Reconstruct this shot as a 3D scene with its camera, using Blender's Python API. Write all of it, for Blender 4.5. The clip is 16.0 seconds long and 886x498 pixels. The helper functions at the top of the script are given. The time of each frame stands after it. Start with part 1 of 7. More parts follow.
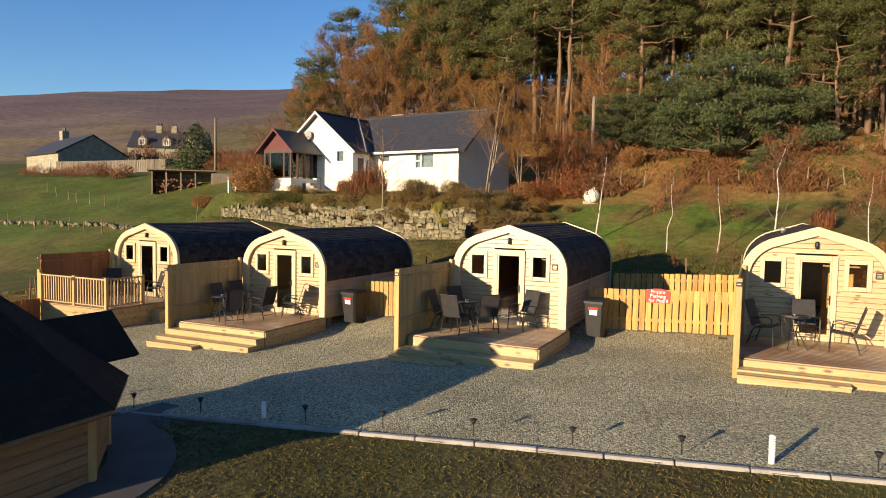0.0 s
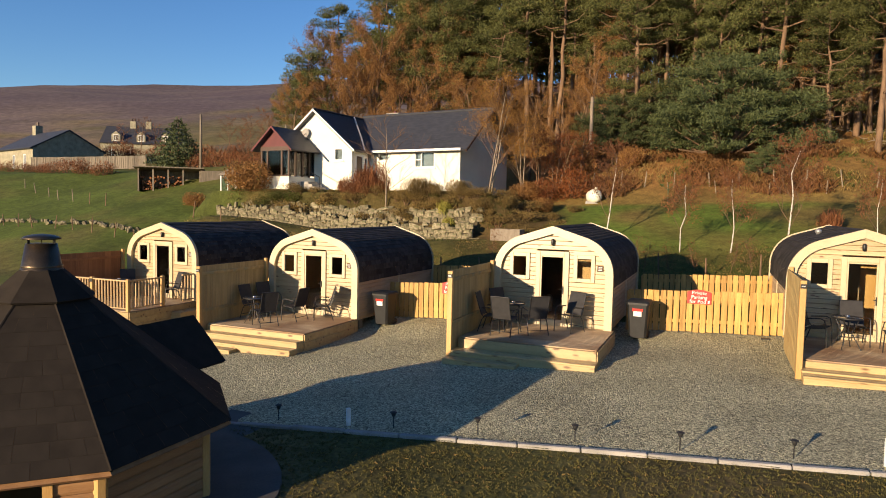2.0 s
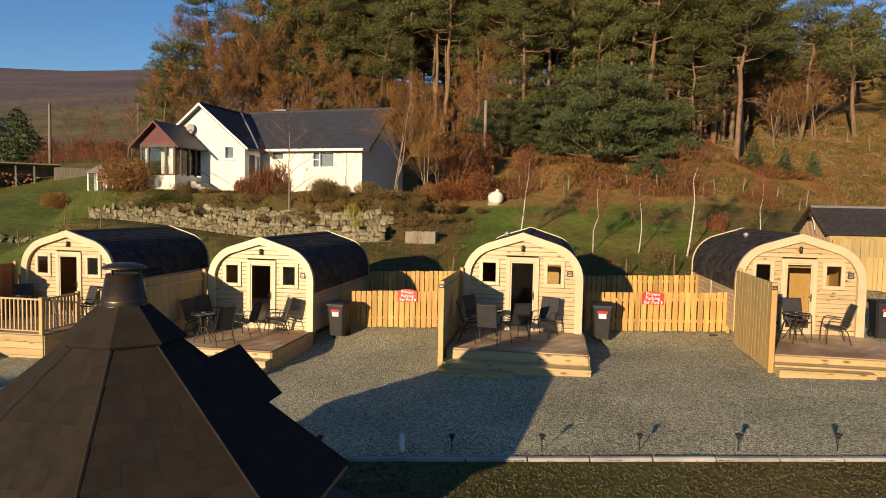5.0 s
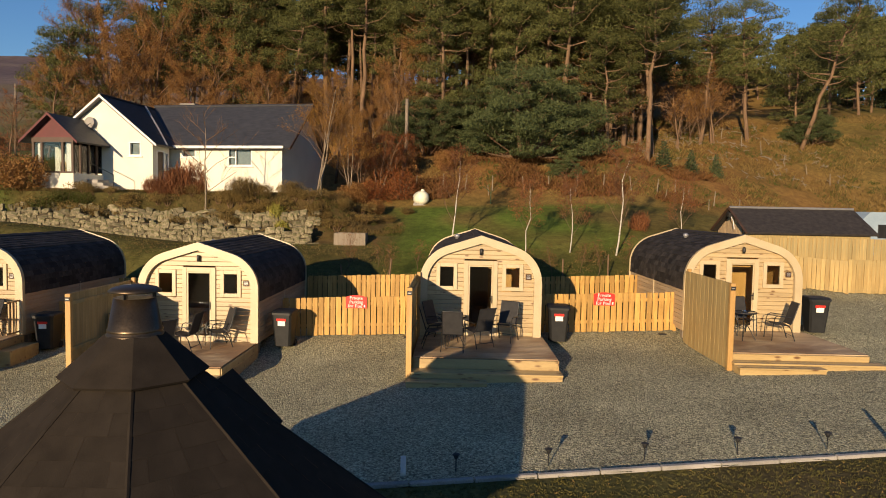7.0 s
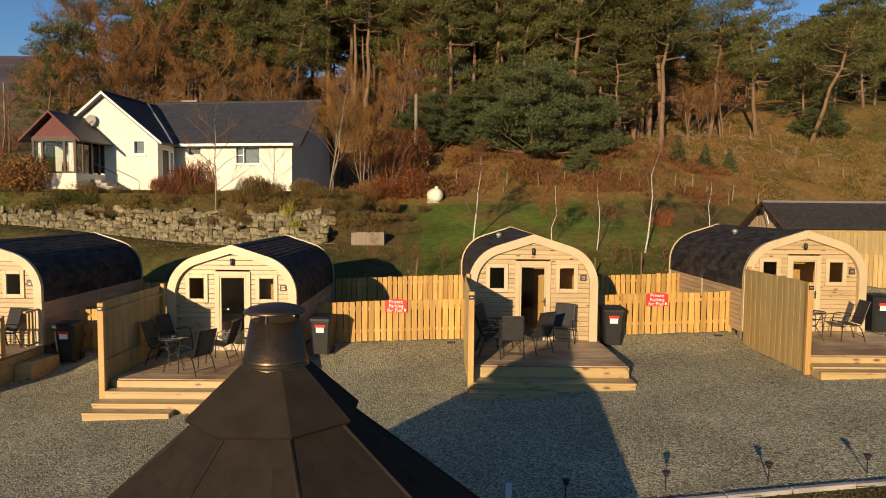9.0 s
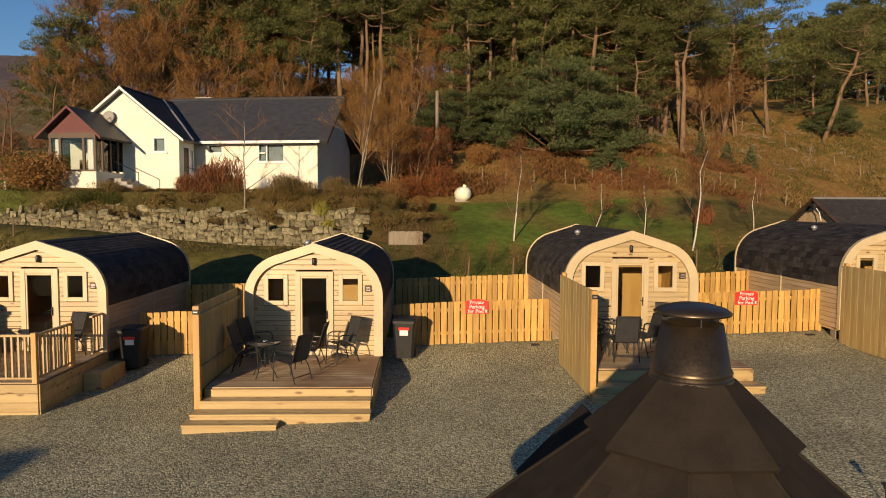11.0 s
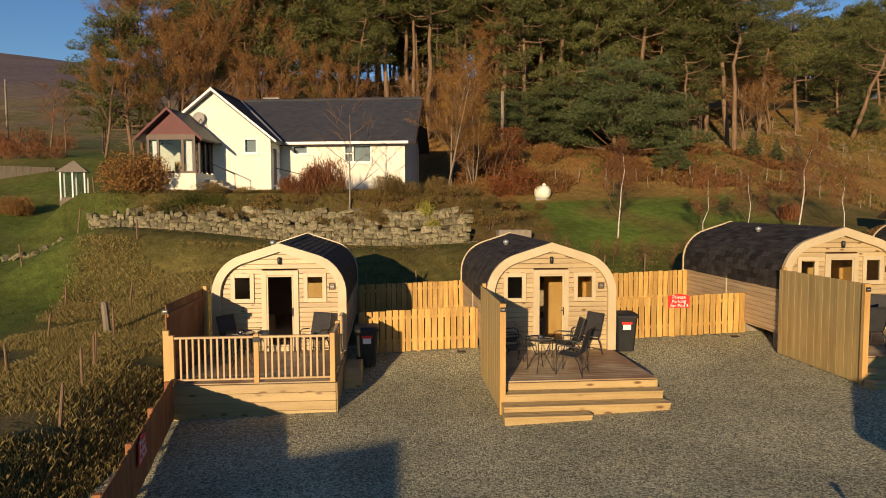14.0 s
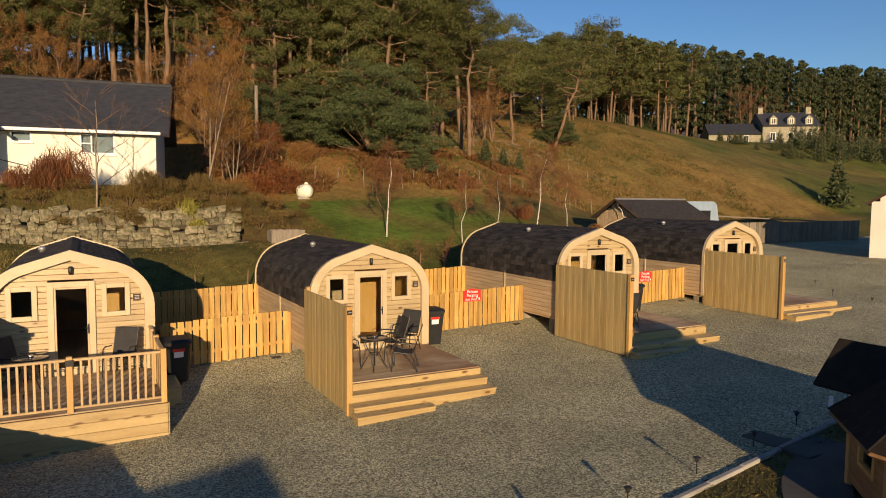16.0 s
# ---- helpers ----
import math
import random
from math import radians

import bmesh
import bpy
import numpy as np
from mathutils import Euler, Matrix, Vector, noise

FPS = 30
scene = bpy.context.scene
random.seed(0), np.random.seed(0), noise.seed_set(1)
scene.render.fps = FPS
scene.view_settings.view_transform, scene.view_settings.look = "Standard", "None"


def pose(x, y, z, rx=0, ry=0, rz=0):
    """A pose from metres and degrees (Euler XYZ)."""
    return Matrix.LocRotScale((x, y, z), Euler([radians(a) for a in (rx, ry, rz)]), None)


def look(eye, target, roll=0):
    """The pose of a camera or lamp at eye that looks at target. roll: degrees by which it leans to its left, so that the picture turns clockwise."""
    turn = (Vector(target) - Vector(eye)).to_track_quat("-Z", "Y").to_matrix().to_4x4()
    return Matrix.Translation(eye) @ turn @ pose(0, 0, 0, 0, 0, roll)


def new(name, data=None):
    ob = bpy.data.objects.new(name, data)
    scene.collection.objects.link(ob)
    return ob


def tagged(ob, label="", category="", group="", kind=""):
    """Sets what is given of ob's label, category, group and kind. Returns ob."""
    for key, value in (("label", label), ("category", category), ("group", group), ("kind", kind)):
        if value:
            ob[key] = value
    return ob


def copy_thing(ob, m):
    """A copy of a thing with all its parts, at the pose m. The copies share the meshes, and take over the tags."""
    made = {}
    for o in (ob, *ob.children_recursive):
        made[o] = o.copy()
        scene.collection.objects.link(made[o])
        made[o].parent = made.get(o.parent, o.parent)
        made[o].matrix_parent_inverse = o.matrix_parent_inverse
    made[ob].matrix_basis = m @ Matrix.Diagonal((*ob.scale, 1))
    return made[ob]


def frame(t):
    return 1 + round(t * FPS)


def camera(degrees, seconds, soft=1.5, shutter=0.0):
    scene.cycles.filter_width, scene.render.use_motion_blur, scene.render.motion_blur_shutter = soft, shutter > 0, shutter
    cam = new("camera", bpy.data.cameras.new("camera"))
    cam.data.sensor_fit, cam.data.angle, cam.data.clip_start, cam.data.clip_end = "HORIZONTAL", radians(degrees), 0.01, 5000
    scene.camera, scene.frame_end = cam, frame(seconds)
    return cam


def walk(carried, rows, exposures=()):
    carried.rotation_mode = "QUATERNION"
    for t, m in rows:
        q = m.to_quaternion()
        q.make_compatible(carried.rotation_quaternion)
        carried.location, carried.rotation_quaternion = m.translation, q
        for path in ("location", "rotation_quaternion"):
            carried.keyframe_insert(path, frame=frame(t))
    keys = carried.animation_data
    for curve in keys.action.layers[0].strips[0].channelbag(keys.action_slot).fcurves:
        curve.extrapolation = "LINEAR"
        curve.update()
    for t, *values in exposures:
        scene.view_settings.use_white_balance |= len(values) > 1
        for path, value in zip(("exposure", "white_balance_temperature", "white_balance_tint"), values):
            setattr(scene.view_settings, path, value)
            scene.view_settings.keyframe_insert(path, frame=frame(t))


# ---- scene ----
cam = camera(67.5, 16.0, soft=1.0)
PATH = [
    (0, (13.183, -16.555, 3.741), (12.333, -14.748, 3.620), 1.01),
    (0.5, (12.812, -16.577, 3.817), (11.970, -14.767, 3.695), 1.02),
    (1, (12.364, -16.662, 3.813), (11.532, -14.848, 3.690), 1.02),
    (1.5, (11.892, -16.808, 3.781), (11.070, -14.989, 3.659), 1.02),
    (2, (11.316, -17.168, 3.762), (10.552, -15.323, 3.638), 1.25),
    (2.5, (10.875, -17.369, 3.789), (10.219, -15.484, 3.667), 0.99),
    (3, (10.313, -17.588, 3.717), (9.757, -15.670, 3.602), 1.22),
    (3.5, (9.803, -17.710, 3.712), (9.374, -15.760, 3.599), 1.26),
    (5.8, (7.486, -17.675, 4.042), (7.269, -15.691, 3.919), 1.09),
    (6, (7.373, -17.589, 4.029), (7.226, -15.598, 3.908), 1.20),
    (6.5, (6.985, -17.420, 4.022), (6.934, -15.424, 3.901), 1.20),
    (7, (6.599, -17.238, 4.032), (6.568, -15.242, 3.910), 1.10),
    (7.5, (6.242, -17.037, 4.035), (6.219, -15.041, 3.912), 1.00),
    (8, (5.855, -16.784, 4.031), (5.843, -14.788, 3.905), 0.80),
    (10.3, (3.560, -15.648, 3.966), (3.604, -13.653, 3.836), 0.40),
    (10.5, (3.233, -15.569, 3.947), (3.287, -13.574, 3.818), 0.40),
    (11, (2.429, -15.389, 3.875), (2.492, -13.394, 3.749), 0.30),
    (11.5, (1.596, -15.429, 3.834), (1.671, -13.434, 3.710), 0.10),
    (12, (0.524, -15.457, 3.849), (0.620, -13.463, 3.720), 0.10),
    (12.5, (-0.486, -15.579, 3.787), (-0.378, -13.586, 3.662), 0.00),
    (13, (-1.610, -15.665, 3.792), (-1.486, -13.673, 3.665), -0.10),
    (13.5, (-2.730, -15.709, 3.813), (-2.589, -13.718, 3.687), -0.00),
    (14, (-3.953, -15.682, 3.942), (-3.793, -13.693, 3.809), -0.20),
    (14.5, (-5.010, -15.610, 4.012), (-4.709, -13.637, 3.876), -0.12),
    (15, (-5.853, -15.492, 4.075), (-5.297, -13.576, 3.937), 0.03),
    (15.5, (-6.253, -15.393, 4.103), (-5.475, -13.557, 3.961), 0.35),
    (16, (-6.351, -15.302, 4.108), (-5.398, -13.550, 3.965), 0.46),
]
walk(cam, [(t, look(eye, target, roll)) for t, eye, target, roll in PATH],
     exposures=[(0, 1.0, 6650, 10), (1.5, 0.92, 6650, 10), (3.5, 0.84, 6780, 10), (6, 0.53, 6900, 10), (8, 0.48, 7000, 10), (11, 0.34, 7150, 10), (12.5, 0.62, 6900, 10), (13, 0.62, 6950, 10), (14, 0.38, 7250, 10), (15, 0.36, 7150, 10), (16, 0.42, 7150, 11)])

# ---------------------------------------------------------------- light
SUN_AZ, SUN_EL = radians(199.5), radians(10.3)
sun_way = Vector((math.sin(SUN_AZ) * math.cos(SUN_EL), math.cos(SUN_AZ) * math.cos(SUN_EL), math.sin(SUN_EL)))
world = bpy.data.worlds.new("world")
scene.world = world
world.use_nodes = True
wn = world.node_tree
sky = wn.nodes.new("ShaderNodeTexSky")
sky.sky_type, sky.sun_disc = "NISHITA", False
sky.sun_elevation, sky.sun_rotation = SUN_EL, SUN_AZ
sky.air_density, sky.dust_density, sky.ozone_density = 1.0, 0.0, 3.5
wn.nodes["Background"].inputs[1].default_value = 0.102
clear = wn.nodes.new("ShaderNodeHueSaturation")
clear.inputs["Hue"].default_value, clear.inputs["Saturation"].default_value = 0.512, 1.14
wn.links.new(sky.outputs[0], clear.inputs["Color"])
wn.links.new(clear.outputs[0], wn.nodes["Background"].inputs[0])
sun = new("sun", bpy.data.lights.new("sun", "SUN"))
sun.data.energy, sun.data.angle, sun.data.color = 5.0, radians(0.53), (1.0, 0.765, 0.51)
sun.matrix_world = look(sun_way * 200, (0, 0, 0))


# ---------------------------------------------------------------- materials
def surf(name, dark, light, scale=4.0, fine=60.0, rough=0.8, bump=0.3, stretch=(1, 1, 1), metal=0.0, vary=0.0,
         island=False, rough_var=0.1, spec=0.35, seed=0.0, bump_dist=0.01, third=None, third_scale=0.6, knots=None, stains_across=False):
    """Two colours mixed by a coarse and a fine noise, a fine relief, and a shift of value from piece to piece."""
    m = bpy.data.materials.new(name)
    m.use_nodes = True
    t = m.node_tree
    n, l = t.nodes, t.links
    b = n["Principled BSDF"]
    co = n.new("ShaderNodeTexCoord")
    mp = n.new("ShaderNodeMapping")
    mp.inputs["Scale"].default_value = stretch
    l.new(co.outputs["Object"], mp.inputs["Vector"])
    vec = mp.outputs[0]
    info = n.new("ShaderNodeObjectInfo")
    geo = n.new("ShaderNodeNewGeometry")
    rnd = geo.outputs["Random Per Island"] if island else info.outputs["Random"]
    if vary:
        add = n.new("ShaderNodeVectorMath")
        add.operation = "MULTIPLY_ADD"
        add.inputs[1].default_value = (13.0, 17.0, 11.0)
        l.new(rnd, add.inputs[0])
        l.new(vec, add.inputs[2])
        vec = add.outputs[0]
    a = n.new("ShaderNodeTexNoise")
    a.inputs["Scale"].default_value, a.inputs["Detail"].default_value = scale, 5
    f = n.new("ShaderNodeTexNoise")
    f.inputs["Scale"].default_value, f.inputs["Detail"].default_value = fine, 3
    l.new(vec, a.inputs["Vector"])
    l.new(vec, f.inputs["Vector"])
    mixn = n.new("ShaderNodeMath")
    mixn.operation = "MULTIPLY_ADD"
    mixn.inputs[1].default_value = 0.4
    l.new(f.outputs["Fac"], mixn.inputs[0])
    half = n.new("ShaderNodeMath")
    half.operation = "MULTIPLY"
    half.inputs[1].default_value = 0.6
    l.new(a.outputs["Fac"], half.inputs[0])
    l.new(half.outputs[0], mixn.inputs[2])
    ramp = n.new("ShaderNodeValToRGB")
    ramp.color_ramp.elements[0].position, ramp.color_ramp.elements[1].position = 0.34, 0.66
    ramp.color_ramp.elements[0].color, ramp.color_ramp.elements[1].color = (*dark, 1), (*light, 1)
    l.new(mixn.outputs[0], ramp.inputs[0])
    col = ramp.outputs[0]
    if third:
        w = n.new("ShaderNodeTexNoise")
        w.inputs["Scale"].default_value, w.inputs["Detail"].default_value = third_scale, 4
        l.new(geo.outputs["Position"] if stains_across else mp.outputs[0], w.inputs["Vector"])
        r2 = n.new("ShaderNodeValToRGB")
        r2.color_ramp.elements[0].position, r2.color_ramp.elements[1].position = 0.45, 0.62
        l.new(w.outputs["Fac"], r2.inputs[0])
        mx = n.new("ShaderNodeMix")
        mx.data_type = "RGBA"
        l.new(r2.outputs[0], mx.inputs["Factor"])
        l.new(col, mx.inputs["A"])
        mx.inputs["B"].default_value = (*third, 1)
        col = mx.outputs["Result"]
    if knots:
        km = n.new("ShaderNodeMapping")
        km.inputs["Scale"].default_value = knots
        l.new(co.outputs["Object"], km.inputs["Vector"])
        if vary:
            ka = n.new("ShaderNodeVectorMath")
            ka.operation = "MULTIPLY_ADD"
            ka.inputs[1].default_value = (31.0, 0.0, 23.0)
            l.new(rnd, ka.inputs[0])
            l.new(km.outputs[0], ka.inputs[2])
        kv = n.new("ShaderNodeTexVoronoi")
        kv.inputs["Scale"].default_value = 1.0
        l.new(ka.outputs[0] if vary else km.outputs[0], kv.inputs["Vector"])
        kr = n.new("ShaderNodeValToRGB")
        kr.color_ramp.elements[0].position, kr.color_ramp.elements[0].color = 0.10, (1, 1, 1, 1)
        kr.color_ramp.elements[1].position, kr.color_ramp.elements[1].color = 0.24, (0, 0, 0, 1)
        l.new(kv.outputs["Distance"], kr.inputs[0])
        kx = n.new("ShaderNodeMix")
        kx.data_type = "RGBA"
        l.new(kr.outputs[0], kx.inputs["Factor"])
        l.new(col, kx.inputs["A"])
        kx.inputs["B"].default_value = (0.13, 0.06, 0.02, 1)
        col = kx.outputs["Result"]
    if vary:
        hsv = n.new("ShaderNodeHueSaturation")
        rng = n.new("ShaderNodeMapRange")
        rng.inputs["To Min"].default_value, rng.inputs["To Max"].default_value = 1 - vary, 1 + vary
        l.new(rnd, rng.inputs["Value"])
        l.new(rng.outputs[0], hsv.inputs["Value"])
        l.new(col, hsv.inputs["Color"])
        col = hsv.outputs[0]
    l.new(col, b.inputs["Base Color"])
    rr = n.new("ShaderNodeMapRange")
    rr.inputs["To Min"].default_value, rr.inputs["To Max"].default_value = max(0.02, rough - rough_var), min(1, rough + rough_var)
    l.new(f.outputs["Fac"], rr.inputs["Value"])
    l.new(rr.outputs[0], b.inputs["Roughness"])
    b.inputs["Metallic"].default_value = metal
    b.inputs["Specular IOR Level"].default_value = spec
    if bump:
        bp = n.new("ShaderNodeBump")
        bp.inputs["Strength"].default_value, bp.inputs["Distance"].default_value = bump, bump_dist
        l.new(mixn.outputs[0], bp.inputs["Height"])
        l.new(bp.outputs[0], b.inputs["Normal"])
    return m


def leafy(name, dark, light, through_light=0.25, rough=0.6):
    """Thin leaves and needles: each its own shade, and some light comes through."""
    m = bpy.data.materials.new(name)
    m.use_nodes = True
    n, l = m.node_tree.nodes, m.node_tree.links
    b = n["Principled BSDF"]
    geo = n.new("ShaderNodeNewGeometry")
    ramp = n.new("ShaderNodeValToRGB")
    ramp.color_ramp.elements[0].color, ramp.color_ramp.elements[1].color = (*dark, 1), (*light, 1)
    l.new(geo.outputs["Random Per Island"], ramp.inputs[0])
    info = n.new("ShaderNodeObjectInfo")
    rng = n.new("ShaderNodeMapRange")
    rng.inputs["To Min"].default_value, rng.inputs["To Max"].default_value = 0.78, 1.22
    l.new(info.outputs["Random"], rng.inputs["Value"])
    hsv = n.new("ShaderNodeHueSaturation")
    l.new(rng.outputs[0], hsv.inputs["Value"])
    l.new(ramp.outputs[0], hsv.inputs["Color"])
    l.new(hsv.outputs[0], b.inputs["Base Color"])
    b.inputs["Roughness"].default_value = rough
    b.inputs["Specular IOR Level"].default_value = 0.2
    tr = n.new("ShaderNodeBsdfTranslucent")
    l.new(hsv.outputs[0], tr.inputs["Color"])
    mx = n.new("ShaderNodeMixShader")
    mx.inputs[0].default_value = through_light
    l.new(b.outputs[0], mx.inputs[1])
    l.new(tr.outputs[0], mx.inputs[2])
    l.new(mx.outputs[0], n["Material Output"].inputs[0])
    return m


def pane_glass(name, tint=(0.75, 0.8, 0.8)):
    m = bpy.data.materials.new(name)
    m.use_nodes = True
    n, l = m.node_tree.nodes, m.node_tree.links
    n.remove(n["Principled BSDF"])
    fr = n.new("ShaderNodeFresnel")
    fr.inputs[0].default_value = 1.5
    tr = n.new("ShaderNodeBsdfTransparent")
    tr.inputs[0].default_value = (*tint, 1)
    gl = n.new("ShaderNodeBsdfGlossy")
    gl.inputs["Roughness"].default_value = 0.02
    mx = n.new("ShaderNodeMixShader")
    l.new(fr.outputs[0], mx.inputs[0])
    l.new(tr.outputs[0], mx.inputs[1])
    l.new(gl.outputs[0], mx.inputs[2])
    l.new(mx.outputs[0], n["Material Output"].inputs[0])
    return m


def ground_material(name, attribute, fine, rough=0.95, bump=0.6, dist=0.03):
    """Ground whose soil and plant colours lie in a colour layer of the mesh, broken up by noise at three scales."""
    m = bpy.data.materials.new(name)
    m.use_nodes = True
    n, l = m.node_tree.nodes, m.node_tree.links
    b = n["Principled BSDF"]
    at = n.new("ShaderNodeAttribute")
    at.attribute_name = attribute
    co = n.new("ShaderNodeTexCoord")
    col = at.outputs["Color"]
    heights = []
    for scale, low, high in ((0.35, 0.72, 1.25), (2.6, 0.75, 1.25), (fine, 0.68, 1.32)):
        no = n.new("ShaderNodeTexNoise")
        no.inputs["Scale"].default_value, no.inputs["Detail"].default_value = scale, 5
        l.new(co.outputs["Object"], no.inputs["Vector"])
        rg = n.new("ShaderNodeMapRange")
        rg.inputs["From Min"].default_value, rg.inputs["From Max"].default_value = 0.3, 0.7
        rg.inputs["To Min"].default_value, rg.inputs["To Max"].default_value = low, high
        l.new(no.outputs["Fac"], rg.inputs["Value"])
        h = n.new("ShaderNodeHueSaturation")
        l.new(rg.outputs[0], h.inputs["Value"])
        l.new(col, h.inputs["Color"])
        col = h.outputs[0]
        heights.append(no.outputs["Fac"])
    l.new(col, b.inputs["Base Color"])
    b.inputs["Roughness"].default_value = rough
    b.inputs["Specular IOR Level"].default_value = 0.15
    bp = n.new("ShaderNodeBump")
    bp.inputs["Strength"].default_value, bp.inputs["Distance"].default_value = bump, dist
    l.new(heights[2], bp.inputs["Height"])
    bp2 = n.new("ShaderNodeBump")
    bp2.inputs["Strength"].default_value, bp2.inputs["Distance"].default_value = 0.25, 0.07
    l.new(heights[1], bp2.inputs["Height"])
    l.new(bp2.outputs[0], bp.inputs["Normal"])
    l.new(bp.outputs[0], b.inputs["Normal"])
    return m


def gravel_material():
    """Crushed grey stone about two centimetres across, with paler and darker chips and faint wheel marks."""
    m = bpy.data.materials.new("gravel")
    m.use_nodes = True
    n, l = m.node_tree.nodes, m.node_tree.links
    b = n["Principled BSDF"]
    co = n.new("ShaderNodeTexCoord")
    vo = n.new("ShaderNodeTexVoronoi")
    vo.inputs["Scale"].default_value = 38
    l.new(co.outputs["Object"], vo.inputs["Vector"])
    v2 = n.new("ShaderNodeTexVoronoi")
    v2.inputs["Scale"].default_value = 17
    l.new(co.outputs["Object"], v2.inputs["Vector"])
    sep = n.new("ShaderNodeSeparateColor")
    l.new(vo.outputs["Color"], sep.inputs[0])
    ramp = n.new("ShaderNodeValToRGB")
    e = ramp.color_ramp.elements
    e[0].position, e[0].color = 0.0, (0.143, 0.137, 0.090, 1)
    e[1].position, e[1].color = 1.0, (0.68, 0.64, 0.415, 1)
    mid = e.new(0.55)
    mid.color = (0.385, 0.37, 0.240, 1)
    l.new(sep.outputs[0], ramp.inputs[0])
    no = n.new("ShaderNodeTexNoise")
    no.inputs["Scale"].default_value, no.inputs["Detail"].default_value = 0.5, 5
    l.new(co.outputs["Object"], no.inputs["Vector"])
    rg = n.new("ShaderNodeMapRange")
    rg.inputs["From Min"].default_value, rg.inputs["From Max"].default_value = 0.3, 0.7
    rg.inputs["To Min"].default_value, rg.inputs["To Max"].default_value = 0.8, 1.15
    l.new(no.outputs["Fac"], rg.inputs["Value"])
    h = n.new("ShaderNodeHueSaturation")
    l.new(rg.outputs[0], h.inputs["Value"])
    l.new(ramp.outputs[0], h.inputs["Color"])
    l.new(h.outputs[0], b.inputs["Base Color"])
    b.inputs["Roughness"].default_value = 0.9
    b.inputs["Specular IOR Level"].default_value = 0.2
    bp = n.new("ShaderNodeBump")
    bp.invert = True
    bp.inputs["Strength"].default_value, bp.inputs["Distance"].default_value = 1.0, 0.034
    l.new(vo.outputs["Distance"], bp.inputs["Height"])
    b2 = n.new("ShaderNodeBump")
    b2.invert = True
    b2.inputs["Strength"].default_value, b2.inputs["Distance"].default_value = 0.5, 0.04
    l.new(v2.outputs["Distance"], b2.inputs["Height"])
    l.new(b2.outputs[0], bp.inputs["Normal"])
    l.new(bp.outputs[0], b.inputs["Normal"])
    return m


PINE = surf("pale_pine", (0.33, 0.234, 0.116), (0.48, 0.368, 0.200), 1.6, 26, 0.4, 0.15, (0.6, 1, 5), vary=0.10, knots=(3.2, 1.0, 8.0), spec=0.95)
RAILW = surf("rail_timber", (0.33, 0.21, 0.09), (0.47, 0.325, 0.155), 1.6, 26, 0.45, 0.15, (5, 5, 0.6), vary=0.1, spec=0.8)
TRIM = surf("cream_trim", (0.41, 0.322, 0.188), (0.52, 0.424, 0.265), 2.0, 40, 0.42, 0.08, (1, 1, 1), vary=0.05, spec=0.8)
FENCE = surf("fresh_fence_board", (0.30, 0.165, 0.040), (0.56, 0.345, 0.105), 2.2, 30, 0.6, 0.2, (5, 5, 0.7), vary=0.24)
SCREEN = surf("treated_board", (0.30, 0.20, 0.075), (0.47, 0.335, 0.14), 1.6, 28, 0.75, 0.2, (5, 5, 0.6), vary=0.12,
              third=(0.28, 0.24, 0.12), third_scale=0.7)
POST = surf("treated_post", (0.37, 0.20, 0.055), (0.52, 0.32, 0.11), 1.5, 24, 0.55, 0.15, (5, 5, 0.6), vary=0.08, spec=0.6)
DECK = surf("deck_board", (0.33, 0.235, 0.135), (0.50, 0.38, 0.24), 1.4, 22, 0.6, 0.25, (0.7, 6, 6), vary=0.12,
            third=(0.25, 0.15, 0.08), third_scale=0.9, stains_across=True)
STEPW = surf("step_timber", (0.315, 0.212, 0.084), (0.46, 0.333, 0.148), 1.4, 22, 0.45, 0.2, (0.7, 6, 6), vary=0.10, knots=(2.2, 6.0, 6.0), spec=0.8)
CLAD = surf("side_cladding", (0.36, 0.25, 0.14), (0.52, 0.39, 0.24), 1.4, 22, 0.7, 0.2, (6, 0.7, 6), vary=0.10)
INSIDE = surf("inside_pine", (0.50, 0.26, 0.07), (0.64, 0.38, 0.13), 1.6, 26, 0.5, 0.1, (5, 5, 0.6), vary=0.08)
SHINGLE = surf("felt_shingle", (0.016, 0.0145, 0.014), (0.050, 0.043, 0.039), 6, 120, 0.75, 0.4, vary=0.6, island=True, spec=0.3)
HUTFELT = surf("hut_shingle", (0.018, 0.0145, 0.0115), (0.031, 0.025, 0.0195), 5, 120, 0.9, 0.4, vary=0.08, island=True, spec=0.1)
BLACKM = surf("black_metal", (0.012, 0.012, 0.013), (0.022, 0.022, 0.022), 6, 60, 0.45, 0.05, spec=0.4)
FLUE = surf("bronze_flue_metal", (0.075, 0.055, 0.035), (0.12, 0.09, 0.06), 5, 60, 0.38, 0.06, metal=0.85)
SLING = surf("dark_mesh_fabric", (0.018, 0.018, 0.02), (0.035, 0.034, 0.035), 8, 200, 0.75, 0.15)
BINP = surf("bin_plastic", (0.010, 0.011, 0.012), (0.020, 0.021, 0.022), 5, 90, 0.5, 0.05)
WHITE = surf("white_paint", (0.70, 0.69, 0.66), (0.80, 0.79, 0.76), 3, 60, 0.5, 0.05)
HARL = surf("white_harling", (0.66, 0.63, 0.53), (0.76, 0.73, 0.62), 0.8, 45, 0.9, 0.5, bump_dist=0.02)
SLATE = surf("dark_slate", (0.022, 0.024, 0.03), (0.05, 0.052, 0.06), 2.5, 30, 0.55, 0.4, (1, 1, 4), vary=0.1)
PLUM = surf("plum_timber", (0.075, 0.016, 0.018), (0.11, 0.024, 0.026), 2, 40, 0.6, 0.1)
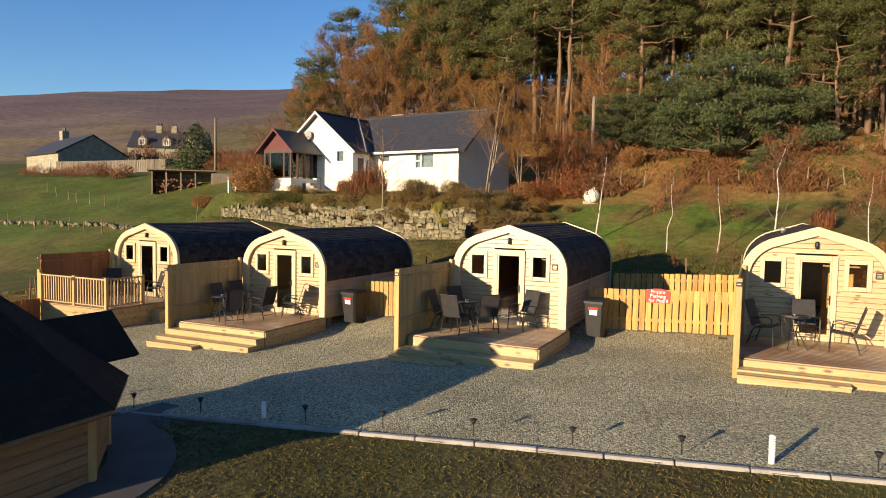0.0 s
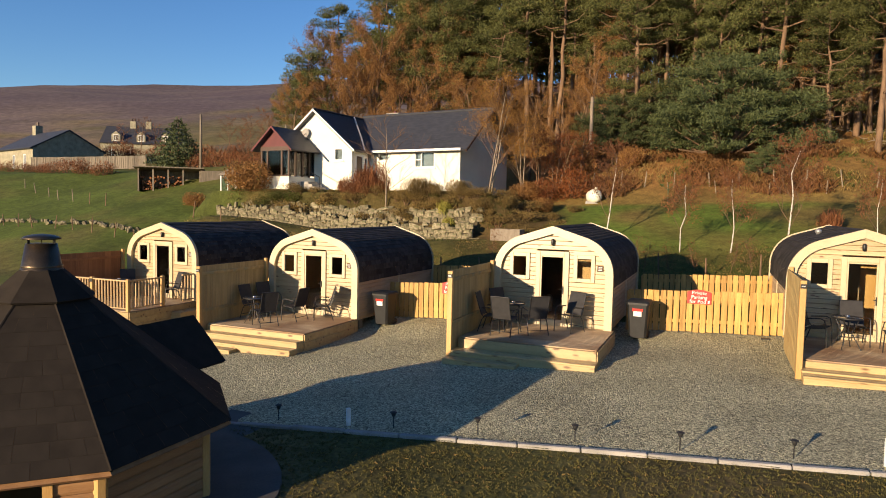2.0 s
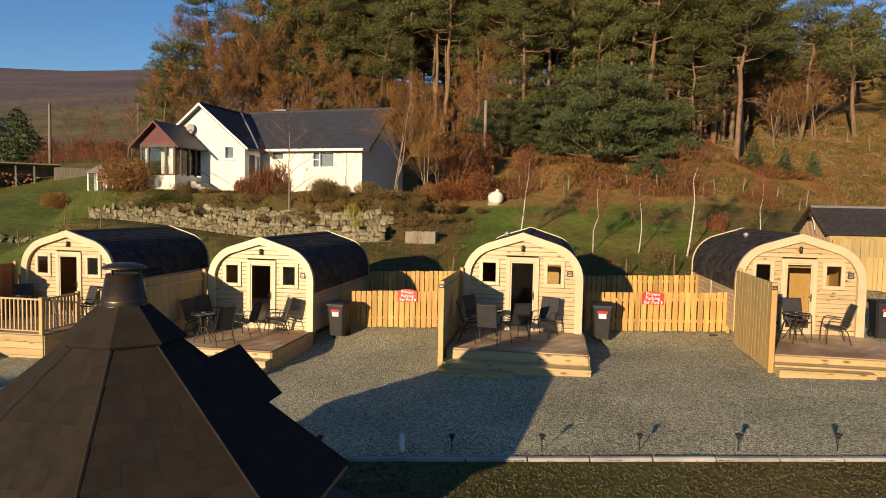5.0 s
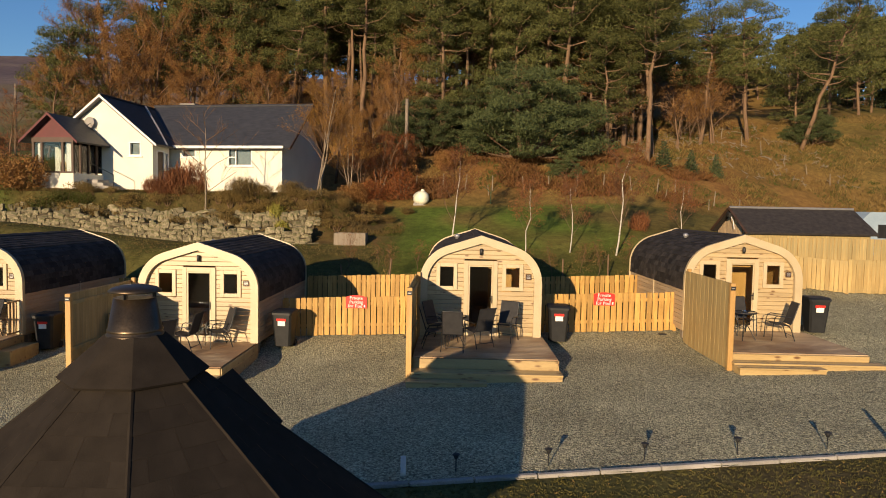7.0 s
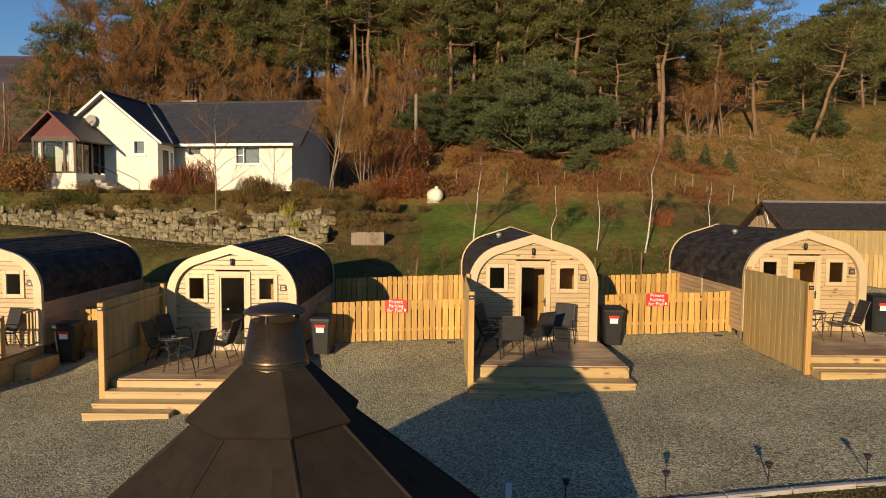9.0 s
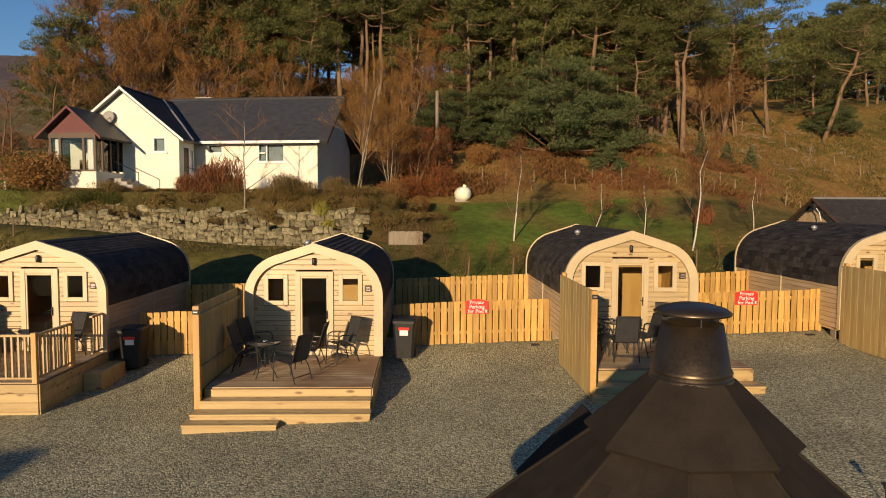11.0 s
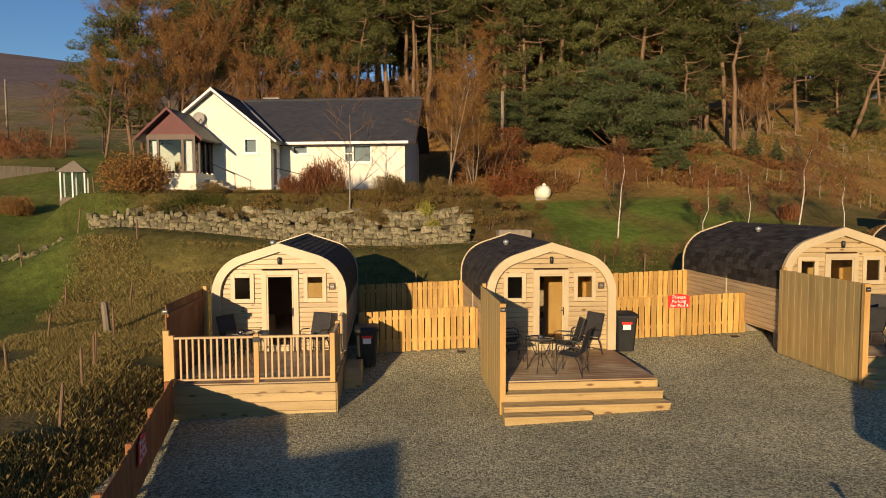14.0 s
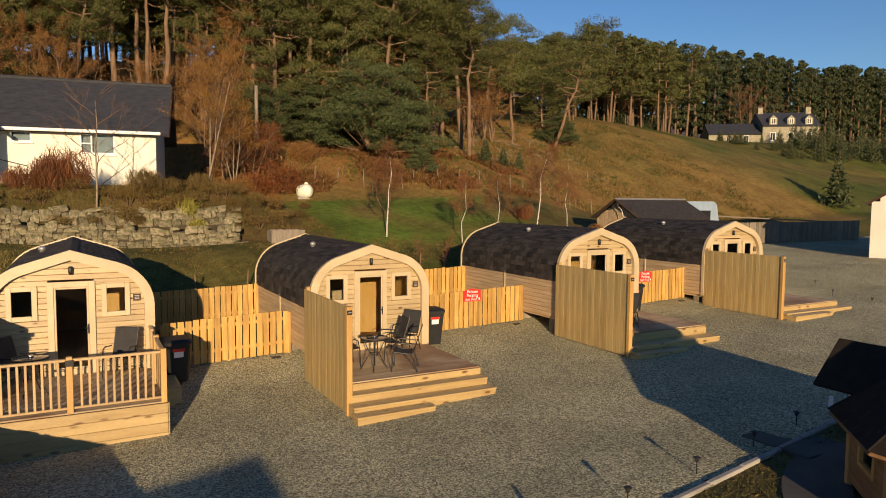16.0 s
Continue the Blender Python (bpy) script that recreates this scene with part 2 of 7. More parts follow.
BROWN = surf("brown_frame", (0.045, 0.025, 0.016), (0.075, 0.042, 0.028), 2, 40, 0.5, 0.1)
RED = surf("red_sign", (0.62, 0.025, 0.02), (0.70, 0.04, 0.03), 3, 40, 0.45, 0.02)
STONE = surf("field_stone", (0.085, 0.073, 0.045), (0.27, 0.23, 0.15), 5, 40, 0.9, 0.7, vary=0.35, bump_dist=0.02, third=(0.085, 0.085, 0.04), third_scale=3.0)
SOIL = surf("packed_earth", (0.030, 0.024, 0.014), (0.075, 0.06, 0.035), 4, 40, 0.95, 0.5)
STONEW = surf("cottage_stone", (0.19, 0.17, 0.115), (0.36, 0.335, 0.24), 2.2, 14, 0.9, 0.8, bump_dist=0.04)
GREYT = surf("weathered_timber", (0.12, 0.10, 0.075), (0.25, 0.21, 0.16), 1.5, 20, 0.85, 0.3, (6, 6, 0.7), vary=0.2)
STAINED = surf("brown_stained_board", (0.19, 0.072, 0.026), (0.31, 0.135, 0.052), 1.6, 24, 0.75, 0.2, (5, 5, 0.6), vary=0.15)
CONC = surf("concrete_edging", (0.22, 0.21, 0.19), (0.38, 0.36, 0.33), 2, 50, 0.9, 0.3, vary=0.12)
PAVE = surf("grey_paving", (0.055, 0.053, 0.048), (0.10, 0.097, 0.088), 1.5, 40, 0.9, 0.3, vary=0.12)
TANKM = surf("tank_paint", (0.62, 0.63, 0.50), (0.74, 0.75, 0.62), 2.5, 30, 0.5, 0.05)
GREENP = surf("green_coated_tube", (0.03, 0.07, 0.03), (0.05, 0.11, 0.045), 4, 40, 0.45, 0.03)
CHROME = surf("chrome", (0.6, 0.6, 0.6), (0.75, 0.75, 0.75), 5, 50, 0.2, 0, metal=1.0)
GREYM = surf("galvanised_metal", (0.32, 0.32, 0.32), (0.45, 0.45, 0.45), 4, 40, 0.4, 0.05, metal=0.6)
GREYBARK = surf("grey_bark", (0.13, 0.10, 0.07), (0.33, 0.27, 0.20), 3, 18, 0.85, 0.4, (2, 2, 0.7))
BARK = surf("pine_bark", (0.085, 0.055, 0.035), (0.23, 0.145, 0.085), 2.5, 18, 0.9, 0.7, (3, 3, 0.6), bump_dist=0.03)
BIRCHB = surf("birch_bark", (0.30, 0.26, 0.22), (0.66, 0.62, 0.55), 3, 14, 0.8, 0.3, (0.6, 0.6, 4))
TWIG = surf("brown_twig", (0.085, 0.05, 0.03), (0.16, 0.098, 0.058), 3, 20, 0.9, 0.2)
NEEDLE = leafy("pine_needles", (0.052, 0.062, 0.020), (0.18, 0.185, 0.062), 0.36)
BUSHN = leafy("blue_green_needles", (0.036, 0.054, 0.022), (0.125, 0.148, 0.058), 0.30)
NEEDLE2 = leafy("spruce_needles", (0.028, 0.042, 0.020), (0.10, 0.118, 0.050))
RUST = leafy("rust_leaves", (0.175, 0.088, 0.030), (0.345, 0.185, 0.066), 0.35)
ORANGE = leafy("orange_birch_leaves", (0.24, 0.115, 0.025), (0.42, 0.225, 0.055), 0.35)
BANKG = leafy("tawny_bank_grass", (0.185, 0.142, 0.05), (0.285, 0.22, 0.085), 0.3)
MEADOWG = leafy("olive_grass", (0.11, 0.112, 0.028), (0.175, 0.165, 0.045), 0.3)
REDL = leafy("red_brown_leaves", (0.13, 0.040, 0.014), (0.27, 0.095, 0.03), 0.3)
SWORD = leafy("yellow_green_blades", (0.17, 0.17, 0.03), (0.36, 0.32, 0.08), 0.3)
REDTW = leafy("red_twigs", (0.12, 0.045, 0.020), (0.23, 0.095, 0.038), 0.15)
BRACKEN = leafy("dead_bracken_fronds", (0.12, 0.058, 0.022), (0.23, 0.115, 0.042), 0.3)
STRAW = leafy("straw_grass", (0.18, 0.118, 0.040), (0.31, 0.21, 0.075), 0.35)
DRY = leafy("dry_grass", (0.12, 0.083, 0.027), (0.23, 0.16, 0.056), 0.25)
GREENG = leafy("green_grass", (0.055, 0.07, 0.014), (0.105, 0.115, 0.025), 0.3)
LAWNG = leafy("lawn_blades", (0.07, 0.068, 0.018), (0.135, 0.115, 0.036), 0.2)
GLASS = pane_glass("pane_glass")
GRAVEL = gravel_material()
LAND = ground_material("hill_ground", "Col", 14)


# ---------------------------------------------------------------- mesh building
class Sheet:
    """Collects corners and faces of one mesh."""

    def __init__(self):
        self.v, self.f = [], []

    def add(self, verts, faces):
        k = len(self.v)
        self.v += [tuple(p) for p in verts]
        self.f += [tuple(k + i for i in f) for f in faces]
        return self

    def box(self, x0, y0, z0, x1, y1, z1, m=None, c=0.0):
        """A box, its edges cut back by c."""
        if c <= 0:
            vs = [(x, y, z) for x in (x0, x1) for y in (y0, y1) for z in (z0, z1)]
            fs = [(0, 1, 3, 2), (4, 6, 7, 5), (0, 4, 5, 1), (2, 3, 7, 6), (0, 2, 6, 4), (1, 5, 7, 3)]
        else:
            vs, fs, lo, hi = [], [], (x0, y0, z0), (x1, y1, z1)
            idx = {}
            for sx in (0, 1):
                for sy in (0, 1):
                    for sz in (0, 1):
                        for ax in range(3):
                            s = (sx, sy, sz)
                            p = [(hi[i] if s[i] else lo[i]) if i == ax else (hi[i] - c if s[i] else lo[i] + c) for i in range(3)]
                            idx[(s, ax)] = len(vs)
                            vs.append(p)
            for ax in range(3):
                o = [i for i in range(3) if i != ax]
                for s in (0, 1):
                    q = []
                    for a, b in ((0, 0), (1, 0), (1, 1), (0, 1)):
                        k = [0, 0, 0]
                        k[ax], k[o[0]], k[o[1]] = s, a, b
                        q.append(idx[(tuple(k), ax)])
                    fs.append(tuple(q))
            for ax in range(3):
                o = [i for i in range(3) if i != ax]
                for a in (0, 1):
                    for b in (0, 1):
                        q = []
                        for s in (0, 1):
                            k = [0, 0, 0]
                            k[ax], k[o[0]], k[o[1]] = s, a, b
                            pair = [idx[(tuple(k), o[0])], idx[(tuple(k), o[1])]]
                            q += pair if s == 0 else pair[::-1]
                        fs.append(tuple(q))
            for sx in (0, 1):
                for sy in (0, 1):
                    for sz in (0, 1):
                        fs.append(tuple(idx[((sx, sy, sz), ax)] for ax in range(3)))
        if m is not None:
            vs = [m @ Vector(p) for p in vs]
        return self.add(vs, fs)

    def prism(self, poly, a, b, axis="y", m=None):
        """A polygon of pairs drawn out from a to b along an axis; the pairs are the other two axes in order."""
        def at(p, t):
            return {"y": (p[0], t, p[1]), "x": (t, p[0], p[1]), "z": (p[0], p[1], t)}[axis]
        k = len(poly)
        vs = [at(p, a) for p in poly] + [at(p, b) for p in poly]
        fs = [tuple(range(k)), tuple(range(2 * k - 1, k - 1, -1))] + [(i, i + k, (i + 1) % k + k, (i + 1) % k) for i in range(k)]
        if m is not None:
            vs = [m @ Vector(p) for p in vs]
        return self.add(vs, fs)

    def lathe(self, rings, k=16, m=None, closed=True):
        """Rings of radius and height round z."""
        vs = [(r * math.cos(2 * math.pi * i / k), r * math.sin(2 * math.pi * i / k), z) for r, z in rings for i in range(k)]
        fs = [(j * k + i, j * k + (i + 1) % k, (j + 1) * k + (i + 1) % k, (j + 1) * k + i) for j in range(len(rings) - 1) for i in range(k)]
        if closed:
            fs += [tuple(range(k))[::-1], tuple((len(rings) - 1) * k + i for i in range(k))]
        if m is not None:
            vs = [m @ Vector(p) for p in vs]
        return self.add(vs, fs)

    def tube(self, points, radii, k=6):
        """A round bar along points, its radius going over from point to point."""
        pts = [Vector(p) for p in points]
        if not hasattr(radii, "__len__"):
            radii = [radii] * len(pts)
        vs = []
        up = Vector((0.31, 0.17, 0.93))
        for i, p in enumerate(pts):
            d = (pts[min(i + 1, len(pts) - 1)] - pts[max(i - 1, 0)]).normalized()
            a = d.cross(up)
            if a.length < 0.1:
                a = d.cross(Vector((1, 0, 0)))
            a.normalize()
            b = d.cross(a)
            vs += [p + radii[i] * (math.cos(2 * math.pi * j / k) * a + math.sin(2 * math.pi * j / k) * b) for j in range(k)]
        fs = [(i * k + j, i * k + (j + 1) % k, (i + 1) * k + (j + 1) % k, (i + 1) * k + j) for i in range(len(pts) - 1) for j in range(k)]
        fs += [tuple(range(k))[::-1], tuple((len(pts) - 1) * k + j for j in range(k))]
        return self.add(vs, fs)

    def cards(self, centres, sizes, rng, ratio=0.35, up=0.0):
        """Many small pointed leaves, each of its own turn."""
        n = len(centres)
        d = rng.normal(size=(n, 3))
        d[:, 2] += up
        d /= np.linalg.norm(d, axis=1)[:, None]
        e = np.cross(d, rng.normal(size=(n, 3)))
        e /= np.linalg.norm(e, axis=1)[:, None] + 1e-9
        s = np.asarray(sizes)[:, None]
        c = np.asarray(centres)
        quad = np.stack([c - d * s * 0.5, c + e * s * ratio * 0.5, c + d * s * 0.5, c - e * s * ratio * 0.5], 1).reshape(-1, 3)
        k = len(self.v)
        self.v += [tuple(p) for p in quad.tolist()]
        self.f += [(k + 4 * i, k + 4 * i + 1, k + 4 * i + 2, k + 4 * i + 3) for i in range(n)]
        return self

    def sprigs(self, centres, sizes, rng, ratio=0.3, up=0.0):
        """Many small needle sprays, each one pointed three-cornered leaf."""
        n = len(centres)
        d = rng.normal(size=(n, 3))
        d[:, 2] += up
        d /= np.linalg.norm(d, axis=1)[:, None]
        e = np.cross(d, rng.normal(size=(n, 3)))
        e /= np.linalg.norm(e, axis=1)[:, None] + 1e-9
        s = np.asarray(sizes)[:, None]
        c = np.asarray(centres)
        tri = np.stack([c - d * s * 0.5 - e * s * ratio * 0.5, c - d * s * 0.5 + e * s * ratio * 0.5, c + d * s * 0.5], 1).reshape(-1, 3)
        k = len(self.v)
        self.v += [tuple(p) for p in tri.tolist()]
        self.f += [(k + 3 * i, k + 3 * i + 1, k + 3 * i + 2) for i in range(n)]
        return self

    def weld(self):
        """Joins corners that lie on one another."""
        seen, to, vs = {}, [], []
        for p in self.v:
            k = tuple(round(c, 4) for c in p)
            if k not in seen:
                seen[k] = len(vs)
                vs.append(p)
            to.append(seen[k])
        self.v, self.f = vs, [tuple(to[i] for i in f) for f in self.f]
        return self

    def mesh(self, name, material, smooth=False):
        me = bpy.data.meshes.new(name)
        me.from_pydata(self.v, [], self.f)
        me.materials.append(material)
        if smooth:
            me.polygons.foreach_set("use_smooth", [True] * len(me.polygons))
        me.validate()
        bm = bmesh.new()
        bm.from_mesh(me)
        if len(bm.faces) < 40000:
            bmesh.ops.recalc_face_normals(bm, faces=bm.faces)
            bm.to_mesh(me)
        bm.free()
        me.update()
        return me


def part(name, sheet, material, parent, label="", smooth=False, m=None):
    """One mesh object under a thing or under one of its parts; sheet is a Sheet or a mesh that alike pieces share."""
    me = sheet if isinstance(sheet, bpy.types.Mesh) else sheet.mesh(name, material, smooth)
    ob = new(name, me)
    ob.parent = parent
    if m is not None:
        ob.matrix_basis = m
    if label:
        tagged(ob, label)
    return ob


def thing(name, label, category, m=None, group="", kind=""):
    """The empty at the base of a thing."""
    ob = new(name)
    ob.empty_display_size = 0.2
    if m is not None:
        ob.matrix_basis = m
    return tagged(ob, label, category, group, kind)


def solid(name, sheet, material, label, category, m=None, group="", kind="", smooth=False):
    """A thing that is one mesh."""
    ob = new(name, sheet.mesh(name, material, smooth) if isinstance(sheet, Sheet) else sheet)
    if m is not None:
        ob.matrix_basis = m
    return tagged(ob, label, category, group, kind)


def ring_frame(s, x0, z0, x1, z1, w, y0, y1):
    """Four bars round an opening; x0..z1 is the outer edge."""
    s.box(x0, y0, z0, x0 + w, y1, z1, c=0.006)
    s.box(x1 - w, y0, z0, x1, y1, z1, c=0.006)
    s.box(x0 + w, y0 + 0.001, z0, x1 - w, y1 - 0.001, z0 + w, c=0.006)
    s.box(x0 + w, y0 + 0.001, z1 - w, x1 - w, y1 - 0.001, z1, c=0.006)
    return s


def smooth_step(a, b, x):
    t = min(1.0, max(0.0, (x - a) / (b - a)))
    return t * t * (3 - 2 * t)


def along(knots, y):
    if y <= knots[0][0]:
        return knots[0][1]
    for (a, za), (b, zb) in zip(knots, knots[1:]):
        if y <= b:
            return za + (zb - za) * (y - a) / (b - a)
    return knots[-1][1]


# ---------------------------------------------------------------- the ground
MID = [(0, 0.0), (1.7, 0.16), (6, 0.45), (10, 1.1), (14, 2.15), (21, 4.0), (27, 6.7), (45, 11.4), (62, 16.4), (85, 22.5), (150, 30.0), (400, 40.0), (900, 120.0)]
RIGHT = [(8, 0.0), (16, 0.2), (24, 1.4), (36, 7.6), (46, 12.0), (58, 14.4), (100, 20.5), (160, 26.0), (400, 50.0), (900, 130.0)]
FAR_RIGHT = [(10, 0.0), (24, 0.6), (40, 4.6), (56, 10.8), (70, 12.6), (100, 14.0), (160, 18.0), (400, 50.0), (900, 130.0)]
LEFT = [(-2, 0.0), (6, 0.9), (15, 3.5), (22, 5.5), (30, 8.0), (36, 8.7), (62, 12.3), (100, 15.0), (160, 22.0), (300, 60.0), (600, 120.0), (900, 160.0), (1400, 150.0)]


SLOPE = 0.035  # the site rises towards the east


def ground_z(x, y):
    left, right = 1 - smooth_step(-27, -15, x), smooth_step(15, 34, x)
    d = math.hypot(x, y)
    yy = y if x > -40 else y + max(0.0, (-x - 40)) * 0.35
    z = (1 - left - right) * along(MID, y) + left * along(LEFT, yy) + right * (along(RIGHT, y) + (along(FAR_RIGHT, y) - along(RIGHT, y)) * smooth_step(45, 95, x))
    # the level terrace that the white house stands on
    tx = smooth_step(-21, -18, x) * (1 - smooth_step(-0.8, 3.0, x))
    ty = smooth_step(15.3, 16.2, y) * (1 - smooth_step(31, 36, y))
    z += (4.58 - SLOPE * x - z) * tx * ty
    # the ground in front of the wall below it
    fx = smooth_step(-20, -16, x) * (1 - smooth_step(-1, 3, x)) * smooth_step(9, 13, y) * (1 - smooth_step(15.2, 15.6, y))
    z += ((2.2 + 1.45 * smooth_step(-3, -18, x)) - z) * fx
    # the bank beside the yard
    bank = smooth_step(8.4, 10.5, -x) * (1 - smooth_step(-4, 8, y)) * (1 - smooth_step(15, 22, -x))
    z += 0.55 * bank
    if d > 25:
        z += (noise.noise(Vector((x * 0.03, y * 0.03, 0))) * 0.9) * min(1, (d - 25) / 50)
    if d > 200:
        z += noise.noise(Vector((x * 0.004, y * 0.004, 3))) * 15 * min(1, (d - 200) / 400)
        z += noise.noise(Vector((x * 0.015, y * 0.015, 7))) * 6 * min(1, (d - 200) / 400)
        b = math.degrees(math.atan2(x, max(1.0, y)))
        z += (6 * smooth_step(-44, -58, b) + 12 * smooth_step(-45, -37, b) * smooth_step(-20, -32, b)) * smooth_step(300, 700, d) * (y > 0)
    z += 6.0 * smooth_step(60, 78, y) * (1 - smooth_step(120, 220, y)) * smooth_step(8, 20, x) * (1 - smooth_step(46, 62, x))
    dip = smooth_step(6, 1, x) * smooth_step(-12, -8, x) * smooth_step(1.5, -1.5, y) * smooth_step(-30, -12, y)
    hollow = smooth_step(6, 2.5, x) * smooth_step(-6, -3, x) * smooth_step(1.5, -1.5, y) * smooth_step(-9, -6, y)
    return z - 0.05 * dip - 0.09 * hollow + SLOPE * x


def inside_gravel(x, y):
    """The yard of crushed stone and the way out of it."""
    if y < kerb_y(x):
        return False
    if x < -8.3:
        return False
    if x < 16.5:
        return y < 2.6
    return y < (8.9 if x < 24.5 else 15.0)


def kerb_y(x):
    return -9.12 + 0.132 * x


def ground_colour(x, y):
    n1 = noise.noise(Vector((x * 0.09, y * 0.09, 1)))
    n2 = noise.noise(Vector((x * 0.3, y * 0.3, 5)))
    grass, dull, bracken = Vector((0.060, 0.080, 0.014)), Vector((0.13, 0.100, 0.03)), Vector((0.195, 0.098, 0.032))
    d = math.hypot(x, y)
    c = grass.lerp(dull, min(1, max(0, 0.45 + n1 + 0.5 * n2)))
    if -20 < x < 18 and 7 < y < 24:
        lawn = smooth_step(2.5, 5.5, x) * (1 - smooth_step(13, 17, x)) * smooth_step(11.5, 13.5, y) * (1 - smooth_step(20.5, 22, y))
        scrub = smooth_step(-21, -18, x) * (1 - smooth_step(2.5, 4.5, x)) * (1 - smooth_step(18, 20, y)) * smooth_step(8, 9.5, y)
        c = c.lerp(Vector((0.095, 0.145, 0.022)).lerp(dull, min(1, max(0, 0.15 + 1.6 * n2))), lawn * 0.9).lerp(Vector((0.095, 0.062, 0.026)).lerp(Vector((0.075, 0.075, 0.02)), min(1, max(0, (0.1 if y > 14.4 else 0.5) + 1.5 * n1))), scrub * (0.9 if y > 14.4 else 0.5))
    if y < -7.5 and x > -9:
        c = Vector((0.085, 0.078, 0.024)).lerp(Vector((0.145, 0.105, 0.045)), min(1, max(0, 0.4 + 1.1 * n2)))
    if x < -16 and -6 < y < 34:
        c = Vector((0.070, 0.095, 0.018)).lerp(Vector((0.105, 0.092, 0.030)), min(1, max(0, n1 * 1.4 + 0.9 * n2 + 0.12)))
    if -16 < x < -8 and -14 < y < 13:
        bank = smooth_step(-15.5, -13.5, x + 0.15 * y) * (1 - smooth_step(8, 13, y))
        c = c.lerp(Vector((0.155, 0.115, 0.042)).lerp(Vector((0.105, 0.096, 0.028)), min(1, max(0, 0.5 + 1.5 * n2))), bank)
    if y > 20.5 and -20 < x < 60:
        wood = smooth_step(20.5, 25, y) * (1 - smooth_step(24, 38, x - 0.25 * (y - 30)))
        c = Vector((0.190, 0.120, 0.037)).lerp(Vector((0.118, 0.097, 0.027)), min(1, max(0, 0.4 + n1))).lerp(bracken, min(1, max(0, wood * (0.7 + 0.8 * n2))))
    if d > 120:
        far = min(1, (d - 120) / 120)
        rough = Vector((0.115, 0.10, 0.042)).lerp(Vector((0.19, 0.14, 0.07)), min(1, max(0, 0.4 + 1.3 * n1)))
        heather = Vector((0.105, 0.078, 0.082)).lerp(Vector((0.15, 0.115, 0.10)), min(1, max(0, 0.35 + 1.2 * n1)))
        c = c.lerp(rough, far).lerp(heather, smooth_step(170, 330, d + 120 * n2))
    return c


def colour_layer(me, f):
    at = me.color_attributes.new("Col", "FLOAT_COLOR", "POINT")
    vals = np.ones((len(me.vertices), 4))
    for i, v in enumerate(me.vertices):
        vals[i, :3] = f(v.co.x, v.co.y)
    at.data.foreach_set("color", vals.ravel())


def spaced(near, step, far, growth):
    out, v, s = [0.0], 0.0, step
    while v < far:
        if v > near:
            s *= growth
        v += s
        out.append(v)
    return out


gx = spaced(30, 0.7, 1900, 1.10)
gy = spaced(45, 0.7, 1900, 1.10)
xs = sorted({-v for v in gx} | set(gx))
ys = sorted({-v for v in spaced(24, 1.0, 1500, 1.25)} | set(gy))
land = Sheet()
land.v = [(x, y, ground_z(x, y)) for y in ys for x in xs]
land.f = [(j * len(xs) + i, j * len(xs) + i + 1, (j + 1) * len(xs) + i + 1, (j + 1) * len(xs) + i) for j in range(len(ys) - 1) for i in range(len(xs) - 1)]
me = land.mesh("ground", LAND, True)
colour_layer(me, ground_colour)
tagged(new("ground", me), "rough hillside grass with bracken, rising to brown heather moor", "ground", kind="structure")

# ---------------------------------------------------------------- yard, edging and lawn
def grid_sheet(x0, y0, x1, y1, step, inside, lift):
    s, idx = Sheet(), {}
    nx, ny = int((x1 - x0) / step), int((y1 - y0) / step)
    for j in range(ny):
        for i in range(nx):
            x, y = x0 + i * step, y0 + j * step
            if not inside(x + step / 2, y + step / 2):
                continue
            q = []
            for a, b in ((i, j), (i + 1, j), (i + 1, j + 1), (i, j + 1)):
                if (a, b) not in idx:
                    px, py = x0 + a * step, y0 + b * step
                    idx[(a, b)] = len(s.v)
                    s.v.append((px, py, ground_z(px, py) + lift(px, py)))
                q.append(idx[(a, b)])
            s.f.append(tuple(q))
    return s


def gravel_lift(x, y):
    return 0.025 + 0.010 * noise.noise(Vector((x * 1.3, y * 1.3, 2))) + 0.006 * noise.noise(Vector((x * 4, y * 4, 4)))


yard = grid_sheet(-8.4, -10.4, 62, 15, 0.2, inside_gravel, gravel_lift)
solid("gravel_yard", yard, GRAVEL, "crushed grey stone yard in front of the pods", "gravel", kind="structure", smooth=True)


def gz(x, y):
    """The top of the gravel."""
    return ground_z(x, y) + 0.025


# concrete edging along the lawn, in lengths of 0.9 m
edging = thing("edging", "pale concrete edging between gravel and lawn", "kerb", kind="structure")
unit = Sheet().box(-0.445, -0.045, -0.12, 0.445, 0.045, 0.03, c=0.012).mesh("edging_length", CONC)
turn = math.degrees(math.atan(0.132))
r = random.Random(5)
for i in range(46):
    x = -7.9 + 0.9 * i
    part("edging_length", unit, CONC, edging, m=pose(x, kerb_y(x), gz(x, kerb_y(x)) + r.uniform(-0.006, 0.006), 0, -2.0, turn + r.uniform(-0.4, 0.4)))


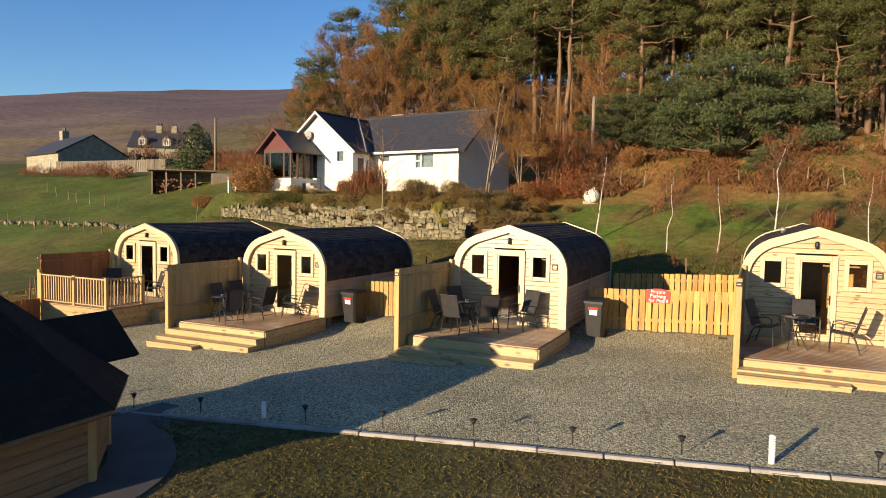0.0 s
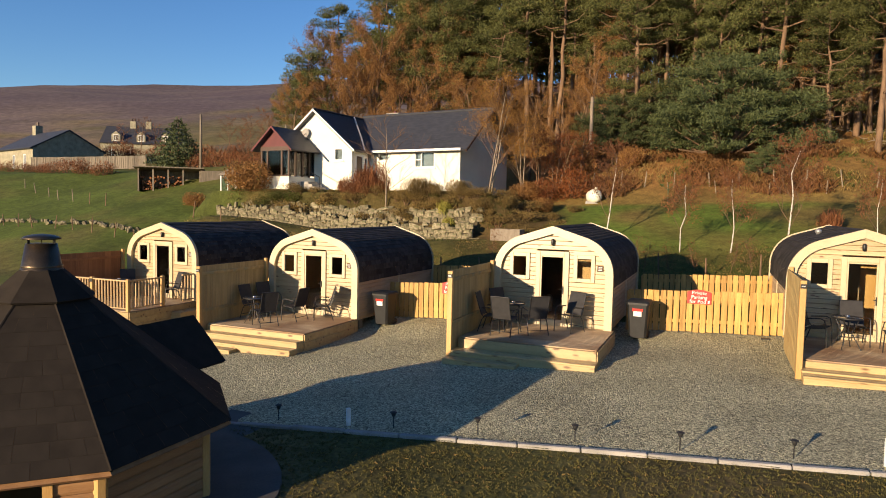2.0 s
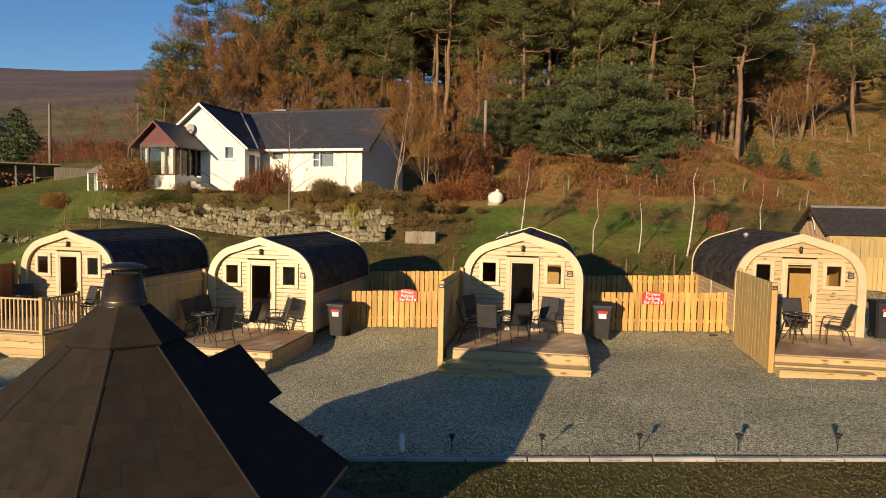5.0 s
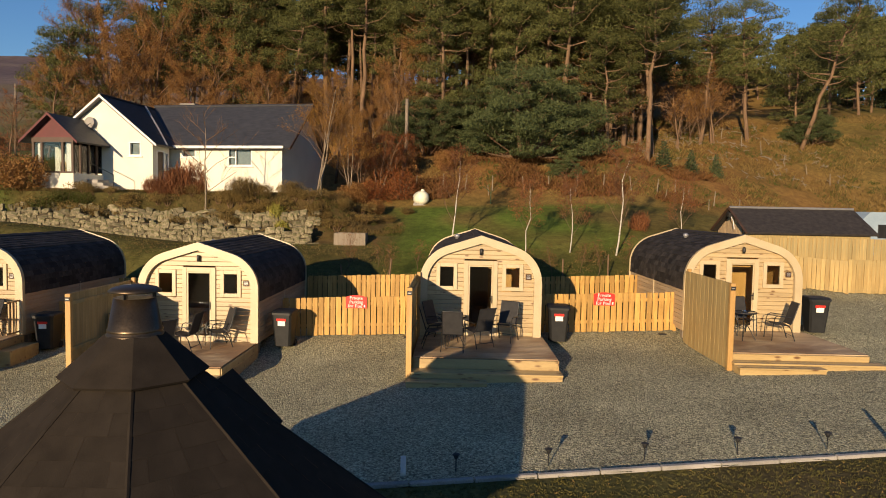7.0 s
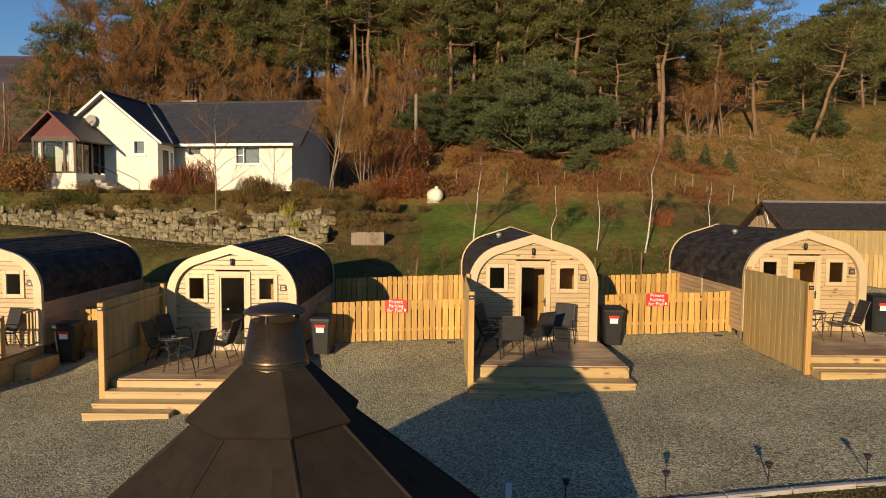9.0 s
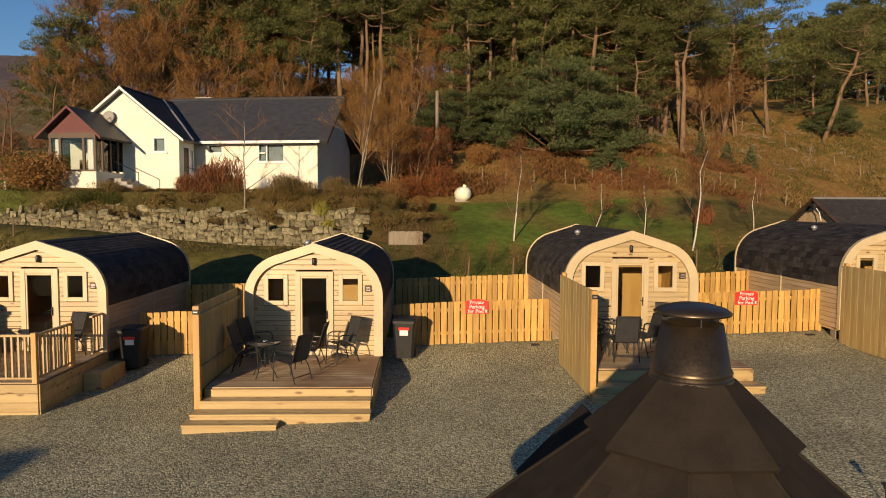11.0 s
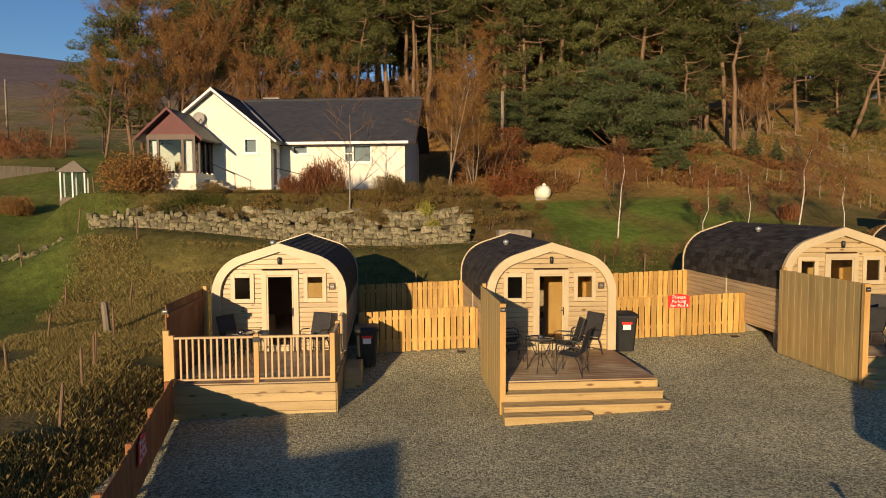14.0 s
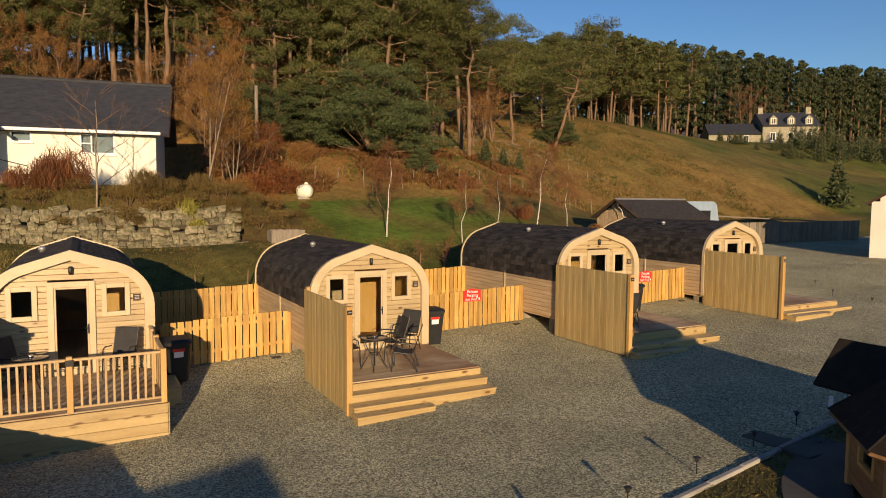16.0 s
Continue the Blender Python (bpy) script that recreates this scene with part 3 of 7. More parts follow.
def tufts(name, label, material, count, region, size, seed, ratio=0.12, lean=0.5, category="grass", per=5, spread=0.0):
    """Blades in small tufts on the ground; region gives the box and a test."""
    g = np.random.default_rng(seed)
    (x0, y0, x1, y1), test = region
    s = Sheet()
    made = 0
    while made < count:
        x, y = g.uniform(x0, x1), g.uniform(y0, y1)
        if not test(x, y):
            continue
        made += 1
        z = ground_z(x, y)
        for _ in range(per):
            h = g.uniform(*size)
            a, b = g.uniform(0, 6.283), g.normal(0, lean) * h
            bx, by = x + g.normal(0, 0.10 * h + 0.01 + spread), y + g.normal(0, 0.10 * h + 0.01 + spread)
            w = h * ratio
            k = len(s.v)
            tx, ty = bx + b * math.cos(a), by + b * math.sin(a)
            mx, my = bx + 0.35 * b * math.cos(a), by + 0.35 * b * math.sin(a)
            c, d = -math.sin(a) * w, math.cos(a) * w
            s.v += [(bx - c, by - d, z - 0.02), (bx + c, by + d, z - 0.02), (mx + c * 0.8, my + d * 0.8, z + h * 0.6), (tx, ty, z + h), (mx - c * 0.8, my - d * 0.8, z + h * 0.6)]
            s.f.append((k, k + 1, k + 2, k + 3, k + 4))
    me = bpy.data.meshes.new(name)
    me.from_pydata(s.v, [], s.f)
    me.materials.append(material)
    return tagged(new(name, me), label, category, kind="stuff")


HUT = Vector((3.94, -11.76, 0.0))


def on_lawn(x, y):
    return y < kerb_y(x) - 0.1 and math.hypot(x - HUT.x, y - HUT.y) > 2.6


tufts("lawn_grass", "short mossy lawn with fallen leaves and dull green blades", LAWNG, 18000, ((-4, -12.5, 17, -6.3), on_lawn), (0.012, 0.032), 11, 0.10, 0.9, per=4)
tufts("lawn_straw", "dead straw and leaf litter in the lawn", DRY, 900, ((-4, -12.5, 17, -6.3), on_lawn), (0.012, 0.028), 12, 0.35, 1.6, per=3)


def on_bank(x, y):
    return x < -8.55 and (x > -14.5 - 0.15 * y) and noise.noise(Vector((x * 0.4, y * 0.4, 9))) > -0.28


tufts("bank_grass", "long dry tawny grass on the bank beside the yard", BANKG, 23000, ((-19, -12, -8.5, 12), on_bank), (0.04, 0.15), 13, 0.012, 0.5, per=7, spread=0.12)
tufts("bank_green_grass", "green blades among the dry grass of the bank", MEADOWG, 7000, ((-19, -12, -8.5, 12), on_bank), (0.04, 0.13), 14, 0.012, 0.5, per=7, spread=0.12)
tufts("verge_grass", "rough dry grass behind the fences and below the stone wall", DRY, 4200,
      ((-14, 6.4, 20, 13.8), lambda x, y: noise.noise(Vector((x * 0.5, y * 0.5, 3))) > -0.1), (0.03, 0.10), 15, 0.02, 0.5, per=6, spread=0.05)
tufts("verge_green_grass", "dull green grass behind the fences", GREENG, 6000, ((-20, 6.4, 20, 13.8), lambda x, y: True), (0.03, 0.09), 18, 0.02, 0.5, per=6, spread=0.05)
tufts("garden_grass", "dead stems and tawny ground cover between the garden walls", DRY, 3000,
      ((-17, 15.3, 4, 17.4), lambda x, y: noise.noise(Vector((x * 0.9, y * 0.9, 6))) > -0.15), (0.05, 0.16), 19, 0.02, 0.5, per=6, spread=0.05)
tufts("garden_green", "low green plants between the garden walls", GREENG, 1800,
      ((-17, 15.3, 4, 17.4), lambda x, y: noise.noise(Vector((x * 0.9, y * 0.9, 16))) > 0.0), (0.04, 0.13), 20, 0.04, 0.6, per=6, spread=0.05)
tufts("hill_grass", "tawny grass on the wooded slope", STRAW, 11000,
      ((-20, 22, 50, 46), lambda x, y: noise.noise(Vector((x * 0.25, y * 0.25, 3))) > -0.05 and not (-18 < x < 0 and y < 33)), (0.10, 0.34), 16, 0.022, 0.5, per=5, spread=0.08)
tufts("dead_bracken", "brown dead bracken on the slope below the wood", BRACKEN, 7000,
      ((0, 21.8, 24, 33), lambda x, y: noise.noise(Vector((x * 0.3, y * 0.3, 13))) > -0.02 + 0.02 * max(0.0, x - 14)), (0.10, 0.38), 17, 0.10, 0.9, "bracken", per=4, spread=0.14)
tufts("heath_grass", "tussocks of dull green and straw grass on the open slope", GREENG, 5000,
      ((8, 22, 52, 46), lambda x, y: noise.noise(Vector((x * 0.35, y * 0.35, 23))) > 0.02), (0.08, 0.28), 21, 0.03, 0.6, per=5, spread=0.1)


# ---------------------------------------------------------------- the pods
HW, RISE, SIDE_R, LONG = 1.56, 0.32, 0.96, 5.5


def profile(inset=0.0, steps=9, apex=2.6):
    """The half outline of a pod from the floor up to the ridge, as pairs of x and z, moved inwards by inset."""
    slope = math.atan(RISE)
    tang = SIDE_R * math.tan((math.pi / 2 - slope) / 2)
    zc = apex - RISE * HW
    cx, cz = HW - SIDE_R, zc - tang
    r = SIDE_R - inset
    out = [(HW - inset, 0.0), (HW - inset, cz * 0.5)]
    for i in range(steps + 1):
        a = (math.pi / 2 - slope) * i / steps
        out.append((cx + r * math.cos(a), cz + r * math.sin(a)))
    out.append((0.0, apex - inset / math.cos(slope)))
    return out


def half_at(z, inset=0.0):
    pts = profile(inset, 24)
    for (xa, za), (xb, zb) in zip(pts, pts[1:]):
        if za <= z <= zb:
            return xa + (xb - xa) * (z - za) / max(1e-6, zb - za)
    return 0.0


DOOR = (-0.44, 0.0, 0.44, 1.97)
WIN_L, WIN_R = (-1.16, 1.19, -0.61, 1.9), (0.56, 1.19, 1.11, 1.9)


def band(s, outer, inner, y0, y1, side):
    """A curved board between two half outlines."""
    n = len(outer)
    vs = [(side * x, y, z) for y in (y0, y1) for line in (outer, inner) for x, z in line]
    fs = []
    for i in range(n - 1):
        a, b, c, d = i, i + 1, n + i + 1, n + i
        fs += [(a, b, c, d), tuple(2 * n + k for k in (d, c, b, a)), (a, a + 2 * n, b + 2 * n, b), (d, c, c + 2 * n, d + 2 * n)]
    fs += [(0, n, 3 * n, 2 * n), (n - 1, 3 * n - 1, 4 * n - 1, 2 * n - 1)]
    return s.add(vs, fs)


def make_pod(m, label):
    pod = thing("camping_pod", label, "camping pod", m, "row of camping pods")
    for side in (-1, 1):
        part("arch_board", band(Sheet(), profile(-0.03), profile(0.17), -0.09, 0.02, side), TRIM, pod, "pale curved timber arch board")
        part("rear_arch_board", band(Sheet(), profile(-0.05), profile(0.10), LONG, LONG + 0.05, side), TRIM, pod)
        # shell under the shingles, open at the ends
        part("shell", band(Sheet(), profile(0.03), profile(0.09), 0.02, LONG, side), INSIDE, pod)
        # horizontal boards of the lower side
        me = Sheet().box(-0.012, 0.0, -0.058, 0.012, LONG - 0.06, 0.058, c=0.006).mesh("side_board", CLAD)
        for i in range(9):
            part("side_board", me, CLAD, pod, m=pose(side * (HW - 0.012), 0.04, 0.075 + 0.123 * i))
        part("corner_batten", Sheet().box(side * HW - 0.02, 2.7, 0.0, side * HW + 0.02, 2.76, 1.13, c=0.005), TRIM, pod)
    # shingles in courses down each side
    rg = random.Random(3)
    for side in (-1, 1):
        s = Sheet()
        pts = [p for p in profile(-0.005, 14) if p[1] > 0.9]
        pts[0] = (HW + 0.005, 1.08)
        length = [0.0]
        for a, b in zip(pts, pts[1:]):
            length.append(length[-1] + math.dist(a, b))

        def at(d):
            d = min(max(d, 0), length[-1])
            for k in range(len(pts) - 1):
                if d <= length[k + 1]:
                    t = (d - length[k]) / (length[k + 1] - length[k])
                    return tuple(pts[k][i] + t * (pts[k + 1][i] - pts[k][i]) for i in (0, 1))
            return pts[-1]
        rows = int(length[-1] / 0.15)
        for j in range(rows):
            d0, d1 = j * length[-1] / rows, min(length[-1], (j + 1.15) * length[-1] / rows)
            (xa, za), (xb, zb) = at(d0), at(d1)
            tx, tz = xb - xa, zb - za
            ln = math.hypot(tx, tz)
            nx, nz = tz / ln, -tx / ln
            y = -0.02 - (0.165 if j % 2 else 0.0)
            while y < LONG - 0.01:
                ya, yb = max(-0.02, y + 0.004), min(LONG, y + 0.326)
                up = 0.013 + rg.uniform(0, 0.007)
                lo = rg.uniform(-0.01, 0.01)
                xa2, za2 = at(d0 + lo)
                if yb - ya > 0.03:
                    p = [(xa2 + nx * up, za2 + nz * up), (xb + nx * 0.002, zb + nz * 0.002), (xa2, za2)]
                    vs = [(side * q[0], yy, q[1]) for q in p for yy in (ya, yb)]
                    s.add(vs, [(0, 1, 3, 2), (0, 4, 5, 1), (0, 2, 4), (1, 5, 3)])
                y += 0.33
        ob = part("shingle_roof", s, SHINGLE, pod, "black felt shingle roof")
        tagged(ob, kind="stuff")
    part("ridge_cap", Sheet().prism([(-0.14, 2.585), (0, 2.63), (0.14, 2.585), (0.14, 2.572), (0, 2.615), (-0.14, 2.572)], 0.0, LONG), SHINGLE, pod)
    # front boards, cut round the openings
    course = 0.118
    z = 0.0
    while z < 2.42:
        z1 = min(z + course - 0.006, 2.44)
        hw = min(half_at(z + 0.001, 0.06), half_at(z1, 0.06))
        cuts = []
        for a, b, c, d in (DOOR, WIN_L, WIN_R):
            if z1 > b + 0.03 and z < d - 0.03:
                cuts.append((a + 0.02, c - 0.02))
        spans, x = [], -hw
        for a, c in sorted(cuts):
            spans.append((x, a))
            x = c
        spans.append((x, hw))
        for a, c in spans:
            if c - a > 0.04:
                part("front_plank", Sheet().box(a, 0.03, z, c, 0.065, z1, c=0.007), PINE, pod)
        z += course
    # inside: floor, partition and rear wall
    inner = [(x, z) for x, z in profile(0.09, 6)]
    outline = inner + [(-x, z) for x, z in inner[-2::-1]]
    part("rear_wall", Sheet().prism(outline, LONG - 0.07, LONG - 0.02), CLAD, pod)
    part("floor_panel", Sheet().box(-HW + 0.05, 0.03, -0.06, HW - 0.05, LONG - 0.05, -0.01), CLAD, pod)
    part("partition", Sheet().prism([(x, z) for x, z in outline if x > 0.3] + [(0.3, 2.4), (0.3, 0.0)], 2.0, 2.05), INSIDE, pod, "orange-stained inside wall")
    part("bed", Sheet().box(-1.4, 1.2, 0.0, -0.55, 2.55, 0.5, c=0.04), WHITE, pod, "made-up bed inside")
    # openings
    a, b, c, d = DOOR
    door = part("door", ring_frame(Sheet(), a, b, c, d, 0.12, -0.015, 0.05), TRIM, pod, "cream timber door frame with a full-height pane")
    part("door_pane", Sheet().box(a + 0.16, 0.01, b + 0.16, c - 0.16, 0.016, d - 0.13), GLASS, door).visible_shadow = False
    part("door_stile", ring_frame(Sheet(), a + 0.12, b + 0.12, c - 0.12, d - 0.12, 0.04, 0.0, 0.03), TRIM, door)
    h = Sheet().box(0.285, -0.05, 0.86, 0.31, -0.02, 1.06, c=0.005).tube([(0.297, -0.07, 0.99), (0.22, -0.075, 0.985)], 0.012)
    part("handle", h, BLACKM, door, "black lever handle")
    for w in (WIN_L, WIN_R):
        a, b, c, d = w
        win = part("window", ring_frame(Sheet(), a, b, c, d, 0.1, -0.01, 0.06), TRIM, pod, "small square window in a cream frame")
        part("pane", Sheet().box(a + 0.1, 0.02, b + 0.1, c - 0.1, 0.026, d - 0.1), GLASS, win).visible_shadow = False
    lamp = part("wall_lamp", Sheet().lathe([(0.035, -0.08), (0.045, -0.02), (0.045, 0.06), (0.03, 0.09)], 10, pose(0, -0.03, 2.2)), BLACKM, pod, "small black outdoor wall lamp", True)
    part("bracket", Sheet().box(-0.02, -0.01, 2.13, 0.02, 0.03, 2.27, c=0.004), BLACKM, lamp)
    plaque = part("plaque", Sheet().box(1.17, 0.0, 1.49, 1.32, 0.03, 1.64, c=0.005), BROWN, pod, "small dark square plaque")
    for i in range(3):
        part("plaque_bar", Sheet().box(1.2, -0.004, 1.525 + 0.035 * i, 1.29, 0.002, 1.54 + 0.035 * i), GREYM, plaque)
    vent = part("roof_vent", Sheet().lathe([(0.055, -0.1), (0.055, 0.06), (0.085, 0.07), (0.085, 0.13), (0.03, 0.17)], 12, pose(-0.62, 2.75, 2.39)), GREYM, pod, "small galvanised roof vent", True)
    return pod


DECK_A, DECK_B, DECK_C, DECK_D = 0.41, 0.40, 0.72, 0.85
PODS = [("A", -6.60, 0.46, DECK_A), ("B", -0.07, 0.0, DECK_B), ("C", 7.33, 0.0, DECK_C), ("D", 14.48, 0.86, DECK_D)]
POD_LABEL = "pale timber camping pod with a curved black shingle roof"
first = make_pod(pose(-0.07, 0.0, DECK_B), POD_LABEL)
for key, x, y, z in PODS:
    if key != "B":
        copy_thing(first, pose(x, y, z))
# a cabin on the far side of the lawn, which shades the gravel
cab = thing("timber_cabin", "plain timber cabin across the lawn", "cabin", pose(-9.9, -18.0, -0.35))
part("body", Sheet().prism([(-1.55, 0.0), (1.55, 0.0), (1.55, 1.75), (-1.55, 1.75)], -3.2, 0.0), CLAD, cab)
part("roof", Sheet().prism([(-1.65, 1.755), (1.65, 1.755), (1.2, 2.78), (-0.95, 2.62)], -3.3, 0.1), SHINGLE, cab)

# bearers that carry the pods
for key, x, y, z in PODS:
    s = Sheet()
    for k in range(4):
        yy = y + 0.2 + 1.65 * k
        s.box(x - 1.5, yy, ground_z(x, yy) - 0.1, x + 1.5, yy + 0.2, z - 0.055)
    solid("bearer", s, GREYT, "dark timber bearers under a camping pod", "bearer", group="pod bearers")


# ---------------------------------------------------------------- decks, steps and screens
def make_deck(x0, x1, yb, yf, z, steps, label, rail=False):
    """A board deck in front of a pod with steps at the front: rows of (height under the deck, depth, x from, x to)."""
    deck = thing("deck", label, "deck", pose(x0, yf, z), "decks of the pods")
    w, dep = x1 - x0, yb - yf
    n = round(dep / 0.146)
    board = Sheet().box(0, 0.003, -0.028, w, dep / n - 0.003, 0.0, c=0.004).mesh("deck_board", DECK)
    for i in range(n):
        part("deck_board", board, DECK, deck, m=pose(0, i * dep / n, 0))
    low = -z + min(gz(x0, yf), gz(x1, yf)) - 0.03
    for name, a in (("front_fascia", (0.0, -0.03, low, w, 0.0, -0.03)), ("side_fascia", (w, 0.0, low, w + 0.03, dep, -0.03)), ("side_fascia", (-0.03, 0.0, low, 0.0, dep, -0.03))):
        h = (a[5] - a[2])
        k = max(1, round(h / 0.2))
        for j in range(k):
            part(name, Sheet().box(a[0], a[1], a[2] + h * j / k, a[3], a[4], a[2] + h * (j + 1) / k - 0.004, c=0.006), STEPW, deck)
    part("joist", Sheet().box(0.1, 0.1, low, w - 0.1, dep - 0.1, -0.04), GREYT, deck)
    y = -0.03
    for drop, depth, xa, xb in steps:
        low2 = -z + gz(x0 + (xa + xb) / 2, yf + y - depth / 2) - 0.04
        st = part("step", Sheet().box(xa, y - depth, low2, xb, y, -drop - 0.045, c=0.004), STEPW, deck, "timber step")
        half = depth / 2
        for k in (0, 1):
            part("tread", Sheet().box(xa - 0.01, y - depth - 0.02 + k * half, -drop - 0.041, xb + 0.01, y - depth - 0.026 + (k + 1) * half, -drop, c=0.006), STEPW, st)
        y -= depth if xb - xa > 2 else 0
    return deck


make_deck(-1.72, 1.46, 0.03, -2.72, DECK_B, [(0.17, 0.30, 0.0, 3.18), (0.32, 0.33, -0.08, 3.2), (0.42, 0.3, -0.12, 1.55)], "pale timber deck with three steps down to the gravel")
make_deck(5.76, 8.98, 0.03, -2.62, DECK_C, [(0.24, 0.42, -0.05, 3.26), (0.36, 0.34, -0.1, 1.6)], "pale timber deck with wide steps half in shadow")
make_deck(12.98, 16.2, 0.87, -2.0, DECK_D, [(0.16, 0.36, 0.0, 3.42), (0.2, 0.3, 0.0, 1.9)], "low pale timber deck with a wide step")
deck_a = make_deck(-8.28, -5.06, 0.45, -2.38, DECK_A, [], "raised timber deck with a balustrade")
# side step of the raised deck
sd = solid("side_step", Sheet().box(-5.02, -0.75, ground_z(-4.8, -0.4), -4.62, 0.42, 0.19, c=0.01), STEPW, "timber step beside the raised deck", "step")


def make_screen(x, yb, yf, z, top, label, post_top=None, boards=None):
    """A close-boarded side screen of upright boards with a square post at its front end."""
    boards = boards or SCREEN
    sc = thing("privacy_screen", label, "screen", pose(x, yf, z), "privacy screens of the decks")
    n = round((yb - yf) / 0.125)
    w = (yb - yf) / n
    low = min(-z + gz(x, yf) + 0.02, 0)
    board = Sheet().box(-0.012, 0.002, low, 0.012, w + 0.012, top, c=0.004).mesh("screen_board", boards)
    for i in range(n):
        part("screen_board", board, boards, sc, m=pose(0.003 * (i % 2) - 0.02, i * w, 0))
    part("post", Sheet().box(-0.06, -0.1, low - 0.1, 0.06, 0.0, post_top or top + 0.0, c=0.008), POST, sc, "square treated post")
    part("post", Sheet().box(0.0, yb - yf - 0.1, low, 0.09, yb - yf, top + 0.06, c=0.008), POST, sc)
    for h in (0.35, top - 0.25):
        part("rail", Sheet().box(0.0, 0.0, h, 0.04, yb - yf - 0.1, h + 0.08, c=0.005), boards, sc)
    tag = part("number_plate", Sheet().box(-0.055, -0.112, top - 0.16, 0.055, -0.1, top - 0.07, c=0.003), BLACKM, sc, "small black plate")
    part("plate_bar", Sheet().box(-0.035, -0.115, top - 0.125, 0.035, -0.11, top - 0.105), GREYM, tag)
    return sc


make_screen(-1.77, -0.1, -2.95, DECK_B, 1.62, "close-boarded timber privacy screen beside a deck")
make_screen(5.68, -0.1, -3.0, DECK_C, 1.6, "close-boarded timber privacy screen beside a deck")
make_screen(12.94, 0.76, -2.15, DECK_D, 1.62, "greenish treated timber privacy screen beside a deck")
make_screen(-8.36, 0.36, -2.3, DECK_A, 1.58, "brown-stained timber privacy screen beside the raised deck", 1.08, STAINED)

# balustrade of the raised deck
bal = thing("balustrade", "timber balustrade with square spindles round the raised deck", "balustrade", pose(-8.28, -2.36, DECK_A))
spin = Sheet().box(-0.02, -0.02, 0.1, 0.02, 0.02, 0.9, c=0.004).mesh("spindle", RAILW)
for x in (0.02, 1.66, 3.16):
    p = part("post", Sheet().box(x - 0.05, -0.05, 0.0 if x < 3 else -0.02, x + 0.05, 0.05, 0.98, c=0.006), POST, bal)
tag = part("number_plate", Sheet().box(1.6, -0.065, 0.82, 1.73, -0.052, 0.93, c=0.003), BLACKM, bal, "small black plate")
for x0, x1 in ((0.07, 1.61), (1.71, 3.11)):
    part("top_rail", Sheet().box(x0, -0.035, 0.9, x1, 0.035, 0.945, c=0.006), RAILW, bal)
    part("bottom_rail", Sheet().box(x0, -0.025, 0.06, x1, 0.025, 0.1, c=0.006), RAILW, bal)
    n = round((x1 - x0) / 0.123)
    for i in range(1, n):
        part("spindle", spin, RAILW, bal, m=pose(x0 + i * (x1 - x0) / n, 0, 0))
for y in (1.35,):
    part("post", Sheet().box(3.11, y - 0.05, 0.0, 3.21, y + 0.05, 0.98, c=0.006), POST, bal)
for y0, y1 in ((0.05, 1.3), (2.2, 2.75)):
    part("top_rail", Sheet().box(3.125, y0, 0.9, 3.195, y1, 0.945, c=0.006), RAILW, bal)
    part("bottom_rail", Sheet().box(3.135, y0, 0.06, 3.185, y1, 0.1, c=0.006), RAILW, bal)
    n = round((y1 - y0) / 0.123)
    for i in range(1, n):
        part("spindle", spin, RAILW, bal, m=pose(3.16, y0 + i * (y1 - y0) / n, 0))


# ---------------------------------------------------------------- fences
def make_fence(x0, y0, x1, y1, height, label, pitch=0.168, width=0.148, material=FENCE, group="fences between the pods", both=False, name="fence"):
    """Upright boards with gaps on two rails and square posts behind."""
    ln = math.hypot(x1 - x0, y1 - y0)
    ang = math.degrees(math.atan2(y1 - y0, x1 - x0))
    fe = thing(name, label, "fence", pose(x0, y0, 0, 0, 0, ang), group)
    rg = random.Random(int(x0 * 10 + y0))
    n = max(2, round(ln / pitch))
    board = Sheet().box(0.004, -0.011, 0.04, width, 0.011, height, c=0.004).mesh("fence_board", material)

    def base(d):
        return gz(x0 + (x1 - x0) * d / ln, y0 + (y1 - y0) * d / ln)
    for i in range(n):
        d = i * ln / n
        part("fence_board", board, material, fe, m=pose(d, rg.uniform(-0.004, 0.004), base(d) + rg.uniform(-0.012, 0.012), 0, rg.uniform(-0.5, 0.5), 0))
    for h in (0.28, height - 0.25):
        part("rail", Sheet().add([(d, y, base(d) + z) for d in (0, ln) for y in (0.013, 0.055) for z in (h, h + 0.085)],
                                 [(0, 1, 3, 2), (4, 6, 7, 5), (0, 4, 5, 1), (2, 3, 7, 6), (0, 2, 6, 4), (1, 5, 7, 3)]), material, fe)
    k = max(1, round(ln / 1.8))
    for i in range(k + 1):
        d = i * ln / k
        part("post", Sheet().box(d - 0.045, 0.056, base(d) - 0.2, d + 0.045, 0.146, base(d) + height - 0.06, c=0.006), STAINED if material is STAINED else POST, fe)
    return fe


PALE = "new honey-coloured picket fence of upright boards"
make_fence(-4.75, 1.62, -1.68, 1.62, 1.14, PALE)
make_fence(1.75, 1.62, 5.78, 1.68, 1.14, PALE)
make_fence(9.1, 1.62, 13.0, 1.68, 1.14, PALE)
make_fence(-4.9, 5.35, -1.6, 5.35, 1.16, PALE)
make_fence(1.66, 5.3, 5.8, 5.3, 1.16, PALE)
make_fence(9.1, 5.3, 13.0, 5.5, 1.0, PALE)
make_fence(-7.06, -9.4, -8.25, -2.43, 0.86, "brown-stained boarded fence along the bank", 0.14, 0.136, STAINED)


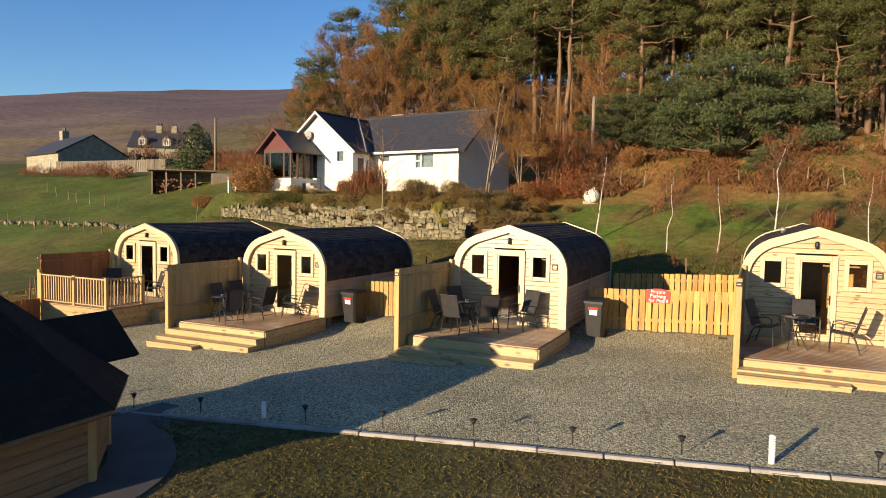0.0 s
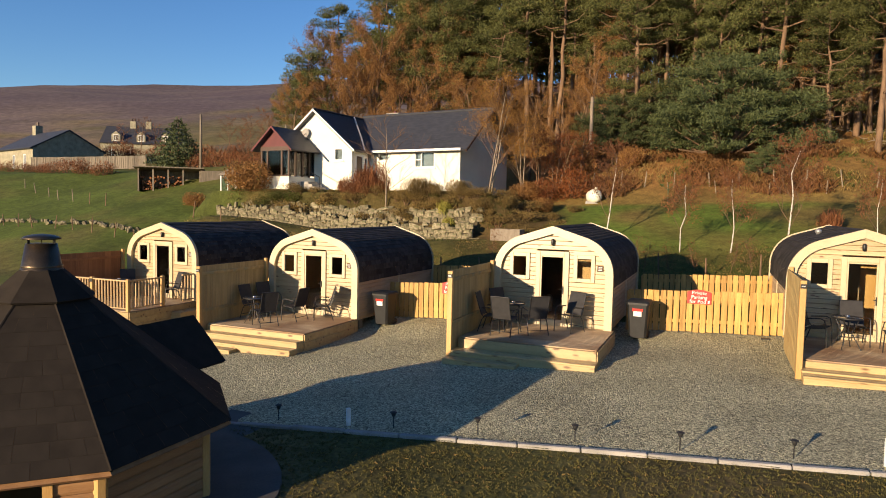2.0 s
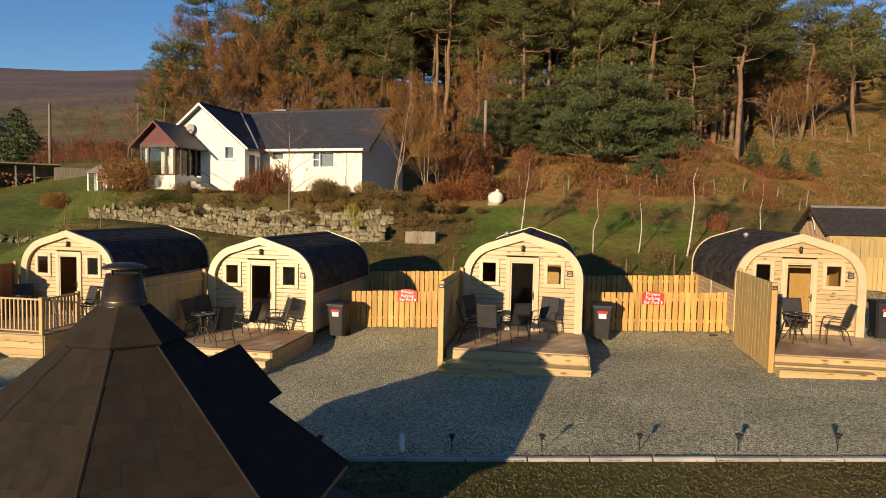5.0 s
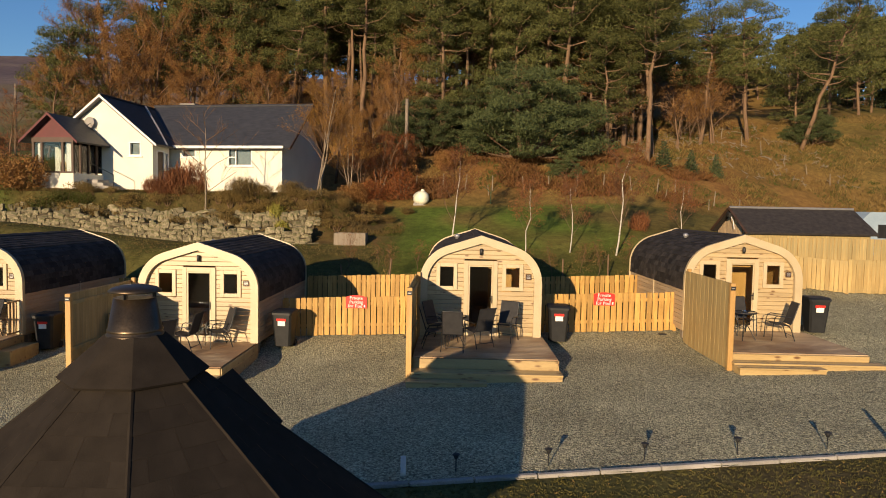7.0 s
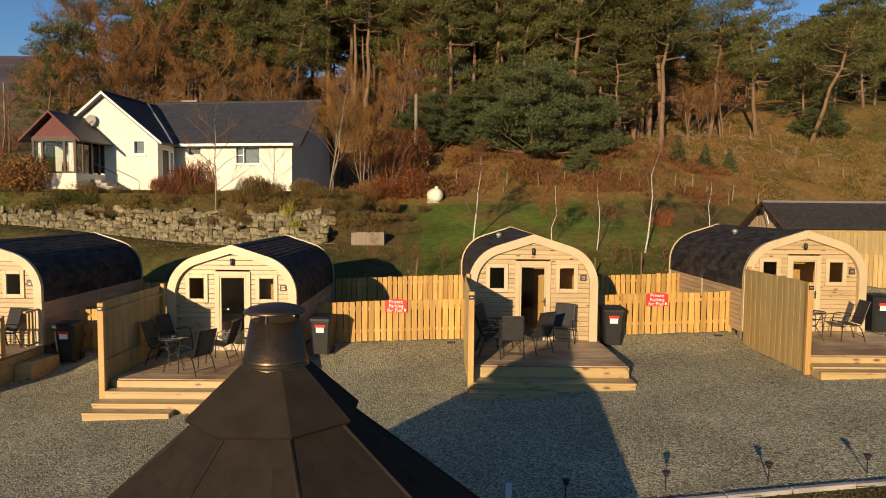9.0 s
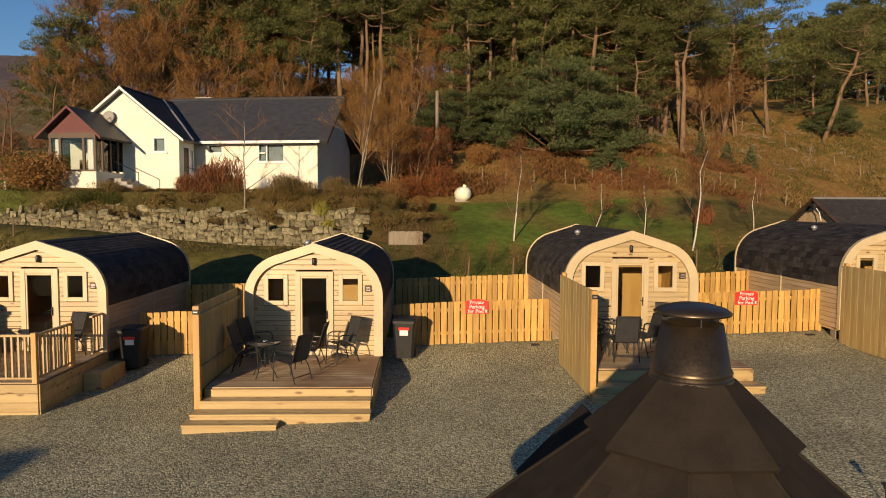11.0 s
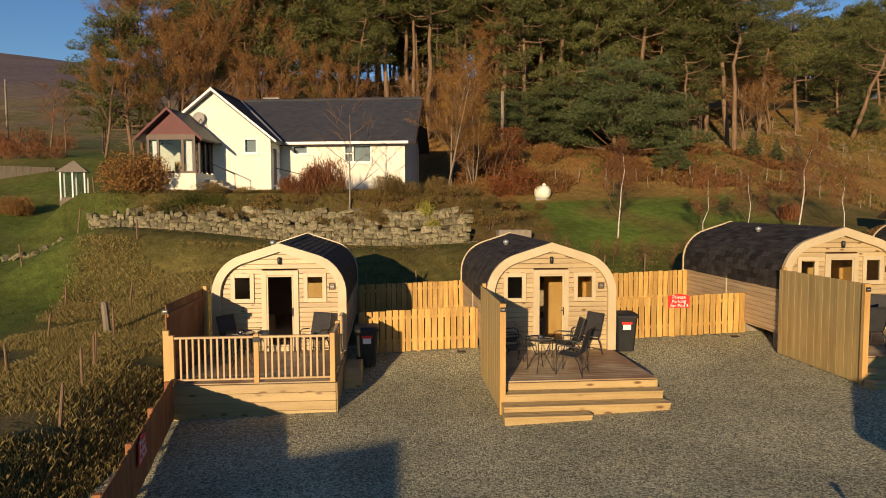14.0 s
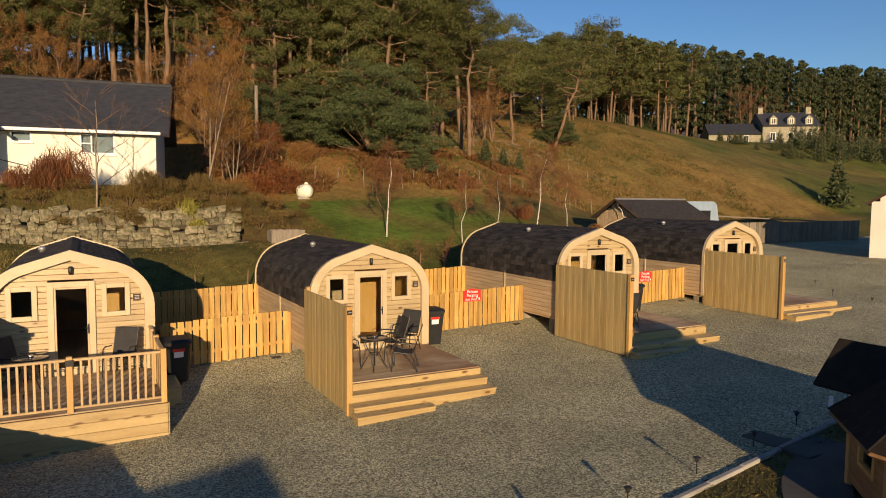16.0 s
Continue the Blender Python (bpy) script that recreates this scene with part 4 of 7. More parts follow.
def text_on(words, size, m, material, parent, name):
    """Lettering as a mesh."""
    cu = bpy.data.curves.new(name, "FONT")
    cu.body, cu.size, cu.extrude, cu.align_x, cu.align_y = words, size, 0.0015, "CENTER", "CENTER"
    cu.resolution_u = 2
    tmp = bpy.data.objects.new(name, cu)
    me = bpy.data.meshes.new_from_object(tmp)
    bpy.data.objects.remove(tmp)
    bpy.data.curves.remove(cu)
    me.materials.clear()
    me.materials.append(material)
    return part(name, me, material, parent, m=m)


def make_sign(m):
    s = thing("parking_sign", "red parking sign with white lettering on a fence", "sign", m, "red parking signs")
    poly = [(-0.3, -0.19), (0.3, -0.19), (0.3, 0.13)] + [(0.3 - 0.6 * i / 8, 0.13 + 0.06 * math.sin(math.pi * i / 8)) for i in range(1, 8)] + [(-0.3, 0.13)]
    board = part("board", Sheet().prism(poly, -0.012, 0.0), RED, s)
    for i, w in enumerate(("Private", "Parking", "for Pod")):
        text_on(w, 0.135, pose(-0.03 if i == 2 else 0, -0.0135, 0.1 - 0.115 * i, 90, 0, 0), WHITE, board, "lettering")
    part("number_bar", Sheet().box(0.22, -0.016, -0.16, 0.26, -0.011, -0.09), WHITE, board)
    return s


make_sign(pose(3.85, 1.603, 1.32))
make_sign(pose(10.93, 1.613, 1.55))
make_sign(pose(-7.64, -5.75, 0.37, 0, 0, 99.6))


# ---------------------------------------------------------------- loose things in the yard
def make_bin(m):
    b = thing("wheelie_bin", "dark grey wheelie bin with a white and red label", "bin", m, "wheelie bins")
    def taper(z0, z1, w0, w1, d0, d1, s):
        vs = []
        for z, w, d in ((z0, w0, d0), (z1, w1, d1)):
            c = 0.05
            vs += [(x, y, z) for x, y in ((-w + c, -d), (w - c, -d), (w, -d + c), (w, d - c), (w - c, d), (-w + c, d), (-w, d - c), (-w, -d + c))]
        return s.add(vs, [tuple(range(8))[::-1], tuple(range(8, 16))] + [(i, (i + 1) % 8, 8 + (i + 1) % 8, 8 + i) for i in range(8)])
    s = Sheet()
    taper(0.06, 0.93, 0.215, 0.27, 0.23, 0.32, s)
    taper(0.93, 0.985, 0.295, 0.295, 0.345, 0.345, s)
    body = part("body", s, BINP, b)
    part("lid", taper(0.987, 1.03, 0.3, 0.27, 0.36, 0.3, Sheet()), BINP, b, "hinged black lid")
    part("handle", Sheet().tube([(-0.2, 0.33, 0.97), (-0.2, 0.41, 0.97), (0.2, 0.41, 0.97), (0.2, 0.33, 0.97)], 0.015), BINP, b)
    for x in (-0.21, 0.21):
        part("wheel", Sheet().lathe([(0.03, -0.025), (0.1, -0.025), (0.1, 0.025), (0.03, 0.025)], 14, pose(x, 0.22, 0.1, 0, 90, 0)), BLACKM, b)
    lab = part("label", Sheet().box(-0.1, -0.236, 0.66, 0.1, -0.224, 0.79, pose(0, 0, 0, 5.9, 0, 0)), WHITE, b, "white paper label")
    part("label_bar", Sheet().box(-0.13, -0.238, 0.79, 0.13, -0.224, 0.86, pose(0, 0, 0, 5.9, 0, 0)), RED, lab, "red printed band")
    return b


BINS = [(-4.55, 0.75, 4), (2.02, 0.75, -5), (9.5, 0.8, -3), (16.75, 1.35, -4)]
bin0 = make_bin(pose(BINS[0][0], BINS[0][1], gz(BINS[0][0], BINS[0][1]) + 0.002, 0, 0, BINS[0][2]))
for x, y, a in BINS[1:]:
    copy_thing(bin0, pose(x, y, gz(x, y) + 0.002, 0, 0, a))


def make_chair(m):
    """A garden armchair: bent tube frame with a sling of dark mesh."""
    c = thing("garden_chair", "dark metal garden armchair with a mesh sling seat", "chair", m, "garden chairs on the decks")
    for s in (-1, 1):
        x = 0.26 * s
        part("leg", Sheet().tube([(x, -0.26, 0.0), (x, -0.24, 0.4), (x, -0.2, 0.6), (x, -0.12, 0.635), (x, 0.2, 0.6)], 0.013), BLACKM, c, "front leg bent into the armrest")
        part("leg", Sheet().tube([(x, 0.3, 0.0), (x * 0.96, 0.2, 0.3), (x * 0.94, 0.12, 0.41)], 0.013), BLACKM, c)
        part("side_rail", Sheet().tube([(x * 0.9, -0.24, 0.43), (x * 0.9, 0.16, 0.38), (x * 0.9, 0.22, 0.45), (x * 0.9, 0.38, 0.96)], 0.012), BLACKM, c)
    def sling(pts, w):
        s = Sheet()
        n = len(pts)
        vs = [(x, y + t * ny, z + t * nz) for t in (0, 0.008) for (y, z, ny, nz) in pts for x in (-w, w)]
        fs = []
        for i in range(n - 1):
            a = 2 * i
            fs += [(a, a + 1, a + 3, a + 2), (2 * n + a, 2 * n + a + 2, 2 * n + a + 3, 2 * n + a + 1)]
            fs += [(a, a + 2, 2 * n + a + 2, 2 * n + a), (a + 1, 2 * n + a + 1, 2 * n + a + 3, a + 3)]
        return s.add(vs, fs)
    part("seat", sling([(-0.24, 0.435, 0, 1), (-0.1, 0.405, 0, 1), (0.05, 0.39, 0, 1), (0.17, 0.385, -0.3, 0.95)], 0.235), SLING, c, "dark mesh seat")
    part("backrest", sling([(0.2, 0.41, -0.95, 0.3), (0.24, 0.52, -0.95, 0.3), (0.31, 0.74, -0.95, 0.3), (0.38, 0.96, -0.95, 0.3)], 0.235), SLING, c, "dark mesh backrest")
    part("top_rail", Sheet().tube([(-0.235, 0.38, 0.96), (0.235, 0.38, 0.96)], 0.013), BLACKM, c)
    part("cross_rail", Sheet().tube([(-0.25, 0.27, 0.12), (0.25, 0.27, 0.12)], 0.009), BLACKM, c)
    return c


def make_table(m):
    t = thing("bistro_table", "small round glass-topped bistro table with black legs", "table", m, "bistro tables on the decks")
    part("tabletop", Sheet().lathe([(0.29, 0.69), (0.3, 0.695), (0.3, 0.7), (0.29, 0.705)], 28), GLASSTOP, t, "round dark glass top", True)
    part("rim", Sheet().lathe([(0.285, 0.675), (0.31, 0.675), (0.31, 0.708), (0.303, 0.708), (0.303, 0.69), (0.285, 0.69)], 28, closed=False), BLACKM, t, smooth=True)
    for i in range(4):
        a = math.pi / 4 + i * math.pi / 2
        part("leg", Sheet().tube([(0.3 * math.cos(a), 0.3 * math.sin(a), 0.0), (0.1 * math.cos(a), 0.1 * math.sin(a), 0.35), (0.24 * math.cos(a), 0.24 * math.sin(a), 0.68)], 0.012), BLACKM, t)
    part("brace", Sheet().lathe([(0.09, 0.345), (0.115, 0.345), (0.115, 0.36), (0.09, 0.36)], 16, closed=False), BLACKM, t)
    part("ashtray", Sheet().lathe([(0.04, 0.706), (0.05, 0.706), (0.05, 0.745), (0.04, 0.745)], 12), CHROME, t, "small chrome ashtray", True)
    return t


GLASSTOP = surf("dark_glass_top", (0.03, 0.032, 0.034), (0.045, 0.047, 0.05), 3, 40, 0.08, 0, rough_var=0.03, spec=0.6)
ch0 = tb0 = None
SEATS = [
    # x, y, floor, chairs as (dx, dy, turn), table dx, dy
    (-0.03, 0.0, DECK_B, [(-1.2, -0.6, 75), (-1.2, -1.35, 88), (-0.14, -2.2, 240), (0.03, -1.08, 266), (0.66, -0.55, 305)], (-0.74, -1.91)),
    (7.44, 0.0, DECK_C, [(-1.15, -0.7, 60), (-1.25, -1.5, 95), (-0.8, -1.85, 175), (-0.2, -1.35, 215), (0.5, -0.6, 335)], (-0.8, -1.2)),
    (14.63, 0.84, DECK_D, [(-1.15, -1.0, 70), (-0.35, -0.55, 5), (0.35, -1.1, 265)], (-0.6, -1.2)),
    (-6.53, 0.42, DECK_A, [(-1.0, -0.6, 50), (0.8, -0.5, 335)], (-0.75, -1.2)),
]
for px, py, pz, chairs, (tx, ty) in SEATS:
    for dx, dy, a in chairs:
        m = pose(px + dx, py + dy, pz + 0.001, 0, 0, a)
        if ch0 is None:
            ch0 = make_chair(m)
        else:
            copy_thing(ch0, m)
    m = pose(px + tx, py + ty, pz + 0.001, 0, 0, 20)
    if tb0 is None:
        tb0 = make_table(m)
    else:
        copy_thing(tb0, m)


def make_bollard(m):
    b = thing("bollard_light", "short white louvred garden bollard light", "bollard light", m, "white bollard lights")
    part("body", Sheet().lathe([(0.06, 0.0), (0.06, 0.2)], 14), WHITE, b, smooth=True)
    for i in range(5):
        z = 0.22 + 0.04 * i
        part("louvre", Sheet().lathe([(0.045, z - 0.018), (0.065, z - 0.012), (0.065, z + 0.012), (0.045, z + 0.018)], 14), WHITE, b)
    part("cap", Sheet().lathe([(0.062, 0.41), (0.062, 0.44), (0.03, 0.455)], 14), WHITE, b)
    return b


def make_solar(m):
    b = thing("solar_light", "small black solar stake light", "solar light", m, "solar stake lights along the edging")
    part("stake", Sheet().lathe([(0.012, -0.05), (0.012, 0.27)], 6), BLACKM, b)
    part("lantern", Sheet().lathe([(0.03, 0.25), (0.05, 0.3), (0.05, 0.33)], 10), BLACKM, b)
    part("cap", Sheet().lathe([(0.075, 0.33), (0.075, 0.345), (0.03, 0.365)], 12), BLACKM, b)
    return b


bo0 = so0 = None
for x in (-1.4, 5.95, 13.5):
    y = kerb_y(x) + 0.3
    m = pose(x, y, gz(x, y))
    if bo0 is None:
        bo0 = make_bollard(m)
        bo0.scale = (0.62, 0.62, 0.62)
    else:
        copy_thing(bo0, m).scale = (0.62, 0.62, 0.62) if x < 10 else (0.66, 0.66, 0.84)
for x in (-2.6, 0.1, 1.7, 3.3, 4.7, 6.7, 8.05, 9.5, 10.95, 12.4, 14.7, 16.4):
    y = kerb_y(x) + 0.32
    m = pose(x, y, gz(x, y))
    if so0 is None:
        so0 = make_solar(m)
        so0.scale = (0.75, 0.75, 0.75)
    else:
        copy_thing(so0, m).scale = (0.75, 0.75, 0.75)
for x, y in ((18.3, -0.6), (19.6, 0.9), (17.6, -2.4)):
    copy_thing(so0, pose(x, y, gz(x, y)))
for x, y in ((5.35, 1.42), (12.55, 1.42), (-2.1, 1.42)):
    drain = solid("drain_cover", Sheet().box(-0.11, -0.07, 0.0, 0.11, 0.07, 0.04, c=0.01), BLACKM, "small black drain cover in the gravel", "drain", pose(x, y, gz(x, y) - 0.01), "drain covers")

# ---------------------------------------------------------------- the barbecue hut
def ngon(r, z, k=8, start=-22.0):
    return [(r * math.cos(radians(start + 360 * i / k)), r * math.sin(radians(start + 360 * i / k)), z) for i in range(k)]


def make_hut(m):
    hut = thing("barbecue_hut", "eight-sided timber barbecue hut with a dark felt roof", "hut", m)
    eave, top_z, r_eave, r_top = 1.02, 2.70, 2.24, 0.22

    def roof_r(z):
        return r_eave + (r_top - r_eave) * (z - eave) / (top_z - eave)
    # wall logs, face by face
    corners = ngon(1.92, 0)
    for i in range(8):
        a, b = Vector(corners[i]), Vector(corners[(i + 1) % 8])
        d = (b - a).normalized()
        nrm = Vector((d.y, -d.x, 0))
        gap = i in (3, 5, 7)
        for j in range(8):
            z0 = 0.05 + 0.135 * j
            spans = [(0.03, 1)] if not (gap and 3 <= j <= 6) else [(0.03, 0.3), (0.7, 1)]
            for s0, s1 in spans:
                L = (b - a).length
                p = a + d * (L * s0 if s0 > 0.05 else 0.02)
                q = a + d * (L * s1 if s1 < 0.99 else L - 0.02)
                x = (q - p).length
                rot = Matrix.Translation(p) @ Matrix(((d.x, nrm.x, 0, 0), (d.y, nrm.y, 0, 0), (0, 0, 1, 0), (0, 0, 0, 1)))
                part("wall_log", Sheet().prism([(-0.03, z0), (0.018, z0), (0.03, z0 + 0.03), (0.03, z0 + 0.1), (0.018, z0 + 0.13), (-0.03, z0 + 0.13)], 0, x, "x"), HUTLOG, hut, m=rot)
        part("corner_post", Sheet().lathe([(0.07, 0.0), (0.07, 1.15)], 6, Matrix.Translation(a)), POST, hut)
        if gap:
            L = (b - a).length
            rot = Matrix.Translation(a) @ Matrix(((d.x, nrm.x, 0, 0), (d.y, nrm.y, 0, 0), (0, 0, 1, 0), (0, 0, 0, 1)))
            fr = part("window", Sheet().box(L * 0.28, -0.02, 0.44, L * 0.34, 0.05, 1.02).box(L * 0.66, -0.02, 0.44, L * 0.72, 0.05, 1.02).box(L * 0.34, -0.02, 0.44, L * 0.66, 0.05, 0.5).box(L * 0.34, -0.02, 0.96, L * 0.66, 0.05, 1.02), POST, hut, "small timber-framed window", m=rot)
            part("pane", Sheet().box(L * 0.34, 0.0, 0.5, L * 0.66, 0.006, 0.96), GLASS, fr).visible_shadow = False
    part("floor_slab", Sheet().add(ngon(1.88, 0.0) + ngon(1.88, 0.05), [tuple(range(8))[::-1], tuple(range(8, 16))] + [(i, (i + 1) % 8, 8 + (i + 1) % 8, 8 + i) for i in range(8)]), PAVE, hut)
    # roof faces: boarding below, shingle sheets above, and an upper skirt
    for i in range(8):
        lo, hi = ngon(r_eave, eave), ngon(r_top, top_z)
        a, b, c, d = (Vector(p) for p in (lo[i], lo[(i + 1) % 8], hi[(i + 1) % 8], hi[i]))
        dn = Vector((0, 0, -0.05))
        part("roof_board", Sheet().add([a + dn, b + dn, c + dn, d + dn, a * 0.97 + dn * 1.8 + Vector((0, 0, eave * 0.03)), b * 0.97 + dn * 1.8 + Vector((0, 0, eave * 0.03)), c + dn * 2, d + dn * 2],
                                       [(0, 1, 2, 3), (7, 6, 5, 4), (0, 4, 5, 1), (1, 5, 6, 2), (2, 6, 7, 3), (3, 7, 4, 0)]), HUTLOG, hut)
        s = Sheet()
        rows = 13
        nrm = (b - a).cross(d - a).normalized()
        if nrm.z < 0:
            nrm = -nrm
        rg = random.Random(40 + i)
        for j in range(rows):
            t0, t1 = j / rows, min(1, (j + 1.1) / rows)
            l0, r0, l1, r1 = a.lerp(d, t0), b.lerp(c, t0), a.lerp(d, t1), b.lerp(c, t1)
            n = max(1, round((r0 - l0).length / 0.34))
            off = 0.5 if j % 2 else 0
            cuts = sorted({0.0, 1.0} | {(k + off) / n for k in range(n) if 0 < (k + off) / n < 1})
            for u, v in zip(cuts, cuts[1:]):
                e = 0.0006
                up = nrm * (0.003 + rg.uniform(0, 0.002))
                q = [l0.lerp(r0, u + e) + up, l0.lerp(r0, v - e) + up, l1.lerp(r1, v - e) + nrm * 0.001, l1.lerp(r1, u + e) + nrm * 0.001]
                s.add(q + [q[0] - up * 1.5, q[1] - up * 1.5], [(0, 1, 2, 3), (0, 4, 5, 1)])
        sh = part("shingle_sheet", s, HUTFELT, hut, "dark brown felt shingles")
        tagged(sh, kind="stuff")
        part("hip_strip", Sheet().tube([a - nrm * 0.006, d - nrm * 0.006], 0.018, 6), HUTFELT, hut)
        zk = 2.45
        k0, k1 = ngon(roof_r(zk) + 0.07, zk + 0.02), ngon(0.235, 2.80)
        q = [Vector(p) for p in (k0[i], k0[(i + 1) % 8], k1[(i + 1) % 8], k1[i])]
        q += [p - nrm * 0.03 for p in q]
        part("roof_skirt", Sheet().add(q, [(0, 1, 2, 3), (7, 6, 5, 4), (0, 4, 5, 1), (1, 5, 6, 2), (2, 6, 7, 3), (3, 7, 4, 0)]), HUTFELT, hut, "upper skirt of dark felt")
    # gabled canopy over the door
    turn = Matrix.Rotation(radians(90), 4, "Z")
    can = part("canopy", Sheet().prism([(-0.62, 1.26), (0.0, 1.9), (0.62, 1.26), (0.57, 1.22), (0.0, 1.8), (-0.57, 1.22)], 1.0, 2.46, "x", turn), HUTFELT, hut, "small felted gable roof over the door")
    door = part("door", Sheet().box(1.86, -0.36, 0.05, 1.92, 0.36, 1.5, turn, c=0.01), HUTLOG, hut, "low timber door")
    part("gable_panel", Sheet().prism([(-0.5, 1.15), (0.5, 1.15), (0.0, 1.75)], 1.9, 1.94, "x", turn), HUTLOG, hut)
    part("door_post", Sheet().box(1.85, 0.36, 0.0, 1.99, 0.46, 1.4, turn), POST, door)
    part("door_post", Sheet().box(1.85, -0.46, 0.0, 1.99, -0.36, 1.4, turn), POST, door)
    # flue
    fl = part("flue", Sheet().lathe([(0.228, 2.74), (0.228, 2.80), (0.222, 2.805), (0.218, 2.81), (0.165, 3.10), (0.155, 3.10)], 32), FLUE, hut, "tapered bronze-coloured metal flue", True)
    part("flue_band", Sheet().lathe([(0.219, 2.825), (0.222, 2.835), (0.213, 2.85)], 32, closed=False), FLUE, fl, smooth=True)
    for i in range(3):
        a = 2.1 * i + 0.4
        part("stay", Sheet().box(-0.015, -0.004, 3.08, 0.015, 0.004, 3.18, Matrix.Rotation(a, 4, "Z") @ Matrix.Translation((0.15, 0, 0))), BLACKM, fl)
    part("cowl", Sheet().lathe([(0.205, 3.15), (0.21, 3.16), (0.175, 3.185), (0.1, 3.205), (0.02, 3.213)], 32), FLUE, fl, "shallow round rain cowl", True)
    return hut


HUTLOG = surf("hut_log", (0.21, 0.105, 0.042), (0.34, 0.185, 0.08), 1.4, 22, 0.7, 0.25, (0.7, 6, 6), vary=0.1)
make_hut(pose(HUT.x, HUT.y, ground_z(HUT.x, HUT.y) + 0.02))
# paved strip round the hut and across to the gravel
ring = Sheet()
for i in range(48):
    vs = []
    for k in (i, i + 1):
        a = 2 * math.pi * k / 48
        for r in (1.86, 2.78 + 0.03 * math.sin(5 * a)):
            x, y = HUT.x + r * math.cos(a), HUT.y + r * math.sin(a)
            vs += [(x, y, ground_z(x, y) - 0.1), (x, y, ground_z(x, y) + 0.03)]
    ring.add(vs, [(1, 3, 7, 5), (2, 6, 7, 3), (0, 1, 5, 4)])
for i in range(6):
    y0, y1 = HUT.y + 2.6 + 0.2 * i, HUT.y + 2.8 + 0.2 * i
    ring.add([(HUT.x + s * 0.65 + 0.25, y, ground_z(HUT.x, y) + h) for y in (y0, y1) for s in (-1, 1) for h in (-0.1, 0.034)], [(1, 3, 7, 5), (2, 6, 7, 3), (0, 1, 5, 4)])
solid("paving", ring, PAVE, "smooth grey concrete path round the hut", "paving", kind="structure")


def slab_roof(s, a, b, c, d, t=0.14):
    """A roof face through four corners, with thickness."""
    a, b, c, d = (Vector(p) for p in (a, b, c, d))
    n = (b - a).cross(d - a).normalized()
    if n.z < 0:
        n = -n
    q = [a, b, c, d] + [p - n * t for p in (a, b, c, d)]
    return s.add(q, [(0, 1, 2, 3), (7, 6, 5, 4), (0, 4, 5, 1), (1, 5, 6, 2), (2, 6, 7, 3), (3, 7, 4, 0)])


def face_frame(origin, right):
    """Local axes of a wall: x along right, y into the wall, z up."""
    r = Vector(right).normalized()
    inn = Vector((-r.y, r.x, 0))
    return Matrix(((r.x, inn.x, 0, origin[0]), (r.y, inn.y, 0, origin[1]), (0, 0, 1, origin[2]), (0, 0, 0, 1)))


BLIND = surf("grey_blind", (0.20, 0.23, 0.25), (0.27, 0.30, 0.32), 3, 30, 0.7, 0.05)


def house_window(parent, m, w, h, bars, frame_material=WHITE, sill=True, curtain=False):
    """A window set in a wall: frame, upright bars, panes and sill. m: its lower left corner, looking at the wall."""
    win = part("window", ring_frame(Sheet(), 0, 0, w, h, 0.07, -0.04, 0.12), frame_material, parent, m=m)
    edges = [0.07] + [w * b for b in bars] + [w - 0.07]
    for b in bars:
        part("mullion", Sheet().box(w * b - 0.03, -0.03, 0.07, w * b + 0.03, 0.1, h - 0.07), frame_material, win)
    for a, b in zip(edges, edges[1:]):
        part("pane", Sheet().box(a, 0.04, 0.07, b, 0.05, h - 0.07), GLASS, win).visible_shadow = False
    if curtain:
        part("curtain", Sheet().box(0.1, 0.16, 0.02, w - 0.1, 0.18, h * 0.96), BLIND, win, "grey-blue blind")
    if sill:
        part("sill", Sheet().box(-0.08, -0.1, -0.08, w + 0.08, 0.0, -0.005, c=0.01), WHITE, win)
    return win




def panel(s, x0, x1, z0, top, openings, thick, ridge=None):
    """An upright wall in its own axes (x along, y inwards) with openings (x, z, x, z) cut through; top(x) is its upper edge."""
    cuts = sorted({x0, x1} | {v for o in openings for v in (o[0], o[2])} | ({ridge} if ridge is not None else set()))
    for a, b in zip(cuts, cuts[1:]):
        mid, z = (a + b) / 2, z0
        spans = []
        for o in sorted((o for o in openings if o[0] <= mid <= o[2]), key=lambda o: o[1]):
            spans.append((z, z, o[1], o[1]))
            z = o[3]
        spans.append((z, z, top(a), top(b)))
        for p, q, r_, t in spans:
            vs = [(a, y, p) for y in (0, thick)] + [(b, y, q) for y in (0, thick)] + [(b, y, t) for y in (0, thick)] + [(a, y, r_) for y in (0, thick)]
            s.add(vs, [(0, 2, 4, 6), (1, 7, 5, 3), (0, 1, 3, 2), (2, 3, 5, 4), (4, 5, 7, 6), (6, 7, 1, 0)])
    return s.weld()


H0 = 5.0
HOUSE = Matrix.Translation((-12.9, 19.1, -0.42)) @ Matrix.Rotation(radians(-6), 4, "Z") @ Matrix.Translation((12.55, -19.3, 0))
house = thing("white_house", "white harled bungalow with a dark slate roof and a plum-coloured porch", "house", HOUSE)
gx0, gx1, gy0, wx1, rz = -15.45, -9.65, 19.6, -2.78, 10.5
